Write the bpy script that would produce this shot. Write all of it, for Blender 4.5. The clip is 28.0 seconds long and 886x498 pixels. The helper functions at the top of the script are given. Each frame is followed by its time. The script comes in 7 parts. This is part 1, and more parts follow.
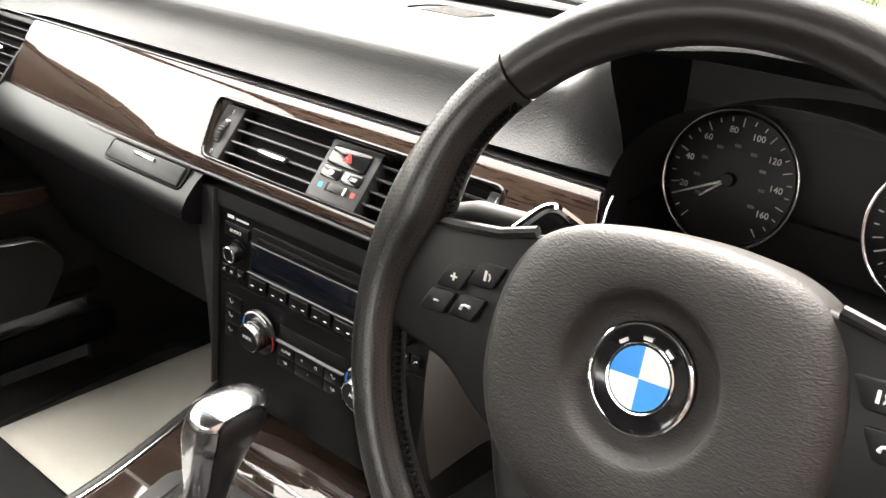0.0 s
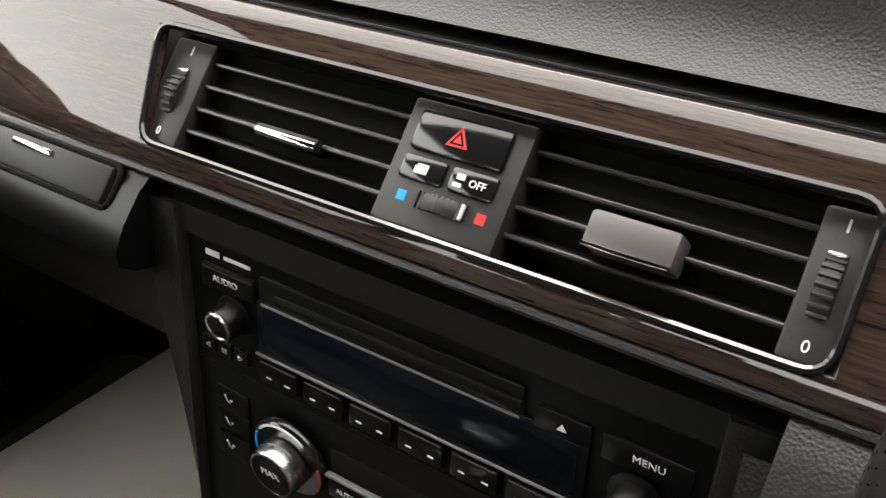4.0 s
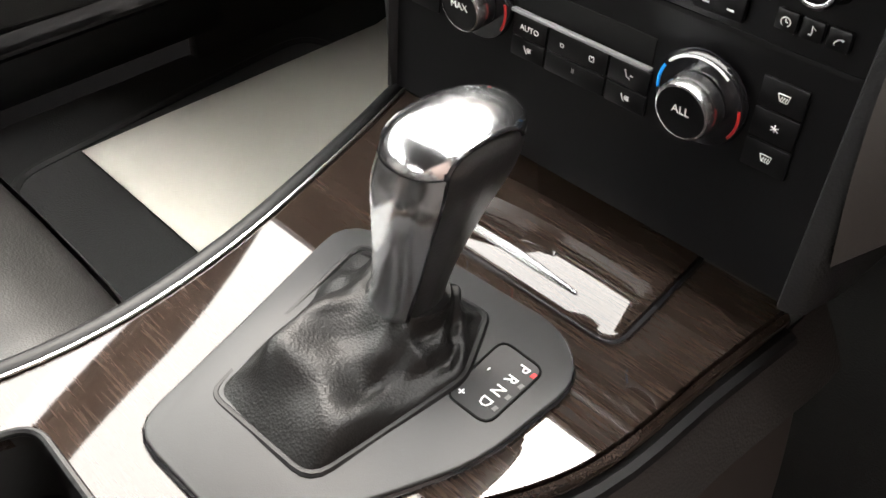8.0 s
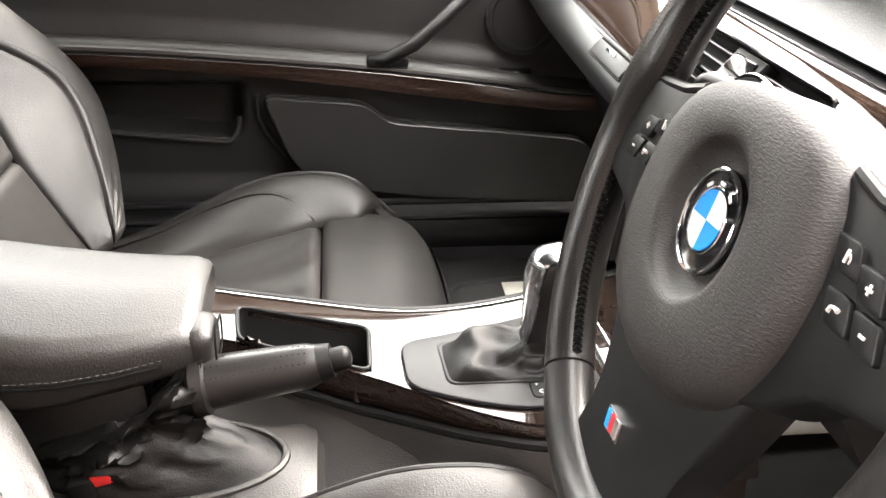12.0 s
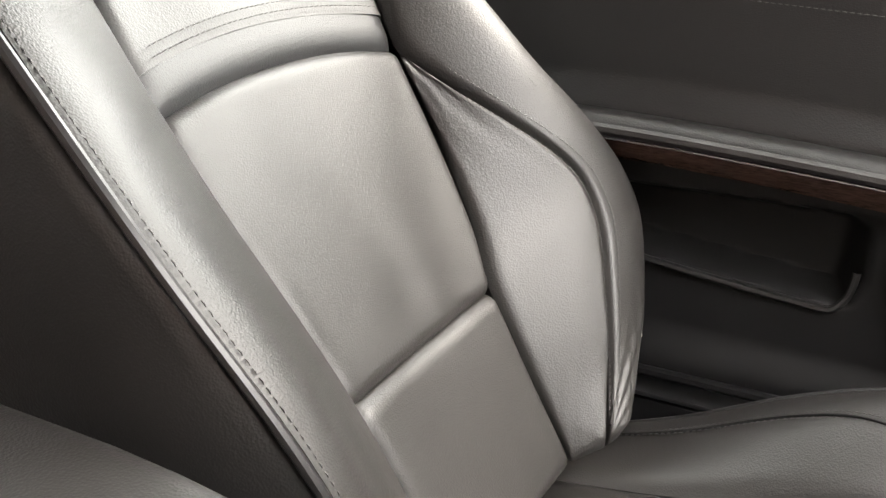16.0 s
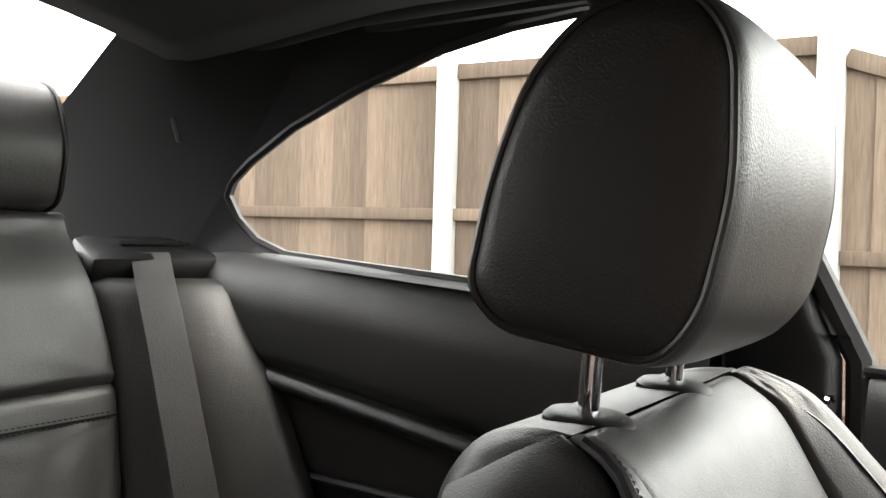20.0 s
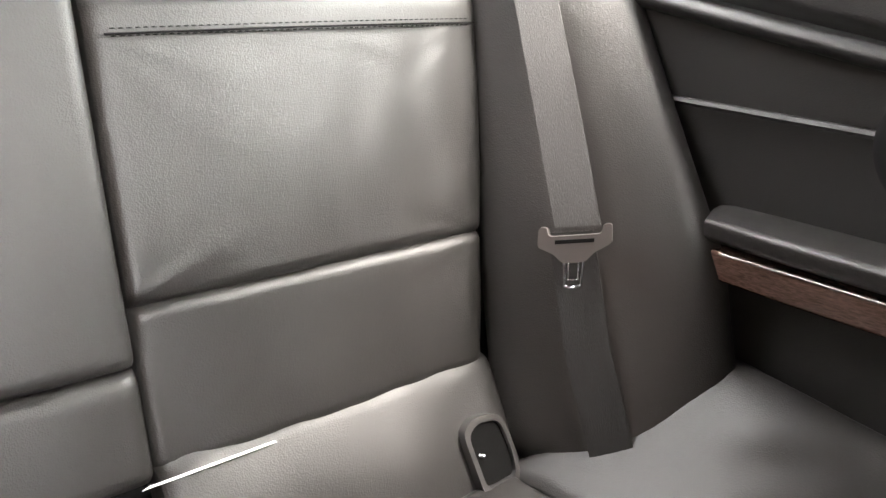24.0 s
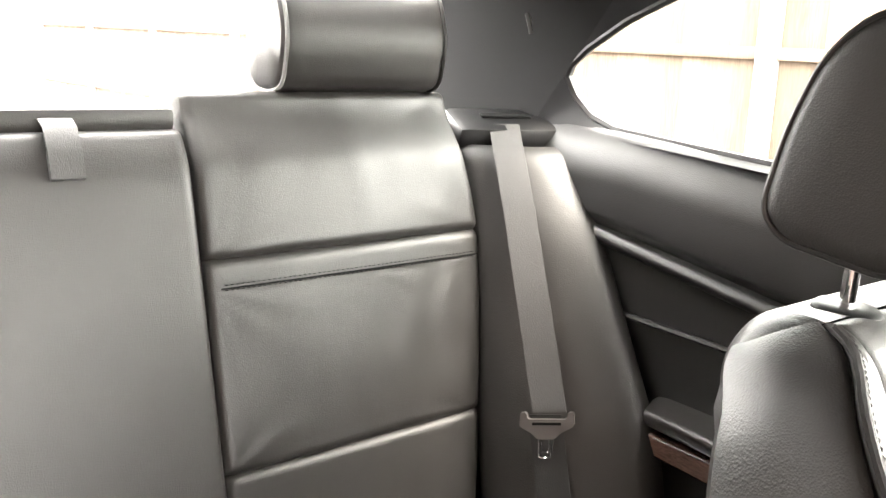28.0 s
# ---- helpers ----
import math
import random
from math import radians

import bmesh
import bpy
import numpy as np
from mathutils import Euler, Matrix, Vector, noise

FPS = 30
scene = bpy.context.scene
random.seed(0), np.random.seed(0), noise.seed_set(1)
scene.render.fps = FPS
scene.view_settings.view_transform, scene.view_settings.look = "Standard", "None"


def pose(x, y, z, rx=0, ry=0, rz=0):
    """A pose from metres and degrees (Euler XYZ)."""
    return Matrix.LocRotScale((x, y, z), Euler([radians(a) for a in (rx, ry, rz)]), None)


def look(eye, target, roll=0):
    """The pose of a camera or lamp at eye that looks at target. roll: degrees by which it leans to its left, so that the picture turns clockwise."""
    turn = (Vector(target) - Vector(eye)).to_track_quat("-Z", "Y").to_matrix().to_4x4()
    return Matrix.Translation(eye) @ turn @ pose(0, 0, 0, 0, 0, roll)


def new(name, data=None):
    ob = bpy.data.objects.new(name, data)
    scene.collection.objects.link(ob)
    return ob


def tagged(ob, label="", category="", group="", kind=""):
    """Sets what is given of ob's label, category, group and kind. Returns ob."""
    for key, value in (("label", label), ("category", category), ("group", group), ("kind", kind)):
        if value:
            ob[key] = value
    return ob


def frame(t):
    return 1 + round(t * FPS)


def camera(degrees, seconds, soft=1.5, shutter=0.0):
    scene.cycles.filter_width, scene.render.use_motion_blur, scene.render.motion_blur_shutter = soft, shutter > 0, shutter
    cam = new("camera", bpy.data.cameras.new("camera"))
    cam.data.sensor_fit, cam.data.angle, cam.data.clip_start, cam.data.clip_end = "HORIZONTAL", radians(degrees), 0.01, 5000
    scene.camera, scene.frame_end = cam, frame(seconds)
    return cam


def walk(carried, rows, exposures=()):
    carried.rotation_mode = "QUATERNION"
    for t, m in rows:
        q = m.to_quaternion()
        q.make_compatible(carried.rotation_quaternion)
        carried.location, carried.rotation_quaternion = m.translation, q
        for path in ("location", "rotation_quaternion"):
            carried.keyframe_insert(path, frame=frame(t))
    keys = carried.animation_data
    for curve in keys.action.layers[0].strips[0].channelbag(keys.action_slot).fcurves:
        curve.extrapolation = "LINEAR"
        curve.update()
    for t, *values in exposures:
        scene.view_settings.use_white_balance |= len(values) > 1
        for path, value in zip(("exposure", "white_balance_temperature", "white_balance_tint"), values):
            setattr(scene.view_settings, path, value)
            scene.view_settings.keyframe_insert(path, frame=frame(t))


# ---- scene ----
cam = camera(50.0, 28.0)
PATH = [
    (0, (0.5281, -0.5090, 1.0355), (-0.6572, 0.8928, 0.2448), 2.96),
    (0.5, (0.4263, -0.4322, 1.0449), (-0.7233, 0.9760, 0.2112), 1.31),
    (1, (0.3517, -0.3715, 1.0287), (-0.8144, 1.0565, 0.2548), 0.87),
    (1.5, (0.2882, -0.3270, 1.0148), (-0.8931, 1.1149, 0.2881), 0.34),
    (2, (0.2342, -0.2795, 1.0065), (-0.9079, 1.1978, 0.2906), 0.19),
    (2.5, (0.2013, -0.2698, 0.9897), (-0.8849, 1.2318, 0.2377), 0.24),
    (3, (0.1974, -0.2735, 0.9721), (-0.8520, 1.2094, 0.1345), 0.36),
    (3.5, (0.1935, -0.2875, 0.9611), (-0.8097, 1.1711, 0.0308), 0.67),
    (5.5, (0.2030, -0.2946, 0.8864), (-0.8265, 0.9995, -0.2375), -1.17),
    (6, (0.2069, -0.3084, 0.8758), (-0.8222, 0.9476, -0.2909), -0.93),
    (6.5, (0.2117, -0.3239, 0.8656), (-0.8160, 0.8920, -0.3456), -0.83),
    (7, (0.2201, -0.3376, 0.8550), (-0.8117, 0.8382, -0.3907), -0.81),
    (7.5, (0.2272, -0.3533, 0.8398), (-0.8171, 0.7897, -0.4260), -0.32),
    (8, (0.2429, -0.3665, 0.8445), (-0.8588, 0.6738, -0.4595), -0.22),
    (8.5, (0.2879, -0.3658, 0.8560), (-0.9387, 0.5185, -0.4527), -0.35),
    (9, (0.3400, -0.3591, 0.8685), (-1.0209, 0.3402, -0.4188), -0.31),
    (9.5, (0.4029, -0.3452, 0.8925), (-1.0853, 0.1863, -0.3330), 0.03),
    (10, (0.4921, -0.3435, 0.9374), (-1.1122, 0.0880, -0.1772), 0.39),
    (10.5, (0.5785, -0.3473, 0.9733), (-1.1031, 0.0216, -0.0450), 1.22),
    (11, (0.6688, -0.3406, 0.9951), (-1.0579, -0.0176, 0.0390), 1.31),
    (11.5, (0.7631, -0.3449, 1.0123), (-0.9981, -0.0572, 0.1086), 1.56),
    (13.5, (0.4999, -0.3262, 0.8855), (-1.3295, -0.5105, 0.0987), 1.27),
    (14, (0.3833, -0.3409, 0.8792), (-1.4087, -0.7137, 0.0719), 0.96),
    (14.5, (0.2807, -0.3569, 0.8599), (-1.4655, -0.8640, 0.0284), 0.68),
    (15, (0.2213, -0.3722, 0.8538), (-1.4704, -1.0140, 0.0019), 0.46),
    (15.5, (0.1855, -0.4215, 0.8518), (-1.4736, -1.1655, 0.0187), 0.79),
    (16, (0.1917, -0.4441, 0.8898), (-1.4403, -1.3235, 0.1388), -0.12),
    (16.5, (0.2031, -0.4793, 0.9239), (-1.4367, -1.4183, 0.2672), 0.01),
    (17, (0.2097, -0.5098, 0.9498), (-1.4430, -1.4968, 0.4074), 0.19),
    (17.5, (0.2181, -0.5243, 0.9783), (-1.4513, -1.5485, 0.5729), 0.52),
    (18, (0.2278, -0.5598, 0.9981), (-1.4705, -1.5883, 0.7498), 0.86),
    (18.5, (0.2348, -0.5970, 1.0107), (-1.4772, -1.6229, 0.8870), 0.98),
    (19, (0.2347, -0.6521, 1.0185), (-1.4880, -1.6655, 0.9631), 1.38),
    (19.5, (0.2220, -0.7312, 1.0255), (-1.5032, -1.7424, 0.9965), 1.67),
    (20, (0.1959, -0.8205, 1.0338), (-1.5111, -1.8636, 1.0022), 1.69),
    (20.5, (0.1897, -0.8743, 1.0261), (-1.4616, -2.0011, 0.9657), 1.62),
    (22.5, (0.2252, -0.9350, 0.9462), (-1.2014, -2.3280, 0.7972), 1.91),
    (23, (0.1980, -0.9153, 0.9479), (-1.1437, -2.3579, 0.6063), 1.38),
    (23.5, (0.2066, -0.9331, 0.9168), (-1.1228, -2.3520, 0.4490), 1.92),
    (24, (0.1961, -0.9232, 0.8798), (-1.0853, -2.3485, 0.3069), 1.23),
    (24.5, (0.1852, -0.9244, 0.8638), (-1.0518, -2.3234, 0.1474), 1.36),
    (25, (0.1836, -0.9269, 0.8633), (-1.0258, -2.2916, 0.0416), 1.49),
    (25.5, (0.1888, -0.9185, 0.8869), (-1.0036, -2.2655, 0.0140), 1.51),
    (26, (0.2128, -0.9043, 0.9311), (-0.9765, -2.2600, 0.0670), 1.56),
    (26.5, (0.2329, -0.8798, 0.9653), (-0.9754, -2.2760, 0.1614), 1.83),
    (27, (0.2741, -0.8221, 1.0448), (-0.9259, -2.2455, 0.3031), 2.33),
    (27.5, (0.3249, -0.7589, 1.0993), (-0.8963, -2.2179, 0.4860), 2.42),
    (28, (0.3877, -0.6953, 1.1154), (-0.8834, -2.1801, 0.6923), 2.71),
]
walk(cam, [(t, look(eye, target, roll)) for t, eye, target, roll in PATH], [(0.0, 2.55, 7050, 14), (1.0, 1.5, 6950, 13), (2.0, 0.8, 6950, 12), (3.0, 1.15, 6950, 12), (3.5, 1.3, 6950, 12), (4.5, 1.75, 6950, 12), (6.0, 2.65, 6950, 13),
     (8.0, 2.6, 6850, 13), (9.5, 2.65, 7050, 13), (11.0, 2.85, 6950, 15), (14.0, 3.1, 6850, 14), (15.0, 3.05, 6850, 14), (17.0, 2.5, 6850, 14), (18.5, 2.05, 6750, 14),
     (20.0, 1.85, 6700, 12), (22.5, 3.0, 6650, 15), (23.0, 3.3, 6650, 15), (24.0, 4.1, 6750, 15), (25.0, 4.45, 6850, 16), (26.0, 5.0, 6850, 16),
     (27.0, 4.65, 7150, 16), (28.0, 3.9, 6950, 13)])

# ---------- light ----------
world = bpy.data.worlds.new("overcast_sky")
scene.world = world
world.use_nodes = True
wn = world.node_tree.nodes
sky = wn.new("ShaderNodeTexSky")
sky.sky_type = "NISHITA"
sky.sun_disc = False
sky.sun_elevation, sky.sun_rotation = radians(50), radians(326)
sky.air_density, sky.dust_density, sky.ozone_density = 1.0, 6.0, 0.6
cloud = wn.new("ShaderNodeMix")
cloud.data_type = "RGBA"
cloud.inputs[0].default_value = 0.75
cloud.inputs[7].default_value = (26, 25.8, 25.8, 1)  # even cloud cover
world.node_tree.links.new(sky.outputs[0], cloud.inputs[6])
world.node_tree.links.new(cloud.outputs[2], wn["Background"].inputs[0])
wn["Background"].inputs[1].default_value = 0.15


sun_data = bpy.data.lights.new("sun", "SUN")
sun_data.energy, sun_data.angle, sun_data.color = 1.2, radians(25), (1.0, 0.96, 0.9)
sun = new("sun", sun_data)
sun.matrix_world = look((-2.0, 3.0, 4.4), (0, 0, 0))

# ---------- materials ----------
def material(name, colour, rough=0.5, metal=0.0, spec=0.5, coat=0.0, bump=0.0, scale=400.0, kind="voronoi",
             vary=0.15, vscale=9.0, sheen=0.0, rvary=0.0, stretch=(1, 1, 1), crease=0.0):
    m = bpy.data.materials.new(name)
    m.use_nodes = True
    n, l = m.node_tree.nodes, m.node_tree.links
    b = n["Principled BSDF"]
    b.inputs["Roughness"].default_value = rough
    b.inputs["Metallic"].default_value = metal
    b.inputs["Specular IOR Level"].default_value = spec
    b.inputs["Coat Weight"].default_value = coat
    b.inputs["Coat Roughness"].default_value = 0.03
    b.inputs["Sheen Weight"].default_value = sheen
    tc = n.new("ShaderNodeTexCoord")
    mp = n.new("ShaderNodeMapping")
    mp.inputs["Scale"].default_value = stretch
    l.new(tc.outputs["Object"], mp.inputs[0])
    big = n.new("ShaderNodeTexNoise")
    big.inputs["Scale"].default_value = vscale
    big.inputs["Detail"].default_value = 6
    l.new(mp.outputs[0], big.inputs["Vector"])
    mix = n.new("ShaderNodeMix")
    mix.data_type = "RGBA"
    c = Vector(colour)
    mix.inputs[6].default_value = (*(c * (1 - vary)), 1)
    mix.inputs[7].default_value = (*(c * (1 + vary)), 1)
    l.new(big.outputs[0], mix.inputs[0])
    l.new(mix.outputs[2], b.inputs["Base Color"])
    if rvary:
        mr = n.new("ShaderNodeMapRange")
        mr.inputs[3].default_value, mr.inputs[4].default_value = rough - rvary, rough + rvary
        l.new(big.outputs[0], mr.inputs[0])
        l.new(mr.outputs[0], b.inputs["Roughness"])
    if bump:
        if kind == "voronoi":
            f = n.new("ShaderNodeTexVoronoi")
            f.feature = "F1"
            out = f.outputs["Distance"]
        else:
            f = n.new("ShaderNodeTexNoise")
            f.inputs["Detail"].default_value = 4
            out = f.outputs[0]
        f.inputs["Scale"].default_value = scale
        l.new(mp.outputs[0], f.inputs["Vector"])
        bp = n.new("ShaderNodeBump")
        bp.inputs["Strength"].default_value = bump
        bp.inputs["Distance"].default_value = 0.0006
        l.new(out, bp.inputs["Height"])
        l.new(bp.outputs[0], b.inputs["Normal"])
        if crease:
            cr, bc = n.new("ShaderNodeTexNoise"), n.new("ShaderNodeBump")
            cr.inputs["Scale"].default_value, cr.inputs["Detail"].default_value, cr.inputs["Distortion"].default_value = 55, 3, 1.2
            bc.inputs["Strength"].default_value, bc.inputs["Distance"].default_value = crease, 0.003
            l.new(mp.outputs[0], cr.inputs["Vector"])
            l.new(cr.outputs[0], bc.inputs["Height"])
            l.new(bc.outputs[0], bp.inputs["Normal"])
    return m


def wood_material(name, dark, light, stretch, coat=1.0, rough=0.6, scale=18.0, bump=0.0):
    m = material(name, dark, rough, spec=0.2 if not coat else 0.0, coat=coat, vary=0.0)
    n, l = m.node_tree.nodes, m.node_tree.links
    b = n["Principled BSDF"]
    tc = n.new("ShaderNodeTexCoord")
    mp = n.new("ShaderNodeMapping")
    mp.inputs["Scale"].default_value = stretch
    l.new(tc.outputs["Object"], mp.inputs[0])
    broad, fine = n.new("ShaderNodeTexNoise"), n.new("ShaderNodeTexNoise")
    for t, s, d in ((broad, scale, 4), (fine, scale * 6, 8)):
        t.inputs["Scale"].default_value, t.inputs["Detail"].default_value = s, d
        t.inputs["Distortion"].default_value = 0.6
        l.new(mp.outputs[0], t.inputs["Vector"])
    add = n.new("ShaderNodeMath")
    add.operation = "MULTIPLY_ADD"
    add.inputs[1].default_value = 0.70
    l.new(fine.outputs[0], add.inputs[0])
    half = n.new("ShaderNodeMath")
    half.operation = "MULTIPLY"
    half.inputs[1].default_value = 0.30
    l.new(broad.outputs[0], half.inputs[0])
    l.new(half.outputs[0], add.inputs[2])
    ramp = n.new("ShaderNodeValToRGB")
    ramp.color_ramp.elements[0].position, ramp.color_ramp.elements[1].position = 0.30, 0.72
    ramp.color_ramp.elements[0].color, ramp.color_ramp.elements[1].color = (*dark, 1), (*light, 1)
    l.new(add.outputs[0], ramp.inputs[0])
    l.new(ramp.outputs[0], b.inputs["Base Color"])
    if bump:
        bp = n.new("ShaderNodeBump")
        bp.inputs["Strength"].default_value = bump
        bp.inputs["Distance"].default_value = 0.002
        l.new(fine.outputs[0], bp.inputs["Height"])
        l.new(bp.outputs[0], b.inputs["Normal"])
    return m


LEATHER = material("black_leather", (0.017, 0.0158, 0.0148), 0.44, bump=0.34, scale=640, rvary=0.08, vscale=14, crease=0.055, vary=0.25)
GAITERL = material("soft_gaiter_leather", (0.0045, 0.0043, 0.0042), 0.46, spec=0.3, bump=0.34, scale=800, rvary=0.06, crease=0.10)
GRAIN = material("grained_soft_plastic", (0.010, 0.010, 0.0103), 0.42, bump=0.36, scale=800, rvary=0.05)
LINING = material("grained_side_lining", (0.015, 0.015, 0.0148), 0.40, bump=0.35, scale=620, rvary=0.05)
DOORLOW = material("matt_door_plastic", (0.008, 0.008, 0.0082), 0.55, spec=0.35, bump=0.2, scale=1100, kind="noise", rvary=0.05)
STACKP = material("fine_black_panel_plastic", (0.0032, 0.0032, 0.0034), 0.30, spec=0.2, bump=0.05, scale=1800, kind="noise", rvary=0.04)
PLASTIC = material("black_plastic", (0.0055, 0.0055, 0.0058), 0.46, spec=0.27, bump=0.12, scale=1500, kind="noise", rvary=0.05)
SATIN = material("satin_dark_grey_plastic", (0.017, 0.017, 0.0175), 0.5, bump=0.1, scale=1500, kind="noise")
# smooth dark plastic, made paler to paint the slats' edge highlights
SLAT = material("slat_highlight_plastic", (0.026, 0.026, 0.027), 0.3, vary=0.05)
# brown-grey slide, with the light on its upper face put into the colour
LITSLIDE = material("lit_grey_slide_plastic", (0.075, 0.069, 0.066), 0.42, vary=0.08)
GLOSS = material("gloss_black_plastic", (0.008, 0.008, 0.009), 0.12, vary=0.05)
SCREEN = material("dark_display_glass", (0.003, 0.004, 0.0065), 0.16, spec=0.15, vary=0.05)
DEEP = material("matt_black_inside", (0.006, 0.006, 0.006), 0.9, spec=0.1, vary=0.1)
BROWNTRIM = material("brown_grey_trim", (0.050, 0.043, 0.039), 0.6, bump=0.25, scale=900, kind="noise")
RUBBER = material("black_rubber", (0.015, 0.015, 0.015), 0.6, bump=0.2, scale=900, kind="noise")
CHROME = material("chrome", (0.82, 0.83, 0.85), 0.07, metal=1.0, vary=0.02)
KNOBCHROME = material("brushed_bright_chrome", (0.80, 0.81, 0.83), 0.17, metal=1.0, vary=0.02)
SATINCHROME = material("satin_chrome", (0.62, 0.62, 0.63), 0.24, metal=1.0, vary=0.05)
WOOD = wood_material("dark_polished_wood", (0.006, 0.0038, 0.003), (0.056, 0.037, 0.028), (0.5, 8.0, 8.0))
WOODY = wood_material("dark_polished_wood_console", (0.006, 0.0040, 0.0032), (0.034, 0.0235, 0.0185), (0.5, 8.0, 8.0))
WOODDOOR = wood_material("dark_polished_wood_door", (0.022, 0.013, 0.010), (0.125, 0.072, 0.056), (9.0, 1.0, 9.0))
FABRIC = material("anthracite_headliner", (0.0042, 0.0046, 0.0054), 0.85, bump=0.3, scale=900, kind="noise", sheen=0.05)
CARPET = material("black_carpet", (0.010, 0.010, 0.010), 0.95, bump=1.0, scale=500, kind="noise", sheen=0.15)
PAPER = material("cream_paper", (0.80, 0.765, 0.69), 0.7, vary=0.04, vscale=4)
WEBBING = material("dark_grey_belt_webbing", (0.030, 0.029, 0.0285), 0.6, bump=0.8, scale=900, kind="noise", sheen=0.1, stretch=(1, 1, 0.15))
# the same webbing with the shadow on its lower run painted in
WEBSHADE = material("shaded_belt_webbing", (0.008, 0.0078, 0.0076), 0.65, bump=0.8, scale=900, kind="noise", stretch=(1, 1, 0.15))
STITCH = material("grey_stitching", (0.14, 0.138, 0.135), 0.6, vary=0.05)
DARKSTITCH = material("dark_thread_stitching", (0.045, 0.043, 0.042), 0.6, vary=0.05)
DARKRED = material("dull_dark_red_plastic", (0.11, 0.022, 0.019), 0.5, vary=0.05)
WHITE = material("white_print", (0.75, 0.75, 0.74), 0.5, vary=0.03)
BLUE = material("blue_print", (0.004, 0.27, 0.80), 0.35, vary=0.03)
RED = material("red_print", (0.65, 0.03, 0.03), 0.35, vary=0.03)
FRAMEGREY = material("dark_grey_frame_plastic", (0.034, 0.032, 0.031), 0.5, bump=0.1, scale=1200, kind="noise")
# paler colour that paints the bright line along slot and display edges
EDGEBRIGHT = material("bright_edge_line_plastic", (0.16, 0.16, 0.16), 0.35, vary=0.2, vscale=60)
TABGREY = material("grey_buckle_plastic", (0.070, 0.063, 0.059), 0.45, bump=0.1, scale=1200, kind="noise")
STEEL = material("bare_steel", (0.6, 0.58, 0.55), 0.3, metal=1.0, vary=0.1, vscale=40)
PAINT = material("dark_car_paint", (0.02, 0.022, 0.026), 0.2, coat=1.0, vary=0.05)
FENCE = wood_material("weathered_fence_wood", (0.085, 0.060, 0.044), (0.150, 0.112, 0.086), (3.0, 3.0, 0.25), coat=0.0, rough=0.85, scale=6, bump=0.3)
fn, fk = FENCE.node_tree.nodes, FENCE.node_tree.links
shade, tone, each = fn.new("ShaderNodeMix"), fn.new("ShaderNodeMapRange"), fn.new("ShaderNodeObjectInfo")
shade.data_type, shade.blend_type = "RGBA", "MULTIPLY"
shade.inputs[0].default_value = 1.0
tone.inputs[3].default_value, tone.inputs[4].default_value = 0.72, 1.25
fk.new(each.outputs["Random"], tone.inputs[0])
fk.new(fn["Color Ramp"].outputs[0], shade.inputs[6])
fk.new(tone.outputs[0], shade.inputs[7])
fk.new(shade.outputs[2], fn["Principled BSDF"].inputs["Base Color"])
CONCRETE = material("pale_concrete", (0.30, 0.295, 0.28), 0.85, bump=0.5, scale=90, kind="noise", vary=0.1)
ASPHALT = material("asphalt", (0.06, 0.058, 0.054), 0.9, bump=0.6, scale=60, kind="noise", vary=0.12, vscale=1.2)
PAVING = material("grey_paving", (0.10, 0.097, 0.09), 0.9, bump=0.6, scale=40, kind="noise", vary=0.2, vscale=2)
GRASS = material("grass", (0.040, 0.062, 0.014), 0.9, bump=1.0, scale=40, kind="noise", vary=0.5, vscale=6)
LEAF = material("hedge_leaves", (0.06, 0.10, 0.03), 0.7, vary=0.5, vscale=5)
TILES = material("red_roof_tiles", (0.32, 0.11, 0.06), 0.8, bump=0.4, scale=30, kind="noise", vary=0.2)
RENDER = material("cream_render", (0.35, 0.32, 0.27), 0.9, bump=0.3, scale=60, kind="noise", vary=0.08)
BRICK = material("dark_brick", (0.075, 0.055, 0.046), 0.9, bump=0.4, scale=40, kind="noise", vary=0.2)

GLASS = bpy.data.materials.new("window_glass")
GLASS.use_nodes = True
gn, gl = GLASS.node_tree.nodes, GLASS.node_tree.links
gn.remove(gn["Principled BSDF"])
g1, g2, g3, g4, g5 = (gn.new("ShaderNode" + k) for k in ("BsdfTransparent", "BsdfGlossy", "MixShader", "LayerWeight", "Math"))
g1.inputs[0].default_value = (0.93, 0.96, 0.94, 1)
g2.inputs["Roughness"].default_value = 0.02
g5.operation = "POWER"
g5.inputs[1].default_value = 4.0
g4.inputs[0].default_value = 0.5
gl.new(g4.outputs["Facing"], g5.inputs[0])
gl.new(g5.outputs[0], g3.inputs[0])
gl.new(g1.outputs[0], g3.inputs[1])
gl.new(g2.outputs[0], g3.inputs[2])
gl.new(g3.outputs[0], gn["Material Output"].inputs[0])

# ---------- mesh helpers: a shape is (vertices, faces) ----------
def lerp(a, b, t):
    return a + (b - a) * t


def smooth(t):
    t = min(1.0, max(0.0, t))
    return t * t * (3 - 2 * t)


def curve(t, *pts):
    """Smooth value at t through (t, value) pairs."""
    if t <= pts[0][0]:
        return pts[0][1]
    if t >= pts[-1][0]:
        return pts[-1][1]
    n = len(pts)
    slope = [(pts[min(i + 1, n - 1)][1] - pts[max(i - 1, 0)][1]) / (pts[min(i + 1, n - 1)][0] - pts[max(i - 1, 0)][0]) for i in range(n)]
    for i in range(n - 1):
        (a, p), (b, q) = pts[i], pts[i + 1]
        if t <= b:
            d = b - a
            u = (t - a) / d
            return (2 * u ** 3 - 3 * u * u + 1) * p + (u ** 3 - 2 * u * u + u) * d * slope[i] + (3 * u * u - 2 * u ** 3) * q + (u ** 3 - u * u) * d * slope[i + 1]


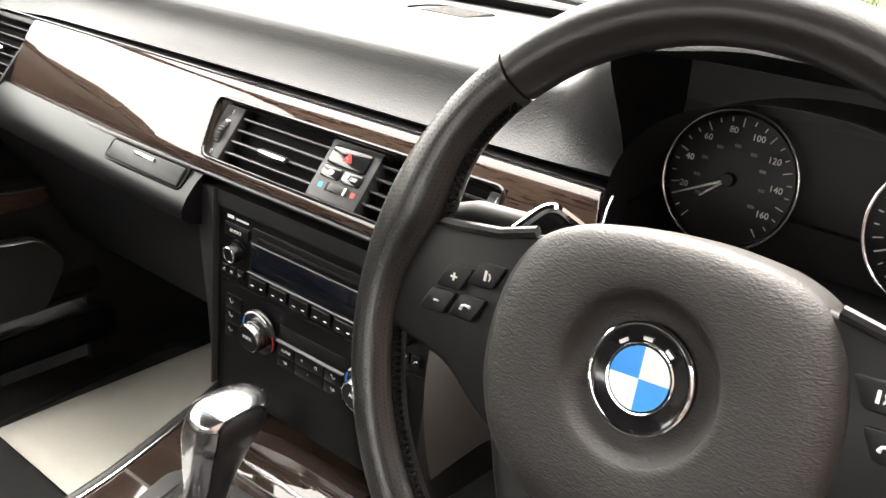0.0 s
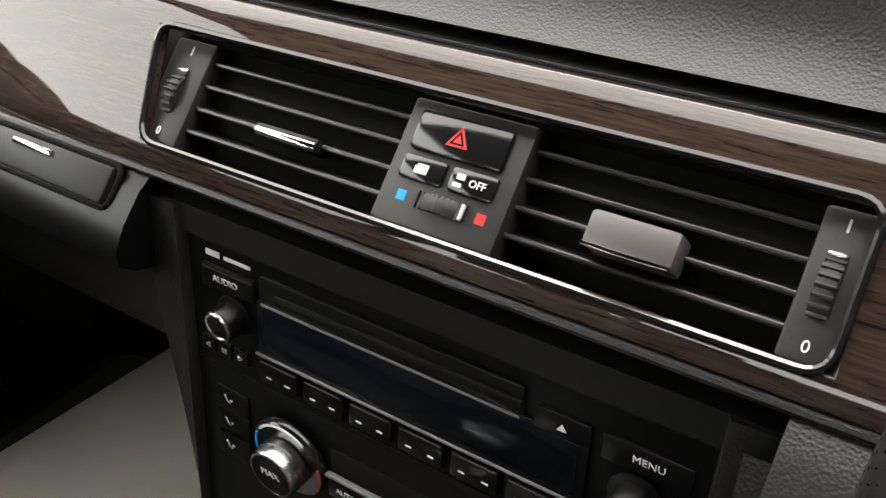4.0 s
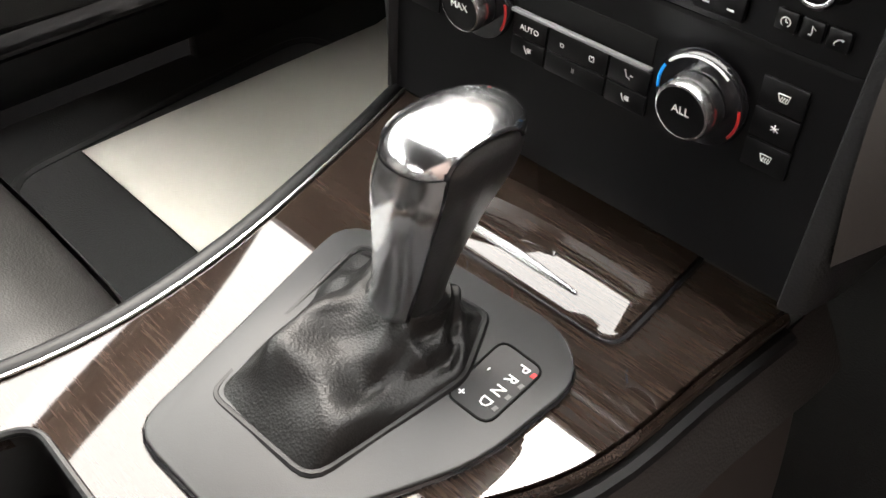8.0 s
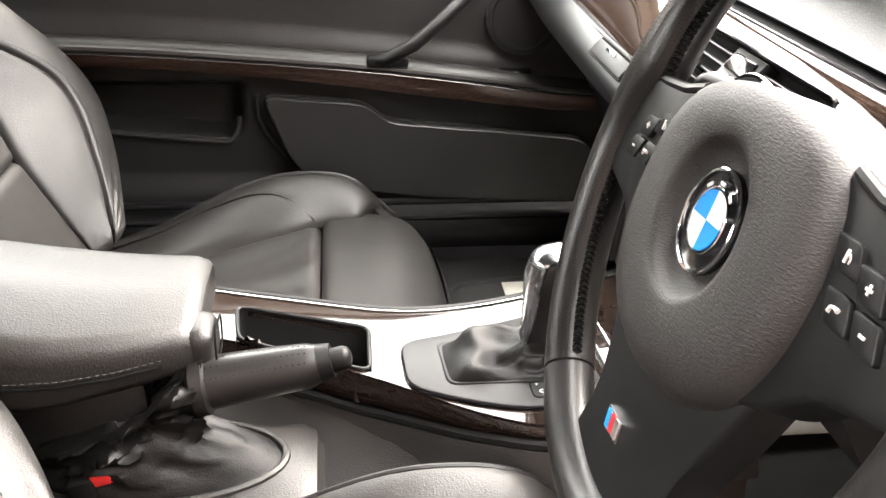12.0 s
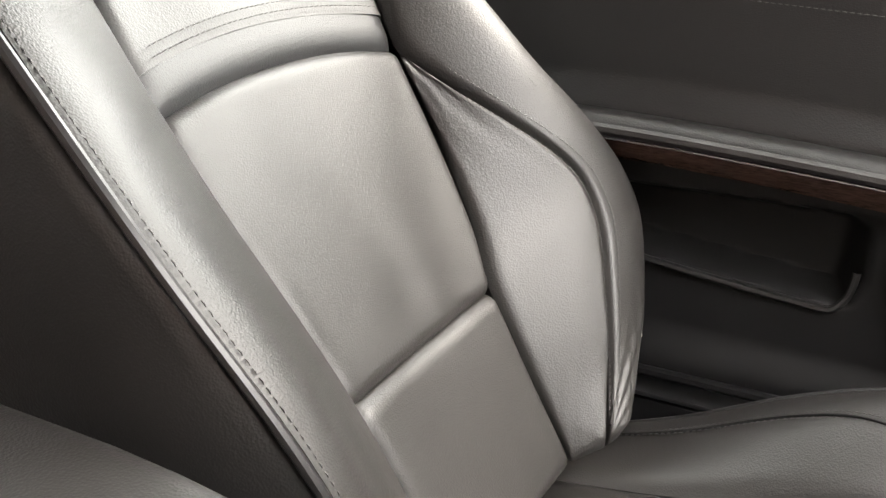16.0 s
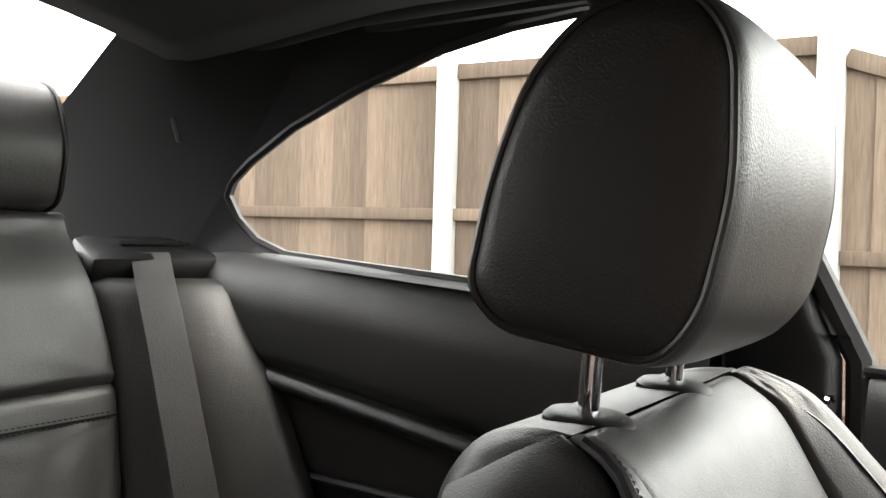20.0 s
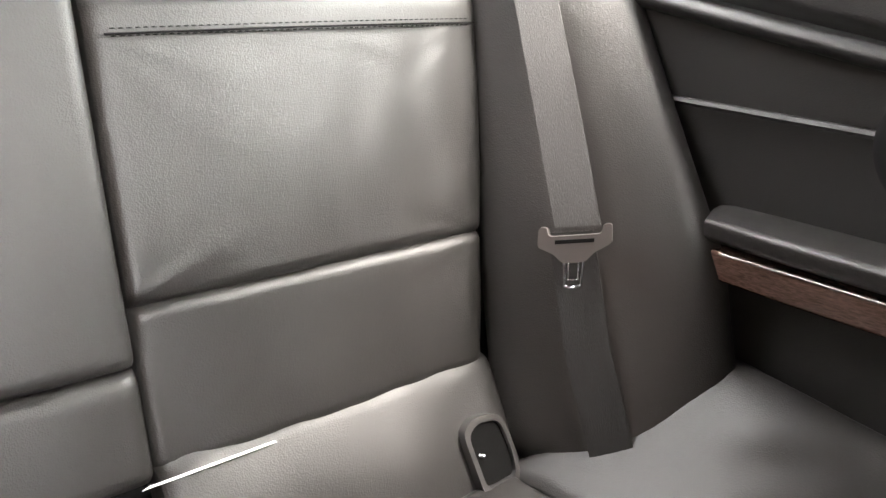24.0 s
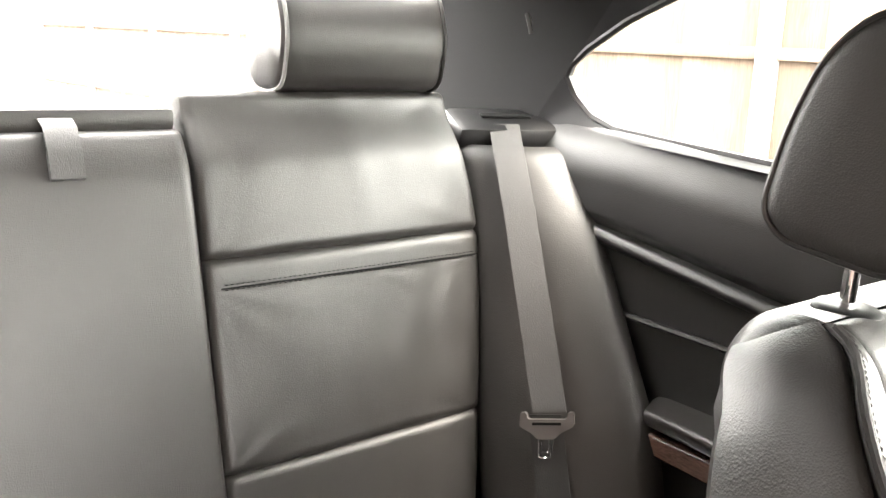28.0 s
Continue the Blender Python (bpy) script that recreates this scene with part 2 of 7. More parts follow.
def line(t, *pts):
    if t <= pts[0][0]:
        return pts[0][1]
    for (a, p), (b, q) in zip(pts, pts[1:]):
        if t <= b:
            return lerp(p, q, (t - a) / (b - a))
    return pts[-1][1]


def join(*shapes):
    v, f = [], []
    for sv, sf in shapes:
        k = len(v)
        v += list(sv)
        f += [tuple(i + k for i in face) for face in sf]
    return v, f


def moved(shape, m):
    return [m @ Vector(p) for p in shape[0]], shape[1]


def mesh_of(name, shape, mat, flat=False):
    me = bpy.data.meshes.new(name)
    me.from_pydata([tuple(p) for p in shape[0]], [], shape[1])
    bm = bmesh.new()
    bm.from_mesh(me)
    bmesh.ops.recalc_face_normals(bm, faces=bm.faces)
    for f in bm.faces:
        f.smooth = not flat
    if not flat:
        for e in bm.edges:
            if len(e.link_faces) == 2 and e.calc_face_angle() > 0.75:
                e.smooth = False
    bm.to_mesh(me)
    bm.free()
    me.materials.append(mat)
    return me


def part(name, shape, mat, parent=None, label="", flat=False):
    ob = new(name, mesh_of(name, shape, mat, flat))
    if parent is not None:
        ob.parent = parent
    if label:
        ob["label"] = label
    return ob


def thing(name, at, label, category, group="", kind=""):
    """An Empty at a thing's base; its parts are built in world places and hung under it."""
    ob = tagged(new(name), label, category, group, kind)
    ob.location = at
    ob.empty_display_size = 0.05
    return ob


def hang(root):
    """Moves the meshes of a root that was built in world places to its own frame."""
    shift = Matrix.Translation(-root.location)
    for ob in root.children_recursive:
        if ob.type == "MESH" and not ob.get("hung"):
            if ob.data.users > 1 and ob.parent is root:
                ob.matrix_basis = shift @ ob.matrix_basis
                continue
            ob.data.transform(shift @ ob.matrix_basis)
            ob.matrix_basis = Matrix()


def rbox(c, s, r=0.004, m=None, seg=2):
    """A box with rounded edges: centre, size, radius, and a turn about its centre."""
    bm = bmesh.new()
    bmesh.ops.create_cube(bm, size=1.0)
    bmesh.ops.scale(bm, vec=s, verts=bm.verts)
    r = min(r, min(s) * 0.49)
    if r > 0:
        bmesh.ops.bevel(bm, geom=list(bm.edges), offset=r, segments=seg, profile=0.5, affect="EDGES")
    t = Matrix.Translation(c) @ (m or Matrix())
    out = [t @ v.co for v in bm.verts], [tuple(v.index for v in f.verts) for f in bm.faces]
    bm.free()
    return out


def grid(fn, nu, nv, cu=False):
    """fn(a, b) over the unit square; cu closes it round a."""
    k = nu if cu else nu + 1
    v = [Vector(fn(i / nu, j / nv)) for j in range(nv + 1) for i in range(k)]
    f = [(j * k + i, j * k + (i + 1) % k, (j + 1) * k + (i + 1) % k, (j + 1) * k + i) for j in range(nv) for i in range(nu)]
    return v, f


def loft(rings, caps=True):
    n = len(rings[0])
    v = [Vector(p) for r in rings for p in r]
    f = [(j * n + i, j * n + (i + 1) % n, (j + 1) * n + (i + 1) % n, (j + 1) * n + i) for j in range(len(rings) - 1) for i in range(n)]
    if caps:
        f += [tuple(range(n)), tuple(range(len(v) - n, len(v)))]
    return v, f


def tube(path, r, n=10, closed=False, flat=1.0):
    """A round rod along a path; r a number or one for each point. flat squashes it across."""
    path = [Vector(p) for p in path]
    k = len(path)
    rs = r if isinstance(r, (list, tuple)) else [r] * k
    rings, side = [], None
    for i, p in enumerate(path):
        a, b = path[(i - 1) % k if closed else max(i - 1, 0)], path[(i + 1) % k if closed else min(i + 1, k - 1)]
        d = (b - a).normalized()
        if side is None:
            side = d.cross(Vector((0.13, 0.21, 1))).normalized()
        side = (side - d * side.dot(d)).normalized()
        up = d.cross(side)
        rings.append([p + rs[i] * (math.cos(t) * side + flat * math.sin(t) * up) for t in (2 * math.pi * j / n for j in range(n))])
    if closed:
        rings.append(rings[0])
        return loft(rings, False)
    return loft(rings)


def prism(pts, d, r=0.0):
    """A plate: its outline and the way it is thick; r rounds the first rim."""
    pts, d = [Vector(p) for p in pts], Vector(d)
    c = sum(pts, Vector()) / len(pts)
    if not r:
        return loft([pts, [p + d for p in pts]])
    u = d.normalized()
    inner = [p + (c - p).normalized() * r for p in pts]
    mid = [p + (c - p).normalized() * r * 0.3 + u * r * 0.3 for p in pts]
    return loft([inner, mid, [p + u * r for p in pts], [p + d for p in pts]])


def rounded(pts, r, n=5):
    """An outline with its corners rounded."""
    pts = [Vector(p) for p in pts]
    out = []
    for i, p in enumerate(pts):
        a, b = pts[i - 1], pts[(i + 1) % len(pts)]
        k = min(r, (a - p).length * 0.45, (b - p).length * 0.45)
        s, e = p + (a - p).normalized() * k, p + (b - p).normalized() * k
        for j in range(n + 1):
            t = j / n
            out.append((1 - t) ** 2 * s + 2 * t * (1 - t) * p + t * t * e)
    return out


def ring_plate(outer, inner, d):
    """A flat frame between two outlines of as many points."""
    n, d = len(outer), Vector(d)
    v = [Vector(p) for p in (*outer, *inner)]
    v += [p + d for p in v]
    f = []
    for i in range(n):
        j = (i + 1) % n
        f += [(i, j, n + j, n + i), (2 * n + i, 2 * n + j, 3 * n + j, 3 * n + i), (i, j, 2 * n + j, 2 * n + i), (n + i, n + j, 3 * n + j, 3 * n + i)]
    return v, f


def lathe(profile, at, axis, n=28):
    """Profile of (radius, height) turned round an axis."""
    q = Vector(axis).normalized().to_track_quat("Z", "Y").to_matrix()
    at = Vector(at)
    rings = [[at + q @ Vector((r * math.cos(t), r * math.sin(t), h)) for t in (2 * math.pi * j / n for j in range(n))] for r, h in profile]
    return loft(rings)


def circle(at, axis, r, n=40, a0=0.0, a1=2 * math.pi):
    q = Vector(axis).normalized().to_track_quat("Z", "Y").to_matrix()
    full = abs(a1 - a0 - 2 * math.pi) < 1e-6
    return [Vector(at) + q @ Vector((r * math.cos(t), r * math.sin(t), 0)) for t in (a0 + (a1 - a0) * j / (n if full else n - 1) for j in range(n))]


def pad(S, out, H=0.010, w=0.022, deep=0.02, nu=22, nv=22, wrinkle=0.0, seed=0.0, edges=(1, 1, 1, 1)):
    """A stuffed panel on the surface S(a, b): it swells by H from seams that sink, over w metres. edges: left, right, low, high sink."""
    out = Vector(out)
    cl = lambda k, n: 0.5 - 0.5 * math.cos(math.pi * k / n)
    e = 1e-3
    P = lambda a, b: Vector(S(a, b))
    lu, lv = (P(1, 0.5) - P(0, 0.5)).length, (P(0.5, 1) - P(0.5, 0)).length
    top, back = [], []
    for j in range(nv + 1):
        for i in range(nu + 1):
            a, b = cl(i, nu), cl(j, nv)
            a1, b1 = min(max(a, e), 1 - e), min(max(b, e), 1 - e)
            nrm = (P(a1 + e, b1) - P(a1 - e, b1)).cross(P(a1, b1 + e) - P(a1, b1 - e)).normalized()
            if nrm.dot(out) < 0:
                nrm = -nrm
            h = H
            for dist, on in ((a * lu, edges[0]), ((1 - a) * lu, edges[1]), (b * lv, edges[2]), ((1 - b) * lv, edges[3])):
                if on:
                    k = min(1.0, dist / (w * 1.7))
                    h -= (H + 0.0035) * (1 - k) ** 2.4
            p = P(a, b)
            if wrinkle:
                q = p * 9 + Vector((seed, seed * 0.7, 0))
                x, y = a * lu, b * lv
                h += 0.8 * wrinkle * noise.noise(q) + 1.4 * wrinkle * noise.noise(Vector((x * 19 + 0.8 * noise.noise(q), y * 4.5, seed * 3.1)))
                for cx, cy, k in ((0, 0, 1.0), (lu, 0, 1.0), (0, lv, 0.6), (lu, lv, 0.6), (lu * 0.5, lv, 0.5)):
                    d, ang = math.hypot(x - cx, y - cy), math.atan2(y - cy, x - cx)
                    fan = noise.noise(Vector((ang * 5.5 + seed, seed * 1.7 + cx * 3 + cy, d * 4)))
                    h += wrinkle * k * 0.8 * fan * math.exp(-((d - 0.05) / 0.06) ** 2)
            top.append(p + nrm * h)
            back.append(p - nrm * deep)
    n, k = nu + 1, len(top)
    f = [(j * n + i, j * n + i + 1, (j + 1) * n + i + 1, (j + 1) * n + i) for j in range(nv) for i in range(nu)]
    f += [tuple(k + x for x in reversed(q)) for q in f]
    rim = [i for i in range(n)] + [j * n + nu for j in range(1, nv + 1)] + [nv * n + i for i in range(nu - 1, -1, -1)] + [j * n for j in range(nv - 1, 0, -1)]
    f += [(rim[i], rim[(i + 1) % len(rim)], k + rim[(i + 1) % len(rim)], k + rim[i]) for i in range(len(rim))]
    return top + back, f


def stitches(path, up, length=0.0042, gap=0.0018, r=0.00055):
    """A row of short threads along a path."""
    path = [Vector(p) for p in path]
    run, out, on = 0.0, [], 0.0
    dist = [0.0]
    for a, b in zip(path, path[1:]):
        dist.append(dist[-1] + (b - a).length)
    def at(s):
        for i in range(len(path) - 1):
            if s <= dist[i + 1]:
                return path[i].lerp(path[i + 1], (s - dist[i]) / max(1e-9, dist[i + 1] - dist[i]))
        return path[-1]
    s, up = 0.0, Vector(up).normalized()
    while s + length < dist[-1]:
        a, b = at(s), at(s + length)
        c = (a + b) / 2 + up * r * 1.4
        out.append(tube([a, c, b], [r * 0.5, r, r * 0.5], 5))
        s += length + gap
    return join(*out)


def seam_line(path, parent, r=0.0013):
    """The dark groove of a seam."""
    return part("seam", tube(path, r, 6), DEEP, parent)


def words(text, size, at, right, up, mat, parent, name="lettering", align="CENTER"):
    """Raised print in the built-in font."""
    cu = bpy.data.curves.new("text", "FONT")
    cu.body, cu.size, cu.align_x, cu.align_y, cu.extrude = text, size, align, "CENTER", 0.0002
    cu.resolution_u = 2
    tmp = bpy.data.objects.new("text", cu)
    scene.collection.objects.link(tmp)
    bpy.context.view_layer.update()
    me = bpy.data.meshes.new_from_object(tmp.evaluated_get(bpy.context.evaluated_depsgraph_get()))
    bpy.data.objects.remove(tmp)
    r, u = Vector(right).normalized(), Vector(up).normalized()
    z = r.cross(u)
    m = Matrix((r, u, z)).transposed().to_4x4()
    me.transform(Matrix.Translation(at) @ m)
    me.materials.clear()
    me.materials.append(mat)
    ob = new(name, me)
    ob.parent = parent
    return ob

# ---------- dashboard ----------
UV, NV = Vector((0, 0.65, 0.76)), Vector((0, -0.76, 0.65))


def V(x, s, h=0.0):
    """A place on the sloping trim: across, up the slope from the vents' marks, out of it."""
    return Vector((x, 0, 0.80)) + UV * s + NV * h


def vplate(x0, x1, s0, s1, h0, h1, r=0.0015, skew=0.0):
    c = V((x0 + x1) / 2, (s0 + s1) / 2, (h0 + h1) / 2)
    m = Matrix(((1, 0, 0), (0, UV.y, NV.y), (0, UV.z, NV.z))).to_4x4()
    return rbox(c, (x1 - x0, s1 - s0, h1 - h0), r, m)


def extrude_x(profile, x0, x1, n=24, bend=None):
    """A closed profile of (y, z) carried across the car."""
    rings = []
    for i in range(n + 1):
        x = lerp(x0, x1, i / n)
        rings.append([Vector((x, *(bend(x, y, z) if bend else (y, z)))) for y, z in profile])
    return loft(rings)


dash = thing("dashboard", (0, 0.1, 0.6), "black grained dashboard with dark wood trim strip", "dashboard")


def hood(x):
    return smooth((x - 0.13) / 0.12) * smooth((0.64 - x) / 0.1)


def screen_base(x):
    """How far ahead the dash top meets the windscreen."""
    return curve(abs(x), (0, 0.353), (0.15, 0.352), (0.36, 0.340), (0.48, 0.298), (0.575, 0.252), (0.64, 0.185), (0.75, 0.06))


def dash_bend(x, y, z):
    y = min(y, screen_base(x))
    k = hood(x)
    rear = smooth((0.2 - y) / 0.14) * smooth((z - 0.815) / 0.05)
    end = smooth((abs(x) - 0.55) / 0.15)
    if 0.234 < x < 0.470 and z < 0.863 and y < 0.075:
        return 0.086, z + 0.05 * smooth((z - 0.82) / 0.03)
    return y - 0.075 * k * rear - 0.03 * end * smooth((0.2 - y) / 0.2), z + (0.062 + 0.010 * smooth((x - 0.24) / 0.08) * smooth((0.52 - x) / 0.08)) * k * rear + 0.004 * math.cos(x * 2.2) - 0.004


top_profile = [(0.40, 0.862), (0.36, 0.866), (0.28, 0.871), (0.20, 0.874), (0.14, 0.8755), (0.10, 0.8755), (0.082, 0.8748), (0.074, 0.8735), (0.0705, 0.8705), (0.0690, 0.866),
               (0.0680, 0.858), (0.0660, 0.849), (0.0615, 0.840), (0.054, 0.831), (0.0475, 0.826), (0.045, 0.824), (0.050, 0.8205), (0.075, 0.819), (0.15, 0.80), (0.40, 0.80)]
part("dash_top", extrude_x(top_profile, -0.71, 0.71, 90, dash_bend), GRAIN, dash, "grained black soft dash top")
part("dash_core", extrude_x([(0.38, 0.82), (0.052, 0.818), (0.022, 0.815), (0.0, 0.79), (-0.02, 0.76), (0.02, 0.70), (0.16, 0.55), (0.30, 0.40), (0.38, 0.40)], -0.70, 0.70, 56, lambda x, y, z: (max(y, 0.10) if 0.24 < x < 0.51 and z > 0.78 else y, z)), DEEP, dash)

# wood strip with the opening of the centre vents
XS = [-0.66, -0.64, -0.60, -0.56, -0.525, -0.48, -0.42, -0.36, -0.30, -0.24, -0.20, -0.169, -0.10, -0.03, 0.03, 0.10, 0.158, 0.19, 0.232]
SS = [-0.058, -0.054, -0.050, -0.0465, -0.03, -0.01, 0.0065, 0.013, 0.019, 0.024, 0.027]


def wood_h(s, x=0.0):
    t = (s + 0.0155) / 0.0425
    return 0.0075 + 0.0035 * (1 - abs(t) ** 9) + 0.10 * (s + 0.0155) - 1.5 * smooth((-0.19 - x) / 0.16) * min(0.0, s - 0.02) ** 2


def wood_strip(cols, hole):
    v, f, n = [], [], len(cols)
    for s in SS:
        for x in cols:
            slant = (0.30 if x > 0 else 0.22) * (s - 0.006) * (1 if x in (-0.169, 0.232) else 0)
            v.append(V(x - slant, s, wood_h(s, x)))
    for j in range(len(SS) - 1):
        for i in range(n - 1):
            if hole and -0.170 < cols[i] < 0.15 and -0.047 < SS[j] < 0.006:
                continue
            f.append((j * n + i, j * n + i + 1, (j + 1) * n + i + 1, (j + 1) * n + i))
    return v, f


trim = part("wood_trim", wood_strip(XS[4:], True), WOOD, dash, "polished dark wood trim strip")
so = trim.modifiers.new("thick", "SOLIDIFY")
so.thickness, so.offset = 0.006, -1
bv = trim.modifiers.new("round", "BEVEL")
bv.width, bv.segments, bv.limit_method, bv.harden_normals = 0.0014, 2, "ANGLE", True
hole = rounded([V(-0.1705, 0.008, wood_h(0.008) + 0.0003), V(-0.158, -0.048, wood_h(-0.048) + 0.0003), V(0.157, -0.048, wood_h(-0.048) + 0.0003), V(0.158, 0.008, wood_h(0.008) + 0.0003)], 0.010)
part("vent_rim", tube(hole, 0.0016, 6, True), GLOSS, trim)
part("trim_end_edge", tube([V(x, k, wood_h(k) - 0.0005) for x, k in ((0.2335, 0.026), (0.2350, 0.016), (0.2395, -0.0155), (0.2480, -0.050), (0.2495, -0.057))], 0.0011, 6), SATINCHROME, trim)
part("trim_top_edge", tube([V(x, 0.0285, wood_h(0.027) - 0.0005) for x in (-0.66, -0.3, 0, 0.232)], 0.0010, 6), GLOSS, trim)

# centre vents
vents = part("centre_vents", join(vplate(-0.162, 0.158, -0.050, 0.010, -0.046, -0.040), vplate(-0.166, -0.160, -0.050, 0.010, -0.044, 0.003),
                                   vplate(0.157, 0.163, -0.050, 0.010, -0.044, 0.003), vplate(-0.162, 0.16, 0.008, 0.013, -0.044, 0.003), vplate(-0.162, 0.16, -0.053, -0.047, -0.044, 0.003)), DEEP, dash, "centre air vents with slats")
for x0, x1 in ((-0.166, -0.140), (0.139, 0.156)):
    end = part("vent_end", vplate(x0, x1, -0.046, 0.006, -0.01, 0.004), SATIN, vents)
    xm = (x0 + x1) / 2
    wheel = [lathe([(0.0135, -0.0035), (0.0145, -0.002), (0.0145, 0.002), (0.0135, 0.0035)], V(xm, -0.021, -0.006), (1, 0, 0), 24)]
    for k in range(11):
        a = radians(-66 + k * 13.2)
        wheel.append(rbox(V(xm, -0.021 + 0.0145 * math.sin(a), -0.006 + 0.0145 * math.cos(a)), (0.0068, 0.0014, 0.0014), 0.0003, Matrix.Rotation(a, 4, "X")))
    part("thumbwheel", join(*wheel), RUBBER, vents)
    part("wheel_mark", rbox(V(xm, -0.010, 0.005), (0.0065, 0.003, 0.0022), 0.0008), SATINCHROME, vents)
    part("mark", vplate(xm - 0.0004, xm + 0.0004, -0.002, 0.0025, 0.0038, 0.0043, 0), WHITE, end)
    words("0", 0.006, V(xm, -0.0405, 0.0043), (1, 0, 0), UV, WHITE, end)
SD, SN = UV * 0.371 - NV * 0.928, UV * 0.928 + NV * 0.371
slat_turn = Matrix((Vector((1, 0, 0)), SN, SD)).transposed().to_4x4()
for x0, x1 in ((-0.141, -0.023), (0.034, 0.139)):
    for k in range(4):
        s = -0.0020 - 0.0113 * k
        sl = part("slat", rbox(V((x0 + x1) / 2, s, -0.001) + SD * 0.010, (x1 - x0, 0.0016, 0.020), 0.0006, slat_turn), PLASTIC, vents)
        # front bead paler than the slat, its highlight put into the colour
        part("slat_lip", tube([V(x0, s, 0.0), V(x1, s, 0.0)], 0.00115, 8), SLAT, sl)
    for k in range(5):
        x = lerp(x0, x1, (k + 0.5) / 5)
        part("vane", vplate(x - 0.0007, x + 0.0007, -0.047, 0.008, -0.04, -0.022, 0.0003), PLASTIC, vents)
part("slide", join(vplate(-0.098, -0.062, -0.0285, -0.0225, -0.006, 0.0045, 0.0012)), PLASTIC, vents)
part("slide_edge", vplate(-0.0975, -0.0625, -0.0275, -0.0245, 0.0035, 0.0056, 0.0009), CHROME, vents)
# paler than the left slide: its lit face is painted in
part("slide", vplate(0.067, 0.101, -0.032, -0.018, -0.004, 0.0105, 0.002), LITSLIDE, vents)
part("slide_edge", tube([V(0.0675, -0.0312, 0.0105), V(0.084, -0.0315, 0.0113), V(0.1005, -0.0312, 0.0105)], 0.0009, 6), CHROME, vents)

# switch panel between the vents
sw = part("switch_panel", vplate(-0.023, 0.034, -0.046, 0.006, -0.02, 0.0055, 0.0012), SATIN, vents)
hz = part("hazard_button", vplate(-0.0165, 0.0265, -0.0155, 0.0015, 0.004, 0.0085, 0.0028), GLOSS, vents)
for r, mat in ((0.0062, RED), (0.0042, GLOSS), (0.0026, RED)):
    c = V(0.005, -0.0080, 0.0088 + (0.0062 - r) * 0.06)
    part("warning_triangle", prism([c + Vector((r * math.sin(a) * 0.95, 0, 0)) + UV * (r * math.cos(a) * 0.9) for a in (0, 2.0944, 4.1888)], NV * 0.0002), mat, hz)
bl = part("lock_button", vplate(-0.017, 0.0038, -0.0275, -0.0172, 0.004, 0.0075, 0.002), GLOSS, vents)
br = part("traction_button", vplate(0.0062, 0.0272, -0.0275, -0.0172, 0.004, 0.0075, 0.002), GLOSS, vents)
part("door_icon", join(vplate(-0.0098, -0.0036, -0.0245, -0.0215, 0.0075, 0.0078, 0.0004), vplate(-0.0088, -0.0046, -0.0212, -0.0205, 0.0075, 0.0078, 0), vplate(-0.0042, -0.0036, -0.0215, -0.0205, 0.0075, 0.0078, 0)), WHITE, bl)
part("car_icon", join(vplate(0.0095, 0.0135, -0.0222, -0.0198, 0.0075, 0.0078, 0.0006), vplate(0.0088, 0.0128, -0.0252, -0.0236, 0.0075, 0.0078, 0.0005)), WHITE, br)
words("OFF", 0.0044, V(0.0195, -0.0226, 0.0077), (1, 0, 0), UV, WHITE, br)
part("blue_mark", vplate(-0.0142, -0.0100, -0.0362, -0.0320, 0.0054, 0.0058, 0), BLUE, sw)
part("red_mark", vplate(0.0228, 0.0270, -0.0362, -0.0320, 0.0054, 0.0058, 0), RED, sw)
ribs = [lathe([(0.013, -0.0035), (0.0138, -0.002), (0.0138, 0.002), (0.013, 0.0035)], V(0.0065, -0.034, -0.004), UV, 24)]
ribs += [vplate(0.0065 + 0.0022 * k - 0.0006, 0.0065 + 0.0022 * k + 0.0006, -0.0375, -0.0305, 0.007, 0.0098 - 0.0004 * abs(k) ** 1.6, 0.0003) for k in range(-5, 6)]
part("blend_wheel", join(*ribs), RUBBER, sw)
part("wheel_mark", vplate(0.0168, 0.018, -0.0372, -0.0308, 0.006, 0.0085, 0.0003), WHITE, sw)

# start button
sb = V(0.195, -0.016, 0.011)
part("start_ring", lathe([(0.014, -0.002), (0.014, 0.003), (0.0155, 0.0042), (0.018, 0.003), (0.019, -0.002)], sb, NV, 36), SATINCHROME, dash)
st = part("start_button", lathe([(0.0138, -0.002), (0.0138, 0.001), (0.012, 0.002), (0.004, 0.0015), (0.0005, 0.0015)], sb, NV, 36), GLOSS, dash)
words("START", 0.0050, sb + NV * 0.0022 + UV * 0.0035, (1, 0, 0), UV, WHITE, st)
words("STOP", 0.0050, sb + NV * 0.0022 - UV * 0.0012, (1, 0, 0), UV, WHITE, st)

# far vent and lower fascia
far = part("side_vent", join(vplate(-0.655, -0.53, -0.05, 0.02, -0.03, -0.026), vplate(-0.66, -0.654, -0.055, 0.024, -0.03, 0.008), vplate(-0.532, -0.527, -0.055, 0.024, -0.03, 0.008),
                             vplate(-0.66, -0.527, 0.02, 0.026, -0.03, 0.008), vplate(-0.66, -0.527, -0.058, -0.052, -0.03, 0.008)), PLASTIC, dash)
for k in range(6):
    part("slat", rbox(V(-0.592, 0.012 - 0.0115 * k, -0.006), (0.122, 0.0018, 0.02), 0.0006, Matrix(((1, 0, 0), (0, 0.72, -0.69), (0, 0.69, 0.72))).to_4x4()), PLASTIC, far)
part("slide_edge", vplate(-0.60, -0.57, -0.018, -0.014, 0.001, 0.006, 0.001), CHROME, far)
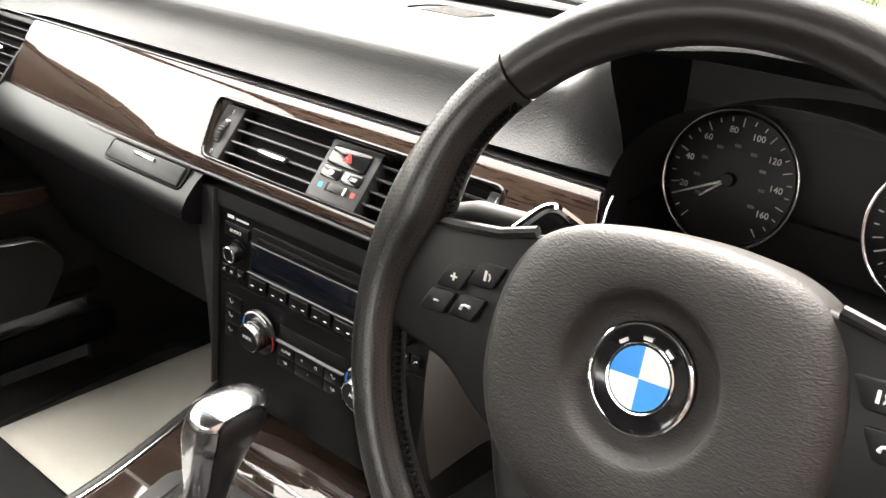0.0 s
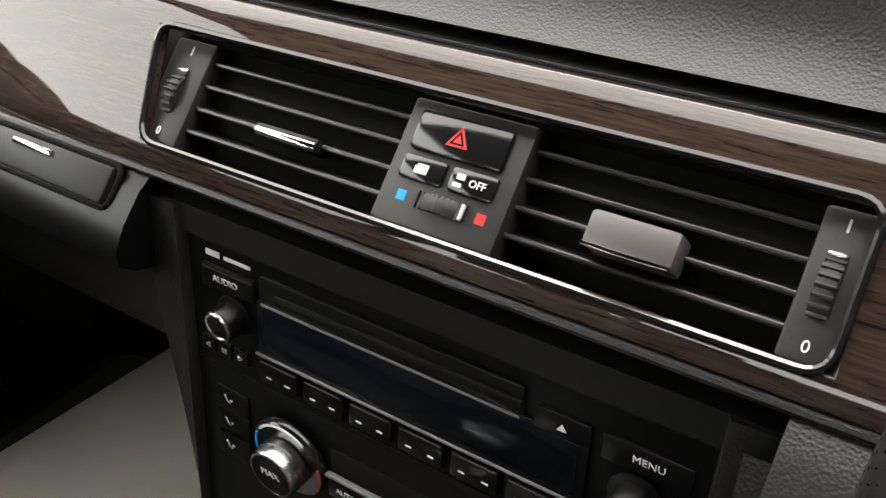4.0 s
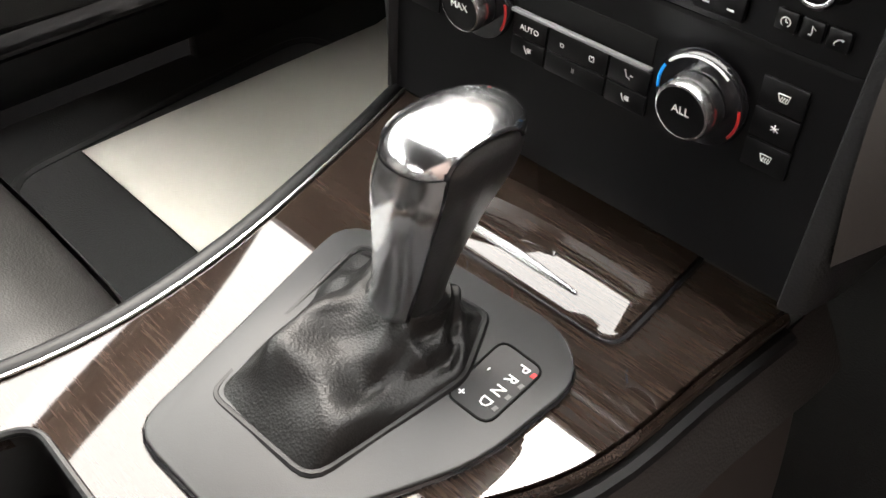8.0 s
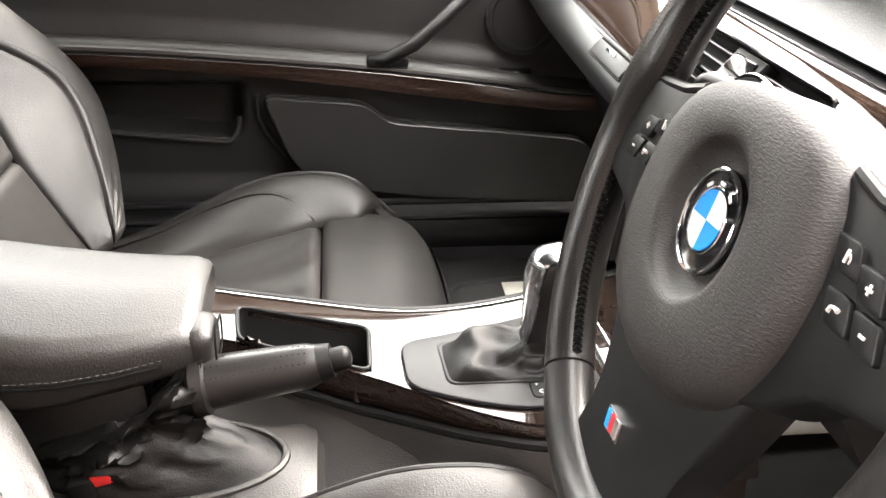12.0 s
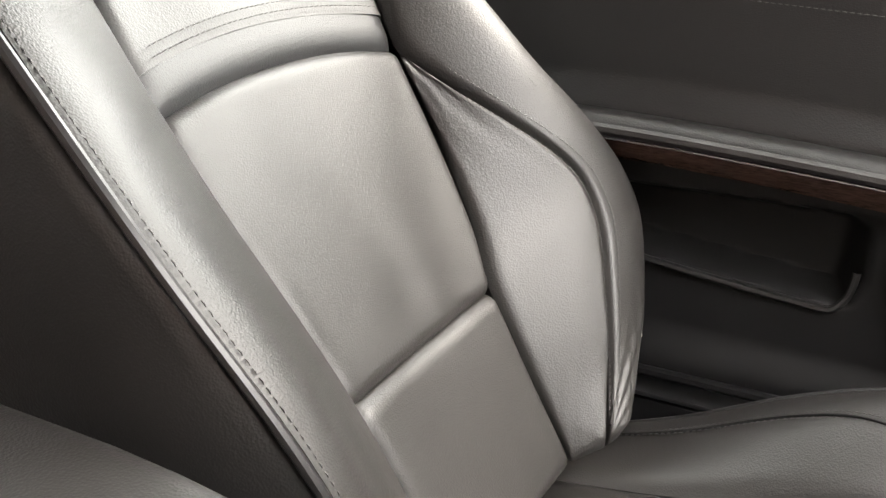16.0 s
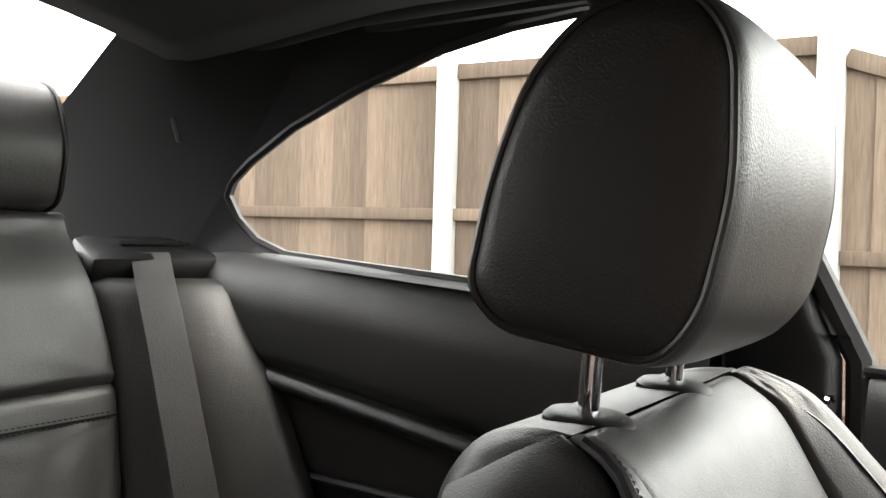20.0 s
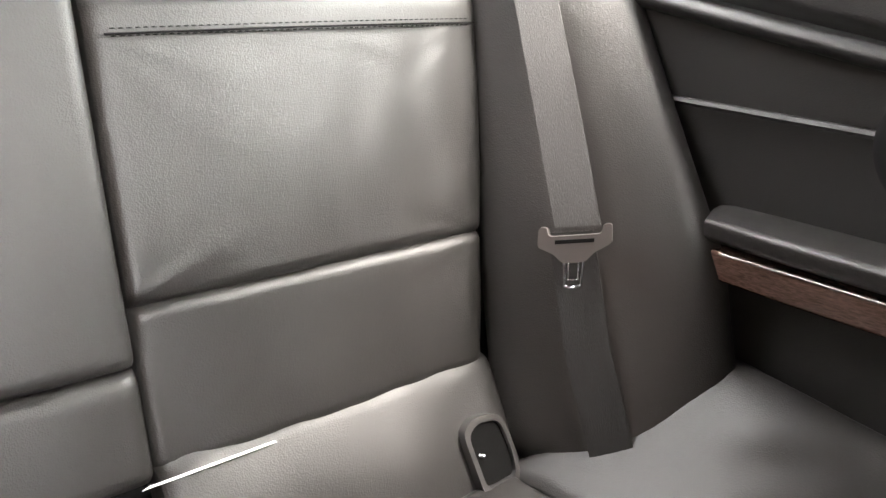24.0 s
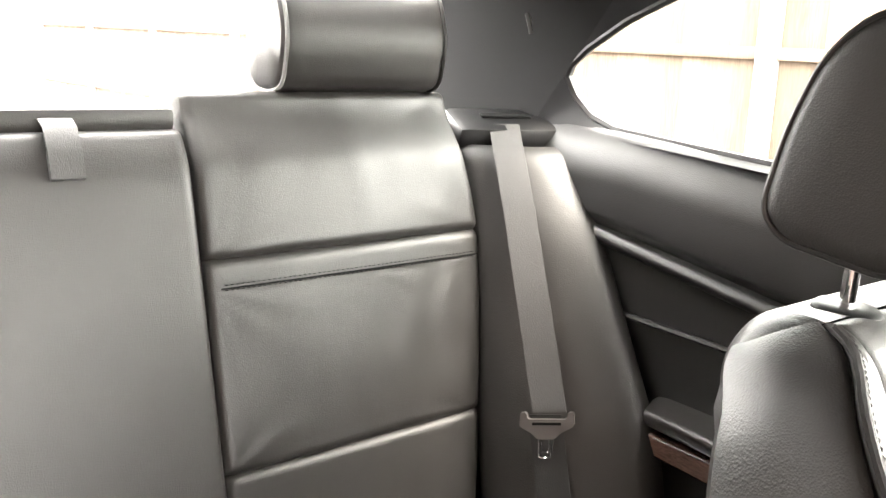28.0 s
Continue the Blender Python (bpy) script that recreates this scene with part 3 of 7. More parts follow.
lower = [(-0.0335, 0.7525), (-0.0385, 0.7545), (-0.048, 0.748), (-0.060, 0.735), (-0.066, 0.724), (-0.066, 0.716), (-0.058, 0.710), (-0.02, 0.700), (0.03, 0.69), (0.03, 0.74)]
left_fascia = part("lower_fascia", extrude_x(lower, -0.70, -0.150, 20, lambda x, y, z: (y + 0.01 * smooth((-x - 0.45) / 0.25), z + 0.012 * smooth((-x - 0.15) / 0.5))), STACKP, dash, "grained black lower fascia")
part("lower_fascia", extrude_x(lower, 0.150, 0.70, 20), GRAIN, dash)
part("fascia_edge", tube([(x, -0.0400, 0.7555) for x in (-0.70, -0.15, 0.15, 0.26)], 0.0022, 8), GRAIN, dash)
part("glovebox", extrude_x([(-0.02, 0.705), (0.05, 0.60), (0.10, 0.50), (0.16, 0.47), (0.2, 0.47), (0.2, 0.70)], -0.68, -0.16, 8), PLASTIC, dash)
cup = part("cup_holder_front", vplate(-0.285, -0.168, -0.083, -0.064, -0.004, 0.0065, 0.002), PLASTIC, dash)
part("cup_holder_gap", tube(rounded([V(-0.288, -0.0625, 0.0035), V(-0.165, -0.0625, 0.0035), V(-0.165, -0.0845, 0.0035), V(-0.288, -0.0845, 0.0035)], 0.006), 0.0014, 6, True), DEEP, cup)
part("slide_edge", vplate(-0.244, -0.212, -0.0705, -0.067, 0.006, 0.0085, 0.0012), CHROME, cup)

# top details: demister grilles, sensor lid
for gx, gy in ((-0.115, 0.254), (0.081, 0.242)):
    gz = 0.8722 - 0.03 * max(0.0, gy - 0.24)
    shear = Matrix(((1, 0.10, 0), (0, 1, 0), (0, 0, 1))).to_4x4()
    g = part("demister_grille", rbox((gx, gy, gz - 0.0010), (0.064, 0.046, 0.004), 0.0015, shear), DEEP, dash)
    for k in range(7):
        dy = -0.0195 + 0.0065 * k
        part("slat", rbox((gx + 0.10 * dy, gy + dy, gz + 0.0006), (0.062, 0.0022, 0.003), 0.0008), PLASTIC, g)
for gx, gy in ((-0.62, 0.19), (-0.60, 0.30)):
    part("demister_slot", rbox((gx, gy, 0.8700), (0.10, 0.014, 0.005), 0.002), DEEP, dash)
part("speaker_lid_line", tube([(-0.164 + 0.012 * t, 0.232 + 0.062 * t, 0.8735 - 0.004 * t + 0.0015 * math.sin(3.1 * t)) for t in (0, 0.2, 0.4, 0.6, 0.8, 1)], 0.0012, 6), DEEP, dash)

# instrument cluster
part("cluster_backing", extrude_x([(0.098, 0.915), (0.090, 0.915), (0.072, 0.76), (0.098, 0.755)], 0.225, 0.485, 4), PLASTIC, dash)
part("cluster_shroud", grid(lambda a, b: Vector((0.352 + math.cos(math.pi * a) * lerp(0.122, 0.126, b), lerp(0.0, 0.082, b), 0.792 + 0.118 * math.sin(math.pi * a) ** 0.62 * lerp(1, 0.92, b))), 32, 6), GRAIN, dash, "matt black cluster shroud")
part("column_shroud", extrude_x([(0.06, 0.795), (-0.05, 0.79), (-0.11, 0.78), (-0.13, 0.76), (-0.10, 0.71), (0.06, 0.69)], 0.325, 0.42, 6), PLASTIC, dash)
NC = Vector((0, -0.975, 0.22))
UC = Vector((0, 0.22, 0.975))
for i, (cx, r0) in enumerate(((0.2836, 0.0465), (0.420, 0.0465))):
    c = Vector((cx, 0.0705, 0.8374))
    dial = part("dial", lathe([(0.0005, 0.0), (r0 - 0.003, 0.0), (r0 - 0.003, -0.01), (0.0005, -0.01)], c, NC, 40), PLASTIC, dash, "round instrument dial with white figures")
    part("dial_ring", tube(circle(c + NC * 0.003, NC, r0, 56), 0.0013, 8, True), SATINCHROME, dial)
    figs = ("20", "40", "60", "80", "100", "120", "140", "160") if i == 0 else ("1", "2", "3", "4", "5", "6", "7")
    for k in range(49):
        a = radians(230 - 280 * k / 48)
        d = Vector((math.cos(a), 0, 0)) + UC * math.sin(a)
        long = 0.006 if k % 6 == 0 else 0.003
        if k % 2 == 0:
            part("tick", tube([c + NC * 0.0008 + d * (r0 - 0.005), c + NC * 0.0008 + d * (r0 - 0.005 - long)], 0.0004, 4), WHITE, dial)
    for k, w in enumerate(figs):
        a = radians(230 - 280 * (k + 1) / (len(figs) + 0.6))
        words(w, 0.0062, c + NC * 0.0012 + Vector((math.cos(a), 0, 0)) * (r0 - 0.0145) + UC * math.sin(a) * (r0 - 0.0135), (1, 0, 0), UC, WHITE, dial)
    for k in range(9):
        a = radians(215 - 250 * k / 8)
        p = c + NC * 0.001 + Vector((math.cos(a), 0, 0)) * (r0 - 0.0235) + UC * math.sin(a) * (r0 - 0.0235)
        part("small_figure", rbox(p, (0.0045, 0.0004, 0.0022), 0), STITCH, dial)
    for ang, ln in ((207, 0.040), (222, 0.022)):
        d = Vector((math.cos(radians(ang)), 0, 0)) + UC * math.sin(radians(ang))
        part("needle", tube([c + NC * 0.004 - d * 0.004, c + NC * 0.004 + d * ln], [0.0012, 0.0005], 6), WHITE, dial)
    part("needle_hub", lathe([(0.005, 0), (0.005, 0.004), (0.004, 0.0052), (0.0005, 0.0052)], c, NC, 20), PLASTIC, dial)

# ---------- centre stack: radio and climate panel ----------
def K(x, z, h=0.0):
    z = curve(z, (0.545, 0.556), (0.6185, 0.6305), (0.66, 0.669), (0.689, 0.6945), (0.705, 0.7075), (0.737, 0.7305), (0.752, 0.745))
    return Vector((x, -0.038 - (0.735 - z) * 0.09 - h, z))


def kplate(x0, x1, z0, z1, h0, h1, r=0.001):
    m = Matrix.Rotation(math.atan(-0.09), 4, "X")
    return rbox(K((x0 + x1) / 2, (z0 + z1) / 2, (h0 + h1) / 2), (x1 - x0, h1 - h0, z1 - z0), r, m)


KN, KU = Vector((0, -0.996, -0.09)), Vector((0, -0.09, 0.996))
def glyph(kind, x, z, h, k=1.0):
    """A small printed symbol on the stack, about 5 mm across."""
    P = lambda a, b: K(x + a * k * 0.001, z) + KU * (b * k * 0.001) + KN * h
    arc = lambda cx, cz, r, a0, a1, n=9: [P(cx + r * math.cos(radians(lerp(a0, a1, i / n))), cz + r * math.sin(radians(lerp(a0, a1, i / n)))) for i in range(n + 1)]
    wave = lambda cx, z0, z1: [P(cx + 0.35 * math.sin(i * 1.3), lerp(z0, z1, i / 7)) for i in range(8)]
    lines = {
        "clock": [arc(0, 0, 1.9, 0, 360, 16), [P(0, 1.2), P(0, 0), P(1, 0)]],
        "note": [[P(0.2, -1.6), P(0.2, 2.2), P(1.5, 1.0)], arc(-0.5, -1.6, 0.5, 0, 360)],
        "phone": [arc(1.6, -1.9, 3.0, 80, 180), [P(1.0, 1.1), P(2.0, 0.6)], [P(-1.4, -1.4), P(-0.5, -1.9)]],
        "fan": [arc(0.8 * math.cos(radians(a)), 0.8 * math.sin(radians(a)), 0.75, a - 120, a + 120, 6) for a in (45, 135, 225, 315)],
        "screen": [[P(-2.4, 1.8), P(2.4, 1.8), P(1.6, -1.2), P(-1.6, -1.2), P(-2.4, 1.8)], wave(-1, -2.2, 0.8), wave(0, -2.2, 0.8), wave(1, -2.2, 0.8)],
        "snow": [[P(1.8 * math.cos(a), 1.8 * math.sin(a)), P(-1.8 * math.cos(a), -1.8 * math.sin(a))] for a in (0.52, 1.57, 2.62)],
        "seat": [[P(-1.8, 2.2), P(-1.0, -0.6), P(0.2, -1.6)], wave(0.2, -0.6, 1.8), wave(1.1, -0.6, 1.8), wave(2.0, -0.6, 1.8)],
        "air": [[P(-1.6, 2.0), P(-1.0, -0.4), P(0.6, -0.8), P(1.0, -2.0)], arc(-1.9, 2.6, 0.35, 0, 360, 7), [P(2.4, 0.6), P(0.8, 0.6), P(1.4, 1.1)]],
        "left": [[P(1, 1.4), P(-1.4, 0), P(1, -1.4), P(1, 1.4)]],
        "right": [[P(-1, 1.4), P(1.4, 0), P(-1, -1.4), P(-1, 1.4)]],
        "bars": [wave(-1.2, -1.5, 1.5), wave(0, -1.5, 1.5), wave(1.2, -1.5, 1.5)],
    }[kind]
    return join(*[tube(l, 0.00027 * k ** 0.5, 5) for l in lines])


stack = thing("centre_stack", (0, -0.02, 0.56), "black radio and climate control stack", "car radio")
def stack_side(s):
    """One grained side strip, wide at the top and running out at the foot, with its flank."""
    rows = []
    for i in range(15):
        z = lerp(0.752, 0.546, i / 14)
        xi = lerp(0.1315, 0.1265, i / 14)
        xo = xi + (curve(i / 14, (0, 0.030), (0.3, 0.026), (0.7, 0.012), (1, 0.003)) if s < 0 else curve(i / 14, (0, 0.026), (0.5, 0.016), (1, 0.012)))
        a, b = K(s * xi, z, 0.0), K(s * xo, z, 0.0)
        rows.append([a + Vector((0, 0.012, 0)), a + Vector((0, -0.003, 0)), a + Vector((s * 0.0015, -0.006, 0)), b + Vector((-s * 0.004, -0.005, 0)), b + Vector((0, -0.001, 0)), b + Vector((s * 0.004, 0.02, 0)), b + Vector((s * 0.006, 0.09, 0))])
    return grid(lambda a, b: rows[round(b * 14)][round(a * 6)], 6, 14)


for s in (-1, 1):
    part("surround", stack_side(s), GRAIN, stack, "grained black plastic surround")
part("surround_top", prism([K(-0.160, 0.752, 0.003), K(-0.131, 0.7372, 0.003), K(0.131, 0.7372, 0.003), K(0.158, 0.752, 0.003)], (0, 0.03, 0)), PLASTIC, stack)
radio = part("radio", prism([K(-0.1318, 0.737), K(-0.1292, 0.653), K(0.1292, 0.653), K(0.1318, 0.737)], (0, 0.02, 0)), STACKP, stack)
clim = part("climate_panel", prism([K(-0.1290, 0.652), K(-0.1265, 0.540), K(0.1265, 0.540), K(0.1290, 0.652)], (0, 0.02, 0)), STACKP, stack)
part("seam", kplate(-0.129, 0.129, 0.6515, 0.6535, -0.006, 0.0006, 0), DEEP, stack)
part("maker_bar", join(kplate(-0.119, -0.110, 0.7255, 0.7285, 0.0001, 0.0005, 0), kplate(-0.107, -0.090, 0.7258, 0.7276, 0.0001, 0.0005, 0)), WHITE, radio)
btn = part("audio_button", kplate(-0.121, -0.087, 0.705, 0.717, 0, 0.0022, 0.0009), STACKP, stack)
part("button_edge", kplate(-0.120, -0.088, 0.7166, 0.7174, 0.001, 0.0024, 0.0003), SATIN, btn)
words("AUDIO", 0.0052, K(-0.105, 0.7107, 0.0023), (1, 0, 0), KU, WHITE, btn)
btn = part("menu_button", kplate(0.0895, 0.1245, 0.7055, 0.7165, 0, 0.0022, 0.0010), STACKP, stack)
words("MENU", 0.0047, K(0.1080, 0.7110, 0.0023), (1, 0, 0), KU, WHITE, btn)
part("disc_slot_lip", kplate(-0.083, 0.056, 0.7060, 0.7225, 0, 0.0022, 0.0018), STACKP, stack)
part("disc_slot_edge", kplate(-0.082, 0.055, 0.7058, 0.7070, 0.0018, 0.0030, 0.0004), EDGEBRIGHT, stack)
part("disc_slot", kplate(-0.073, 0.056, 0.7125, 0.7165, 0.001, 0.0036, 0.0008), DEEP, stack)
btn = part("eject_button", kplate(0.061, 0.085, 0.7065, 0.7165, 0, 0.0024, 0.0010), STACKP, stack)
part("eject_mark", prism([K(0.0712, 0.7095, 0.0025), K(0.0752, 0.7095, 0.0025), K(0.0732, 0.7135, 0.0025)], KN * 0.0003), WHITE, btn)
part("display_frame", kplate(-0.085, 0.085, 0.674, 0.7045, 0, 0.0022, 0.001), STACKP, stack)
part("display_edge", kplate(-0.086, 0.084, 0.6732, 0.6746, 0.0018, 0.0032, 0.0005), EDGEBRIGHT, stack)
part("display", kplate(-0.081, 0.081, 0.679, 0.7025, 0.0015, 0.0028, 0.0006), SCREEN, stack, "dark switched-off display")
for k in range(6):
    x0 = -0.0835 + 0.0272 * k
    b = part("preset_button", kplate(x0, x0 + 0.0235, 0.6585, 0.6705, 0, 0.0032, 0.0012), STACKP, stack)
    part("button_edge", kplate(x0 + 0.001, x0 + 0.0225, 0.6698, 0.6706, 0.0022, 0.0034, 0.0003), SATIN, b)
    for dx in (0.0045, 0.016):
        part("dash_mark", kplate(x0 + dx, x0 + dx + 0.0032, 0.6620, 0.6628, 0.0031, 0.0034, 0), WHITE, b)
for k in range(3):
    for x0, z0 in ((-0.1235 + 0.0108 * k, 0.661), (0.0885 + 0.0108 * k, 0.662)):
        b = part("small_button", kplate(x0, x0 + 0.0095, z0, z0 + 0.0085, 0, 0.0024, 0.001), STACKP, stack)
        part("small_mark", glyph((("left", "bars", "right") if x0 < 0 else ("clock", "note", "phone"))[k], x0 + 0.0047, z0 + 0.0042, 0.0025, 1.05), WHITE, b)
for x in (-0.101, 0.1045):
    kb = part("volume_knob", lathe([(0.0110, 0), (0.0110, 0.0012), (0.0086, 0.002), (0.0083, 0.0105), (0.0074, 0.0120), (0.0005, 0.0120)], K(x, 0.689), KN, 32), STACKP, stack, "round knob with chrome ring")
    part("knob_ring", tube(circle(K(x, 0.689, 0.0117), KN, 0.0071, 32), 0.0011, 8, True), SATINCHROME, kb)
for x, word in ((-0.066, "MAX"), (0.066, "ALL")):
    c = K(x, 0.6185)
    kb = part("temperature_knob", lathe([(0.0133, 0), (0.0133, 0.004), (0.0128, 0.0145), (0.0118, 0.0158), (0.0005, 0.0158)], c, KN, 40), STACKP, stack, "temperature knob with chrome collar")
    part("knob_collar", lathe([(0.0225, 0.0), (0.0225, 0.0022), (0.0214, 0.0040), (0.0136, 0.0040), (0.0136, 0.0)], c, KN, 40), GLOSS, kb)
    part("knob_ring", lathe([(0.0134, 0.0042), (0.0140, 0.0052), (0.0137, 0.0140), (0.0130, 0.0158), (0.0120, 0.0161), (0.0120, 0.0150)], c, KN, 40), SATINCHROME, kb)
    for mat, a0, a1 in ((BLUE, 150, 185), (WHITE, 50, 140), (RED, -35, 10)):
        part("scale_arc", tube(circle(c + KN * 0.0040, KN, 0.0203, 14, radians(a0), radians(a1)), 0.0008, 5), mat, kb)
    words(word, 0.0054, c + KN * 0.0161 + KU * 0.001, (1, 0, 0), KU, WHITE, kb)
slot = part("climate_slot", kplate(-0.042, 0.039, 0.6215, 0.6345, -0.004, 0.0006, 0.0008), DEEP, stack)
part("slot_edge", kplate(-0.043, 0.040, 0.6195, 0.6214, 0, 0.0035, 0.0008), EDGEBRIGHT, slot)
for x0, x1, z0, z1, marks in ((-0.042, -0.0205, 0.6075, 0.6185, ()), (-0.0195, 0.0165, 0.6075, 0.6185, ("fan", "fan")), (0.0175, 0.040, 0.6075, 0.6185, ("air",)), (-0.042, -0.0205, 0.597, 0.607, ("seat",)), (-0.0195, 0.0165, 0.597, 0.607, ()), (0.0175, 0.040, 0.597, 0.607, ("seat",))):
    b = part("climate_button", kplate(x0, x1, z0, z1, 0, 0.0016, 0.0007), STACKP, stack)
    if x0 == -0.042 and z0 > 0.6:
        words("AUTO", 0.0044, K(-0.0312, 0.6128, 0.0018), (1, 0, 0), KU, WHITE, b)
    elif not marks:
        part("button_mark", kplate(-0.003, -0.0015, 0.602, 0.604, 0.0015, 0.0018, 0), STITCH, b)
    else:
        for i, mark in enumerate(marks):
            part("button_mark", glyph(mark, (x0 + x1) / 2 + (0.018 * i - 0.009 if len(marks) > 1 else 0), (z0 + z1) / 2, 0.0017, (0.75, 1.05)[i] if mark == "fan" else 1.0), WHITE, b)
for x0, x1 in ((-0.117, -0.094), (0.0895, 0.111)):
    for k in range(3):
        z0 = 0.627 - 0.0142 * k
        b = part("side_button", kplate(x0 + 0.001, x1, z0, z0 + 0.0128, 0, 0.0016, 0.0007), STACKP, stack)
        xm = lerp(x0, x1, 0.42 if x0 < 0 else 0.55)
        part("button_mark", glyph(("air", "air", "air") [k] if x0 < 0 else ("screen", "snow", "screen")[k], xm, z0 + 0.0064, 0.0017, 1.1), WHITE, b)
hang(stack)

# knee panel on the driver's side and lower footwell
def knee_pt(a, b):
    """The knee panel beside the stack: it bows in below the fascia and draws back towards the door."""
    x = lerp(0.141, 0.66, a)
    z = lerp(0.742, curve(x, (0.141, 0.584), (0.155, 0.602), (0.18, 0.632), (0.22, 0.655), (0.66, 0.672)), b)
    return Vector((x, -0.052 - 0.012 * math.sin(math.pi * b) + 0.10 * smooth((x - 0.141) / 0.16) * smooth(b * 1.1) - 0.02 * smooth((x - 0.35) / 0.2), z))


for lo, hi, mat, lab in ((0.0, 0.20, GRAIN, "black upper knee panel"), (0.20, 1.0, BROWNTRIM, "brown-grey lower knee panel")):
    part("knee_panel", grid(lambda a, b: knee_pt(a, lerp(lo, hi, b)), 30, 12), mat, dash, lab)
part("knee_underside", grid(lambda a, b: knee_pt(a, 1.0) + Vector((0, 0.24 * b, 0.012 * b)), 30, 4), PLASTIC, dash)
hang(dash)

# ---------- steering wheel ----------
TILT = radians(19.2)
WN, WU = Vector((0, -math.cos(TILT), math.sin(TILT))), Vector((0, math.sin(TILT), math.cos(TILT)))
WC = Vector((0.3618, -0.1776, 0.8232))
TURN = radians(4)
RIM, TUBE, SINK = 0.1647, 0.0150, -0.0173
HUB = 0.935


def S(x, u, h=0.0):
    """A place on the wheel, which is turned a little to the left."""
    x, u = x * HUB, u * HUB
    xx, uu = x * math.cos(TURN) - u * math.sin(TURN), x * math.sin(TURN) + u * math.cos(TURN)
    return WC + Vector((xx, 0, 0)) + WU * uu + WN * h


wheel = thing("steering_wheel", tuple(WC), "black leather three-spoke steering wheel, turned slightly", "steering wheel")
LEATHERP = material("perforated_leather", (0.010, 0.0093, 0.009), 0.32, bump=0.2, scale=420, rvary=0.05)
for nd in LEATHERP.node_tree.nodes:
    if nd.type == "TEX_VORONOI":
        nd.inputs["Randomness"].default_value = 1.0
SMOOTHL = material("smooth_wheel_leather", (0.015, 0.0142, 0.014), 0.33, bump=0.10, scale=800, rvary=0.06)
AIRBAG = material("grained_airbag_cover", (0.021, 0.0190, 0.0180), 0.5, bump=0.75, scale=430, kind="noise", stretch=(1, 1, 3.2), rvary=0.05)


def rim_pt(deg, t, grow=0.0):
    """A point on the rim: degrees round the wheel, t round its section; it swells where the spokes meet it."""
    a = radians(deg)
    fat = sum(math.exp(-((deg - m + 180) % 360 - 180) ** 2 / 130) for m in (18, 162))
    rx, rh, c = (TUBE + grow + 0.005 * fat) / HUB, TUBE + grow + 0.002 * fat, (RIM - 0.005 * fat) / HUB
    return S((c + rx * math.cos(t)) * math.cos(a), (c + rx * math.cos(t)) * math.sin(a), SINK + rh * math.sin(t))


def rim(a0, a1, n, grow=0.0):
    return loft([[rim_pt(lerp(a0, a1, i / n), 2 * math.pi * j / 22, grow) for j in range(22)] for i in range(n + 1)])


part("rim_top", rim(49.6, 130.4, 40), SMOOTHL, wheel, "smooth black leather rim section")
part("rim_side", rim(131, 233.4, 52), LEATHERP, wheel, "perforated black leather rim section")
part("rim_side", rim(-53.4, 49, 52), LEATHERP, wheel, "perforated black leather rim section")
part("rim_bottom", rim(234, 306, 36), SMOOTHL, wheel, "smooth black leather rim section")
for a in (130.7, 233.7, 49.3, 306.3):
    part("rim_seam", rim(a - 0.4, a + 0.4, 1, -0.0012), DEEP, wheel)
half = [(0.0, 0.070), (0.020, 0.0695), (0.052, 0.065), (0.074, 0.055), (0.088, 0.034), (0.0935, 0.005), (0.092, -0.026), (0.080, -0.056), (0.055, -0.076), (0.026, -0.086), (0.0, -0.088)]
outline = [Vector((x, u, 0)) for x, u in half] + [Vector((-x, u, 0)) for x, u in half[-2:0:-1]]
outline = rounded(outline, 0.012, 3)
rings = []
for k, h in ((1.0, -0.036), (1.0, -0.016), (0.975, -0.0095), (0.92, -0.0045), (0.80, 0.0), (0.55, 0.0030), (0.30, 0.0034), (0.10, 0.0030), (0.03, 0.0020), (0.0, 0.0002)):
    rings.append([S(*(lambda q: (q.x, q.y))((p.normalized() * 0.0405).lerp(p, k)), h) for p in outline])
for r, h in ((0.0385, -0.0030), (0.035, -0.0058), (0.030, -0.0072), (0.0005, -0.0072)):
    rings.append([S(*(lambda q: (q.x, q.y))(p.normalized() * r), h) for p in outline])
part("airbag_cover", loft(rings), AIRBAG, wheel, "grained black airbag cover")
dots = []
for i in range(100):
    for j in range(17):
        dots.append(rbox(rim_pt(lerp(133, 232, (i + 0.5 * (j % 2)) / 100), radians(lerp(5, 150, j / 16)), -0.00022), (0.0005, 0.0005, 0.0005), 0))
part("perforation_pattern", join(*dots), DEEP, wheel, "rows of small perforations")
cross = []
for i in range(70):
    a = lerp(133, 232, i / 70)
    for d0, d1 in ((0, 1.1), (1.1, 0)):
        cross.append(tube([rim_pt(a + d0, radians(160), 0.0006), rim_pt(a + 0.55, radians(170), 0.0016), rim_pt(a + d1, radians(180), 0.0006)], 0.0009, 5))
part("rim_stitching", join(*cross), DEEP, wheel, "black cross stitching along the inner rim")
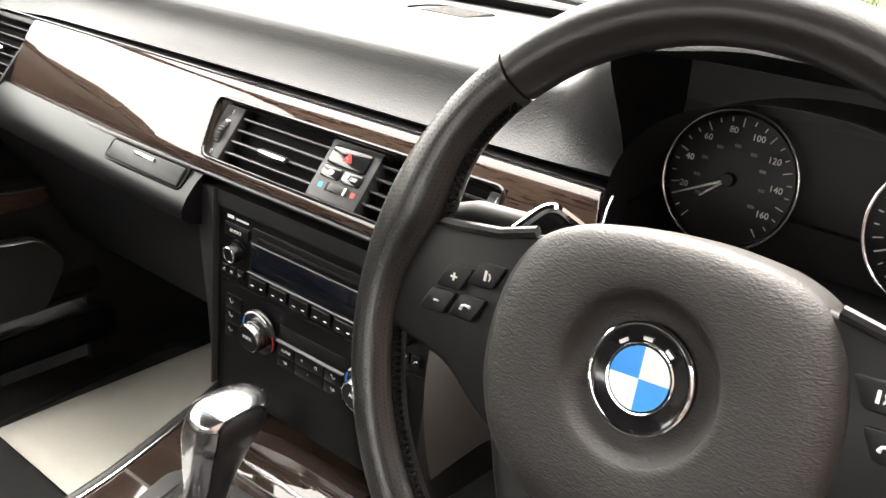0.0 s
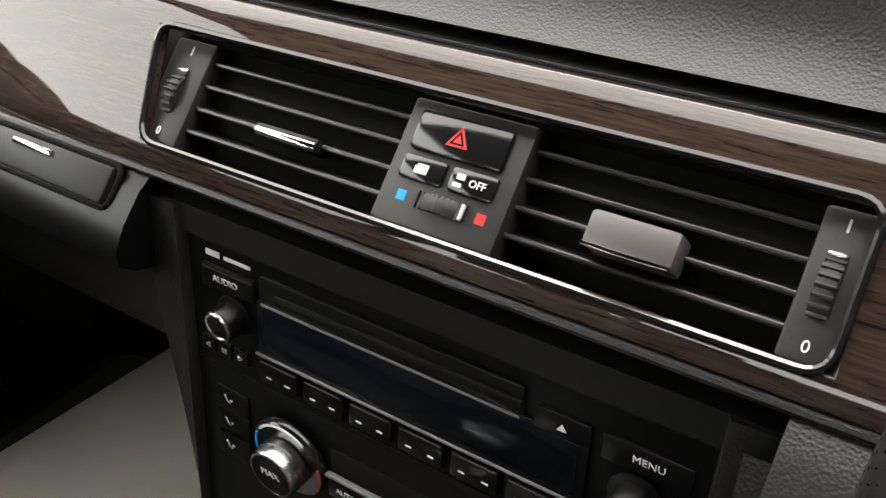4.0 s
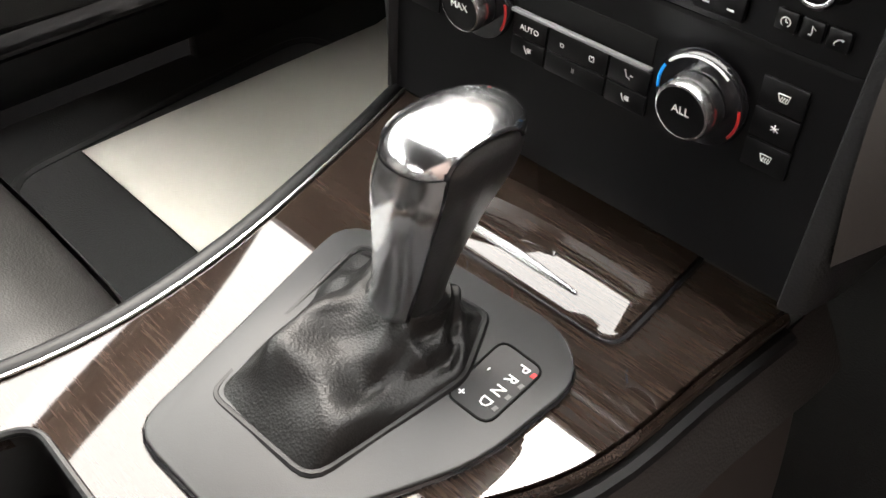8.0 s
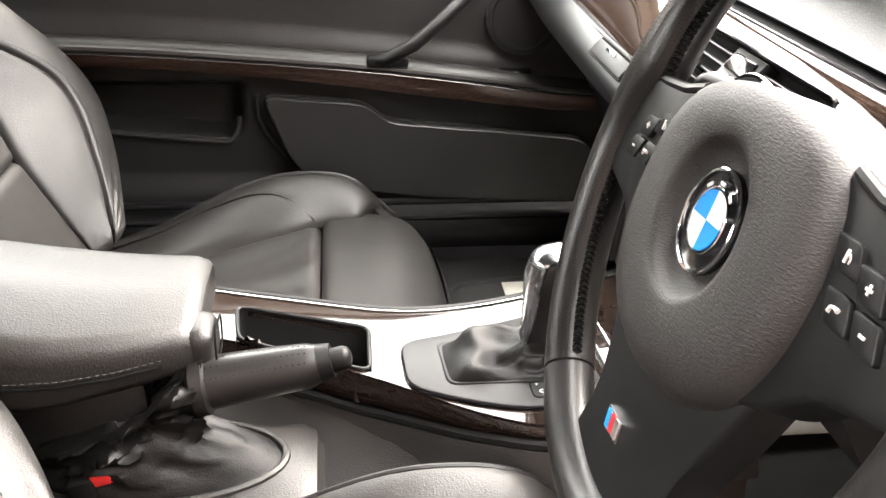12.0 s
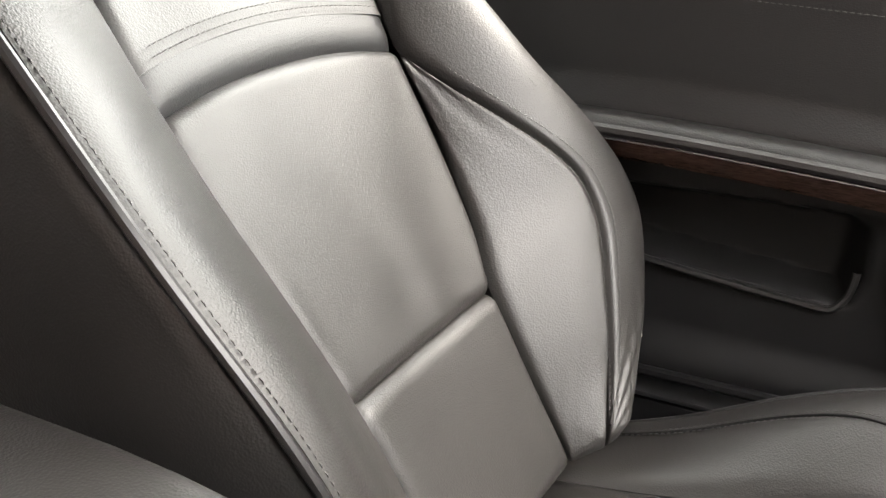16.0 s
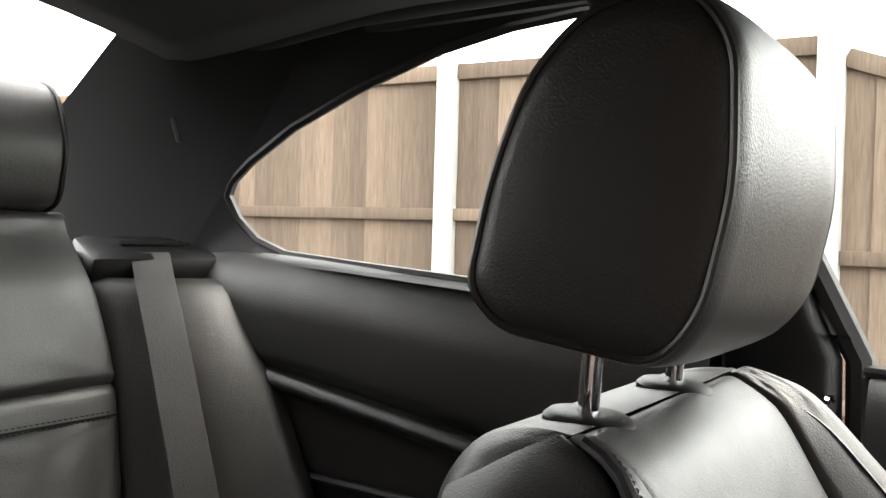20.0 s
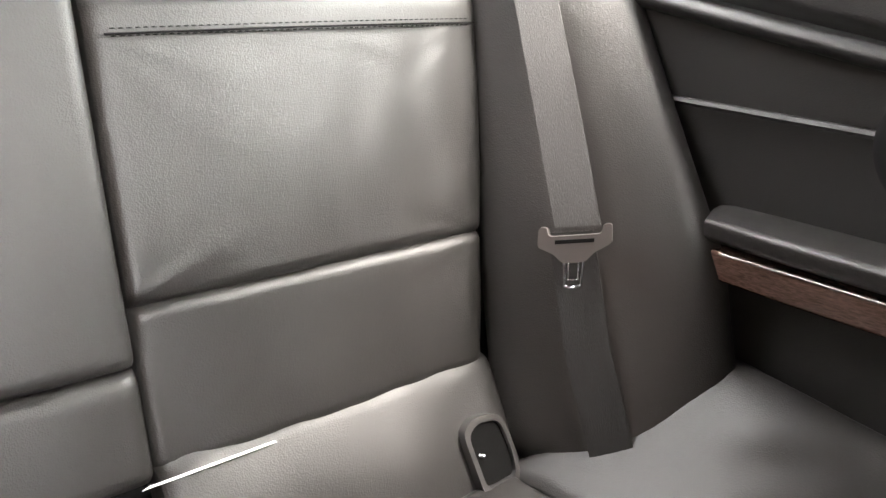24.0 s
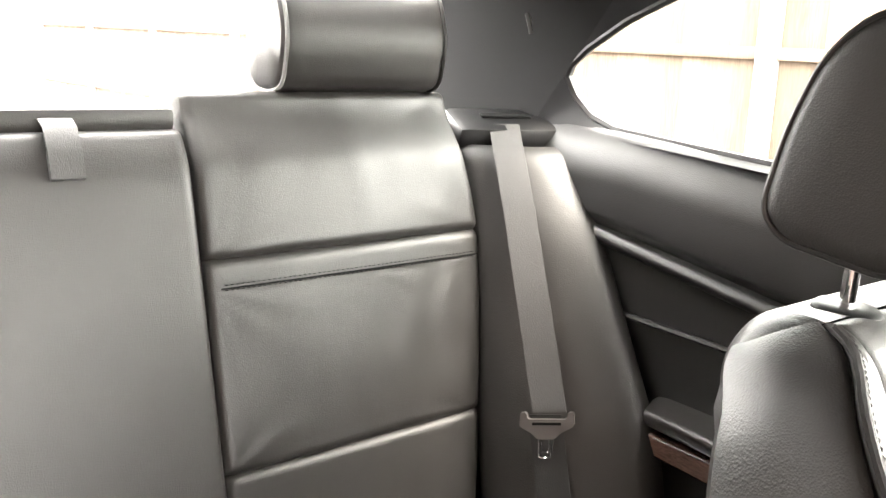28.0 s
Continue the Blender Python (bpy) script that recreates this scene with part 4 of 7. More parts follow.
for sx in (-1, 1):
    sp = [(sx * 0.160, 0.046), (sx * 0.115, 0.046), (sx * 0.06, 0.056), (sx * 0.06, -0.066), (sx * 0.092, -0.050), (sx * 0.118, -0.030), (sx * 0.166, -0.018)]
    part("spoke", prism(rounded([S(x, u, -0.011) for x, u in sp], 0.010, 4), WN * -0.026, 0.004), PLASTIC, wheel, "matt black spoke with buttons")
    part("spoke_edge", tube([S(sx * 0.158, 0.046, -0.016), S(sx * 0.13, 0.0465, -0.0135), S(sx * 0.10, 0.0485, -0.0125), S(sx * 0.078, 0.054, -0.0125)], 0.0030, 8), SMOOTHL, wheel)
    for n, (bx, bu) in enumerate(((0.1215, 0.0190), (0.1010, 0.0245), (0.1300, 0.0035), (0.1095, 0.0045))):
        q = [S(sx * (bx + dx * 0.0085 - 0.55 * du * 0.0065), bu + du * 0.0068, -0.0098) for dx, du in ((-1, -1), (1, -1), (1, 1), (-1, 1))]
        bt = part("wheel_button", prism(rounded([p + WN * 0.0018 for p in q], 0.0025, 3), WN * -0.006, 0.0008), PLASTIC, wheel)
        c = S(sx * bx, bu, -0.0077)
        spin = Matrix.Rotation(-TURN, 4, "Y")
        bar = lambda w, z: rbox(c, (w, 0.0006, z), 0, Matrix.Rotation(-TILT, 4, "X") @ spin)
        icon = (join(bar(0.0040, 0.0011), bar(0.0011, 0.0040)), join(bar(0.0014, 0.0052), tube([c + Vector((dx, -0.0003, dz)) for dx, dz in ((0.0025, -0.002), (0.0032, 0), (0.0025, 0.002))], 0.0005, 5)), bar(0.0034, 0.0011),
                tube([c + Vector((dx, -0.0003, dz)) for dx, dz in ((-0.003, -0.0016), (-0.0022, 0.0006), (0, 0.0014), (0.0030, 0.0012))], [0.0011, 0.0007, 0.0007, 0.0011], 6))[n]
        part("button_mark", icon, WHITE, bt)
fork = [(-0.088, -0.040), (0.088, -0.040), (0.074, -0.080), (0.056, -0.118), (0.062, -0.172), (-0.062, -0.172), (-0.056, -0.118), (-0.074, -0.080)]
part("lower_spoke", prism(rounded([S(x, u, -0.0135) for x, u in fork], 0.014, 4), WN * -0.022, 0.004), PLASTIC, wheel)
bx, bu, bh = -0.0155, -0.127, -0.0133
bd = part("stripe_badge", prism([S(bx - 0.011, bu + 0.0058, bh), S(bx + 0.010, bu + 0.0058, bh), S(bx + 0.013, bu - 0.0058, bh), S(bx - 0.008, bu - 0.0058, bh)], WN * 0.0012), CHROME, wheel)
for k, mat in ((0, BLUE), (1, RED), (2, STEEL)):
    x = bx - 0.0095 + 0.0058 * k
    part("stripe", prism([S(x, bu + 0.0048, bh + 0.0014), S(x + 0.0052, bu + 0.0048, bh + 0.0014), S(x + 0.0076, bu - 0.0048, bh + 0.0014), S(x + 0.0024, bu - 0.0048, bh + 0.0014)], WN * 0.0004), mat, bd)
em = part("round_emblem", lathe([(0.0255, -0.004), (0.0255, 0.0015), (0.0235, 0.0030), (0.0222, 0.0022), (0.0005, 0.0022)], S(0, 0, -0.006), WN, 48), GLOSS, wheel, "round emblem with blue and white quarters")
part("emblem_ring", tube(circle(S(0, 0, -0.0035), WN, 0.0246, 48), 0.0011, 8, True), CHROME, em)
part("emblem_ring", tube(circle(S(0, 0, -0.0035), WN, 0.0158, 48), 0.0006, 6, True), CHROME, em)
for k in range(4):
    a0, a1 = radians(90 * k), radians(90 * k + 90)
    arc = [S(0, 0, -0.0036)] + [S(0.0155 * math.cos(lerp(a0, a1, j / 10)), 0.0155 * math.sin(lerp(a0, a1, j / 10)), -0.0036) for j in range(11)]
    part("emblem_quarter", prism(arc, WN * 0.0008), BLUE if k in (1, 3) else WHITE, em)
for k in range(3):
    a = radians(52 + 38 * k)
    part("emblem_bar", prism([S(0.0203 * math.cos(a + d) + 0.0, 0.0203 * math.sin(a + d), -0.0034) if e else S(0.0185 * math.cos(a + d), 0.0185 * math.sin(a + d), -0.0034) for d, e in ((-0.12, 0), (0.12, 0), (0.12, 1), (-0.12, 1))], WN * 0.0005), WHITE, em)
hang(wheel)
wheel_stalk = thing("column_stalk", (0.28, -0.11, 0.80), "black wiper stalk with icons behind the wheel", "stalk")
part("stalk", loft([[Vector((x, -0.112 - 0.012 * t + ry * math.cos(a), 0.842 - 0.003 * t + rz * math.sin(a))) for a in (2 * math.pi * j / 16 for j in range(16))]
                    for t, x, ry, rz in ((0, 0.335, 0.010, 0.012), (0.3, 0.30, 0.010, 0.013), (0.6, 0.262, 0.011, 0.015), (0.9, 0.225, 0.011, 0.015), (1, 0.213, 0.008, 0.011))]), PLASTIC, wheel_stalk)
words("R", 0.0045, (0.236, -0.1345, 0.841), (1, 0, 0), (0, 0.2, 1), WHITE, wheel_stalk)
part("stalk_mark", rbox((0.222, -0.1350, 0.8395), (0.006, 0.001, 0.0008), 0, Matrix.Rotation(0.7, 4, "Y")), WHITE, wheel_stalk)
part("stalk_mark", rbox((0.222, -0.1350, 0.8395), (0.006, 0.001, 0.0008), 0, Matrix.Rotation(-0.7, 4, "Y")), WHITE, wheel_stalk)
hang(wheel_stalk)
key = thing("car_key", (0.262, -0.07, 0.80), "black key fob with a bright rim in its slot", "key")
fob = [(0.256, 0.826), (0.256, 0.846), (0.273, 0.866), (0.292, 0.848), (0.292, 0.826)]
part("fob", prism(rounded([(x, -0.138 + (x - 0.256) * 0.85, z) for x, z in fob], 0.006, 4), (0, 0.055, -0.03), 0.003), GLOSS, key, "gloss black key fob")
part("fob_rim", tube(rounded([(x, -0.137 + (x - 0.256) * 0.85, z) for x, z in fob], 0.008, 4)[5:20], 0.0030, 8), CHROME, key, "bright chrome rim")
hang(key)

# ---------- centre console ----------
CZ = 0.520
console = thing("centre_console", (0, -0.25, 0.22), "centre console with polished dark wood top", "console")


def left_x(y):
    return curve(-y, (0.02, -0.150), (0.08, -0.134), (0.20, -0.108), (0.30, -0.103), (0.43, -0.126), (0.50, -0.142))


def right_x(y):
    return curve(-y, (0.02, 0.122), (0.08, 0.115), (0.16, 0.107), (0.22, 0.078), (0.30, 0.026), (0.43, -0.036), (0.50, -0.052))


def top_z(y):
    return CZ + curve(-y, (0.0, 0.016), (0.12, 0.003), (0.25, -0.004), (0.38, 0.004), (0.50, 0.012))


bin_in = [(-0.104, -0.445), (-0.068, -0.315), (0.010, -0.317), (-0.040, -0.438)]


def band(y0, y1, fa, fb, n=14, k=6, dz=0.0):
    """A strip of the wood top between two edge lines."""
    return grid(lambda a, b: (lambda y: Vector((lerp(fa(y), fb(y), a), y, top_z(y) + dz)))(lerp(y0, y1, b)), k, n)


fl = lambda y: line(-y, (0.315, -0.068), (0.445, -0.104))
fR = lambda y: line(-y, (0.315, 0.010), (0.440, -0.040))
top = part("wood_top", join(band(-0.03, -0.315, left_x, right_x, 26, 8), band(-0.315, -0.445, left_x, fl, 12, 3), band(-0.315, -0.440, fR, right_x, 12, 3),
                            band(-0.441, -0.50, left_x, right_x, 6, 6)), WOODY, console, "glossy dark wood console top")
so = top.modifiers.new("thick", "SOLIDIFY")
so.thickness, so.offset = 0.008, -1
b = top.modifiers.new("round", "BEVEL")
b.width, b.segments, b.limit_method, b.harden_normals = 0.002, 2, "ANGLE", True
ys = [lerp(-0.03, -0.50, i / 30) for i in range(31)]
part("wood_flank", grid(lambda a, b: (lambda y: Vector((right_x(y) + 0.0015 + 0.003 * math.sin(math.pi * b), y, top_z(y) - 0.002 - b * lerp(0.012, 0.030, smooth((-y - 0.15) / 0.2)))))(lerp(-0.03, -0.50, a)), 40, 5), WOODY, console)
part("left_rail", tube([(left_x(y) - 0.007, y, top_z(y) - 0.003) for y in ys], 0.0060, 10), PLASTIC, console, "black rounded side rail")
part("left_rail_strip", tube([(left_x(y) - 0.0005, y, top_z(y) + 0.0012) for y in ys], 0.0011, 6), SATINCHROME, console, "thin bright strip along the wood")
part("left_flank", grid(lambda a, b: (lambda y: Vector((left_x(y) - 0.010 - 0.02 * b, y, lerp(top_z(y) - 0.004, 0.20, b))))(lerp(0.0, -0.80, a)), 30, 8), GRAIN, console)
def flank_pt(y, b):
    return Vector((lerp(right_x(y) + 0.003, max(0.125, right_x(y)) + 0.012, smooth(b * 1.6)), y, lerp(top_z(y) - lerp(0.014, 0.032, smooth((-y - 0.15) / 0.2)), 0.20, b ** 1.25)))


part("right_flank", grid(lambda a, b: flank_pt(lerp(0.0, -0.105, a), b), 12, 16), BROWNTRIM, console, "brown-grey lower flank")
part("right_flank", grid(lambda a, b: flank_pt(lerp(-0.105, -0.80, a), b), 34, 16), LEATHER, console, "black leather lower flank")
part("right_band", grid(lambda a, b: (lambda y: Vector((right_x(y) + 0.004 + 0.020 * b ** 0.8, y, top_z(y) - lerp(0.014, 0.032, smooth((-y - 0.15) / 0.2)) - b * lerp(0.034, 0.05, smooth((-y - 0.2) / 0.2)))))(lerp(-0.0, -0.50, a)), 40, 8), LEATHER, console, "black grained leather band under the wood")
part("right_rail", tube([(right_x(y) + 0.006, y, top_z(y) - lerp(0.016, 0.036, smooth((-y - 0.15) / 0.2))) for y in ys[:24]], 0.005, 8), PLASTIC, console)
# open bin
bo = [Vector((x, y, top_z(y) + 0.001)) for x, y in bin_in]
bp = rounded(bo, 0.012, 5)
lowp = [p + Vector((0, 0, -0.050)) for p in bp]
bin_part = part("storage_bin", loft([bp, lowp, [p.lerp(sum(lowp, Vector()) / len(lowp), 0.9) for p in lowp]], False), RUBBER, console, "empty black storage bin")
part("bin_rim", tube(bp, 0.0022, 8, True), PLASTIC, bin_part)
part("bin_floor", prism(lowp, (0, 0, 0.004)), RUBBER, bin_part)
part("bin_fin", rbox((-0.01, -0.335, 0.492), (0.05, 0.004, 0.024), 0.001, Matrix.Rotation(0.25, 4, "Z")), RUBBER, bin_part)
# ash tray lid
lid_pts = rounded([Vector((x, y, top_z(y) + 0.0035)) for x, y in ((-0.074, -0.026), (0.073, -0.026), (0.077, -0.103), (-0.070, -0.105))], 0.010, 5)
part("lid_gap", prism([p + Vector((0, 0, -0.0022)) + (p - Vector((0, -0.065, p.z))).normalized() * 0.003 for p in lid_pts], (0, 0, -0.004)), GLOSS, console)
lid = part("ashtray_lid", prism(lid_pts, (0, 0, -0.005), 0.0015), WOODY, console, "sliding dark wood ashtray lid")
part("lid_handle", tube([(x, -0.0905 - 0.00025 * abs(x * 100), top_z(-0.09) + 0.004) for x in (-0.045, -0.02, 0, 0.02, 0.045)], [0.001, 0.0024, 0.0028, 0.0024, 0.001], 8), SATINCHROME, lid)
# selector plate
plate_pts = rounded([(-0.080, -0.135, 0), (-0.03, -0.117, 0), (0.055, -0.112, 0), (0.080, -0.130, 0), (0.078, -0.19, 0), (0.060, -0.235, 0), (0.036, -0.284, 0), (-0.038, -0.286, 0), (-0.055, -0.23, 0)], 0.018, 4)
plate_pts = [Vector((p.x, p.y, top_z(p.y) + 0.004)) for p in plate_pts]
plate = part("selector_plate", prism(plate_pts, (0, 0, -0.006), 0.0012), SATIN, console, "matt dark grey selector plate")
part("plate_rim", tube([p - Vector((0, 0, 0.0028)) for p in plate_pts], 0.0014, 6, True), GLOSS, plate)
ip = rounded([(0.040, -0.137, 0), (0.066, -0.137, 0), (0.068, -0.176, 0), (0.043, -0.177, 0)], 0.006, 4)
ip = [Vector((p.x, p.y, top_z(p.y) + 0.0046)) for p in ip]
part("indicator", prism(ip, (0, 0, -0.003)), SATIN, plate)
part("indicator_rim", tube(ip, 0.0007, 5, True), DEEP, plate)
for k, w in enumerate("PRND"):
    y = -0.143 - 0.0082 * k
    words(w, 0.0082, (0.0585, y, top_z(y) + 0.0049), (0, -1, 0), (1, 0, 0), WHITE, plate)
    part("gear_mark", rbox((0.0645, y, top_z(y) + 0.005), (0.002, 0.0028, 0.0003), 0), RED if k == 0 else STITCH, plate)
words("+", 0.007, (0.047, -0.171, top_z(-0.17) + 0.0049), (0, -1, 0), (1, 0, 0), WHITE, plate)
words("-", 0.007, (0.048, -0.154, top_z(-0.15) + 0.0049), (0, -1, 0), (1, 0, 0), WHITE, plate)

# gear lever with its leather gaiter
gear = thing("gear_selector", (-0.005, -0.17, 0.525), "automatic gear lever with chrome cap and leather gaiter", "gear lever")
gb = [(-0.058, -0.141, 0), (0.024, -0.131, 0), (0.043, -0.165, 0), (0.037, -0.247, 0), (-0.030, -0.251, 0), (-0.045, -0.20, 0)]
gb = rounded([Vector(p).lerp(Vector(gb[(i + 1) % 6]), t) for i, p in enumerate(gb) for t in (0.0, 0.33, 0.67)], 0.010, 4)
gb = [Vector((p.x, p.y, top_z(p.y) + 0.0045)) for p in gb]
LB = Vector((0.002, -0.160, 0.548))


def gaiter(k):
    """Sagging leather: flat at its rim, drawn up to the lever in a few deep folds."""
    out = []
    for p in gb:
        a = math.atan2(p.y - LB.y, p.x - LB.x)
        q = p.lerp(Vector((LB.x + 0.020 * math.cos(a), LB.y + 0.018 * math.sin(a), LB.z)), k)
        q.z = lerp(p.z, LB.z, 0.35 * k + 0.65 * k ** 2.4)
        w = math.sin(math.pi * min(1.0, k * 1.04)) ** 0.8
        ridge = lambda m, off, twist: max(0.0, math.cos(m * a + off + twist * k)) ** 3
        fold = 0.008 * ridge(1, 1.0, 2.2) + 0.007 * ridge(2, 2.1, 3.0) + 0.005 * ridge(3, 0.4, -4.0) + 0.004 * ridge(5, 1.7, 3.0)
        fold += 0.006 * noise.noise(Vector((p.x * 30 + k * 2, p.y * 30, k * 3)))
        q += Vector((0, 0, w * fold)) + (p - LB).normalized() * (w * (0.35 * fold - 0.004))
        out.append(q)
    return out


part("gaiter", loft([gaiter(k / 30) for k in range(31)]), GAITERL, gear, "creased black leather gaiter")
part("gaiter_rim", tube(gb, 0.0022, 8, True), PLASTIC, gear)


def knob_pt(k, a):
    """k from the neck over the head to the middle of its top; a round it, 270 degrees at the back."""
    c, sn = math.cos(a), math.sin(a)
    h = min(1.0, k / 0.8)
    top = max(0.0, (k - 0.8) / 0.2)
    y, z = lerp(-0.1645, -0.1475, h), lerp(0.538, 0.628, h)
    shrink = math.cos(top * math.pi / 2) ** 0.75 if top < 1 else 0.0
    back = curve(h, (0, 0.0165), (0.3, 0.0185), (0.6, 0.024), (0.85, 0.029), (1, 0.029)) * shrink
    ahead = curve(h, (0, 0.0160), (0.3, 0.0170), (0.6, 0.026), (0.85, 0.037), (1, 0.037)) * shrink
    side = curve(h, (0, 0.0145), (0.3, 0.0160), (0.6, 0.0190), (0.85, 0.0230), (1, 0.0225)) * shrink
    rise = 0.014 * math.sin(top * math.pi / 2)
    tilt = 0.05 * sn * (ahead if sn > 0 else back) * smooth(h)
    return Vector((LB.x + 0.012 * h + side * math.copysign(abs(c) ** 0.82, c), y + (ahead if sn > 0 else back) * math.copysign(abs(sn) ** 0.82, sn), z + rise + tilt))


def knob_part(lo, hi, k0, k1, nk, na, out=0.0):
    return grid(lambda a, b: (lambda p: p + (p - Vector((LB.x, p.y * 0 - 0.155, 0.59))).normalized() * out)(knob_pt(lerp(k0, k1, b), radians(lerp(lo, hi, a)))), na, nk)


part("knob", knob_part(0, 360, 0, 1, 36, 40), SMOOTHL, gear, "black leather knob")


def cap_pt(a, b):
    """The chrome strip over the top of the knob, from its back edge to its front edge."""
    u, f = lerp(-0.85, 0.85, a), -math.cos(math.pi * b)
    edge = (1 - abs(u) ** 2.44) ** 0.41
    r = min(1.0, (abs(u) ** 2.44 + abs(f * edge) ** 2.44) ** 0.41)
    y = (0.037 if f > 0 else 0.029) * f * edge
    return Vector((LB.x + 0.012 + 0.0225 * u, -0.1475 + y, 0.628 + 0.0012 + 0.014 * math.sqrt(max(0.0, 1 - r ** 2.667)) + 0.05 * y))


part("chrome_cap", knob_part(216, 324, 0.0, 0.81, 24, 30, 0.0012), KNOBCHROME, gear, "polished chrome back of the knob")
part("chrome_cap", grid(cap_pt, 24, 30), KNOBCHROME, gear, "polished chrome cap")
for x in (216, 324):
    part("cap_edge", tube([knob_pt(0.84 * i / 20, radians(x)) for i in range(21)], 0.0012, 6), GLOSS, gear)
part("cap_edge", tube([cap_pt(0.0, i / 20) for i in range(21)], 0.0011, 6), GLOSS, gear)
part("cap_edge", tube([cap_pt(1.0, i / 20) for i in range(21)], 0.0011, 6), GLOSS, gear)
part("neck_ring", lathe([(0.017, -0.004), (0.0185, 0), (0.017, 0.005), (0.015, 0.006)], LB + Vector((0, 0, -0.008)), (0, 0.15, 1), 28), PLASTIC, gear)
hang(gear)

# arm rest
arm = thing("armrest", (0, -0.65, 0.50), "black leather centre armrest, closed", "armrest")
def arm_ring(y, s=1.0, dz=0.0):
    zt, zb = lerp(0.612, 0.646, smooth((-y - 0.47) / 0.3)) + dz, lerp(0.560, 0.545, smooth((-y - 0.47) / 0.2)) - dz
    xl = -0.076
    xr = curve(-y, (0.455, 0.074), (0.48, 0.078), (0.52, 0.094), (0.56, 0.104), (0.85, 0.108))
    cx, hw = (xl + xr) / 2, (xr - xl) / 2 * s
    return rounded([(cx - hw, y, zb), (cx + hw, y, zb), (cx + hw * 0.97, y, zt - 0.010), (cx, y, zt), (cx - hw * 0.96, y, zt - 0.004)], 0.018, 5)


part("lid", loft([arm_ring(-0.462, 0.84, -0.016), arm_ring(-0.458, 0.91, -0.009), arm_ring(-0.462, 0.97, -0.004), arm_ring(-0.472, 1.0, -0.001)] + [arm_ring(-0.48 - 0.04 * i) for i in range(1, 10)]), LEATHER, arm, "padded leather lid")
part("latch", rbox((0.046, -0.459, 0.580), (0.050, 0.030, 0.040), 0.013, None, 4), LEATHER, arm, "padded leather release tab")
part("latch_seam", tube(rounded([(0.024, -0.4435, 0.596), (0.068, -0.4435, 0.596), (0.068, -0.4435, 0.566), (0.024, -0.4435, 0.566)], 0.010), 0.0009, 6, True), DEEP, arm)
part("base", rbox((0.0, -0.68, 0.46), (0.14, 0.36, 0.19), 0.012), GRAIN, arm)
part("lid_seam", tube([(x, y, 0.578) for x, y in ((0.080, -0.485), (0.0955, -0.52), (0.1055, -0.56), (0.1075, -0.65), (0.1095, -0.84))], 0.0014, 6), DEEP, arm)
part("stitching", stitches([(x, y, 0.583) for x, y in ((0.0795, -0.485), (0.0950, -0.52), (0.1050, -0.56), (0.1072, -0.65), (0.1092, -0.84))], (1, 0, 0.2)), DARKSTITCH, arm)
hang(arm)

# hand brake
brake = thing("handbrake", (0.06, -0.5, 0.45), "leather handbrake lever with leather gaiter", "handbrake")
hp = [Vector((0.066, -0.455, 0.551)), Vector((0.066, -0.43, 0.555)), Vector((0.066, -0.40, 0.560)), Vector((0.066, -0.370, 0.5645)), Vector((0.066, -0.358, 0.567))]
part("grip", tube(hp, [0.0225, 0.0220, 0.0205, 0.0190, 0.0150], 24), SMOOTHL, brake, "perforated leather grip")
part("grip_cuff", tube([(0.066, -0.466, 0.549), (0.066, -0.463, 0.5495), (0.066, -0.453, 0.551), (0.066, -0.450, 0.5515)], [0.022, 0.026, 0.026, 0.022], 24), SMOOTHL, brake)
part("grip_collar", tube([(0.066, -0.361, 0.5665), (0.066, -0.350, 0.569)], [0.0165, 0.0145], 20), PLASTIC, brake)
part("button", tube([(0.066, -0.352, 0.568), (0.066, -0.340, 0.571), (0.066, -0.336, 0.572), (0.066, -0.334, 0.5725)], [0.0105, 0.0105, 0.0085, 0.004], 18), PLASTIC, brake)
part("stitching", stitches([p + Vector((0.0205, 0, 0.004)) - Vector((0.0035 * i / 3, 0, 0)) for i, p in enumerate(hp[:4])], (1, 0, 0.4)), STITCH, brake)
for k in range(4):
    a = radians(40 + 26 * k)
    part("perforation", join(*[rbox(hp[0].lerp(hp[3], (i + 0.5) / 18) + Vector((math.cos(a), 0, math.sin(a))) * lerp(0.0226, 0.0192, i / 17), (0.0009, 0.0009, 0.0009), 0) for i in range(18)]), DEEP, brake)


def boot(k):
    c = Vector((0.066, lerp(-0.460, -0.500, smooth(k)) - 0.05 * math.sin(math.pi * k), lerp(0.549, 0.474, k ** 1.4)))
    out = []
    for j in range(84):
        a = 2 * math.pi * j / 84
        r = Vector((0.0235 + 0.030 * k, 0, 0)) * math.cos(a) + Vector((0, lerp(0.25, 1, smooth(k * 1.5)) * (0.0235 + 0.080 * k), 0)) * math.sin(a) + Vector((0, 0, 0.030 * (1 - k) ** 0.8 * math.sin(a)))
        w = math.sin(math.pi * min(1, k + 0.05))
        f = 0.030 * w * noise.noise(Vector((math.cos(a) * 1.9, math.sin(a) * 1.9, k * 4.6 + 2))) + 0.016 * w * (1 - abs(math.sin(a * 2.5 + k * 5)) ** 0.5) + 0.008 * w * (1 - abs(math.sin(k * 11 + 2 * math.sin(a))) ** 0.6) - 0.014 * w
        f += 0.011 * w * (1 - abs(noise.noise(Vector((math.cos(a) * 3.1 + k, math.sin(a) * 3.1, k * 7.0)))) * 2.2) ** 3
        out.append(c + r + r.normalized() * f)
    return out


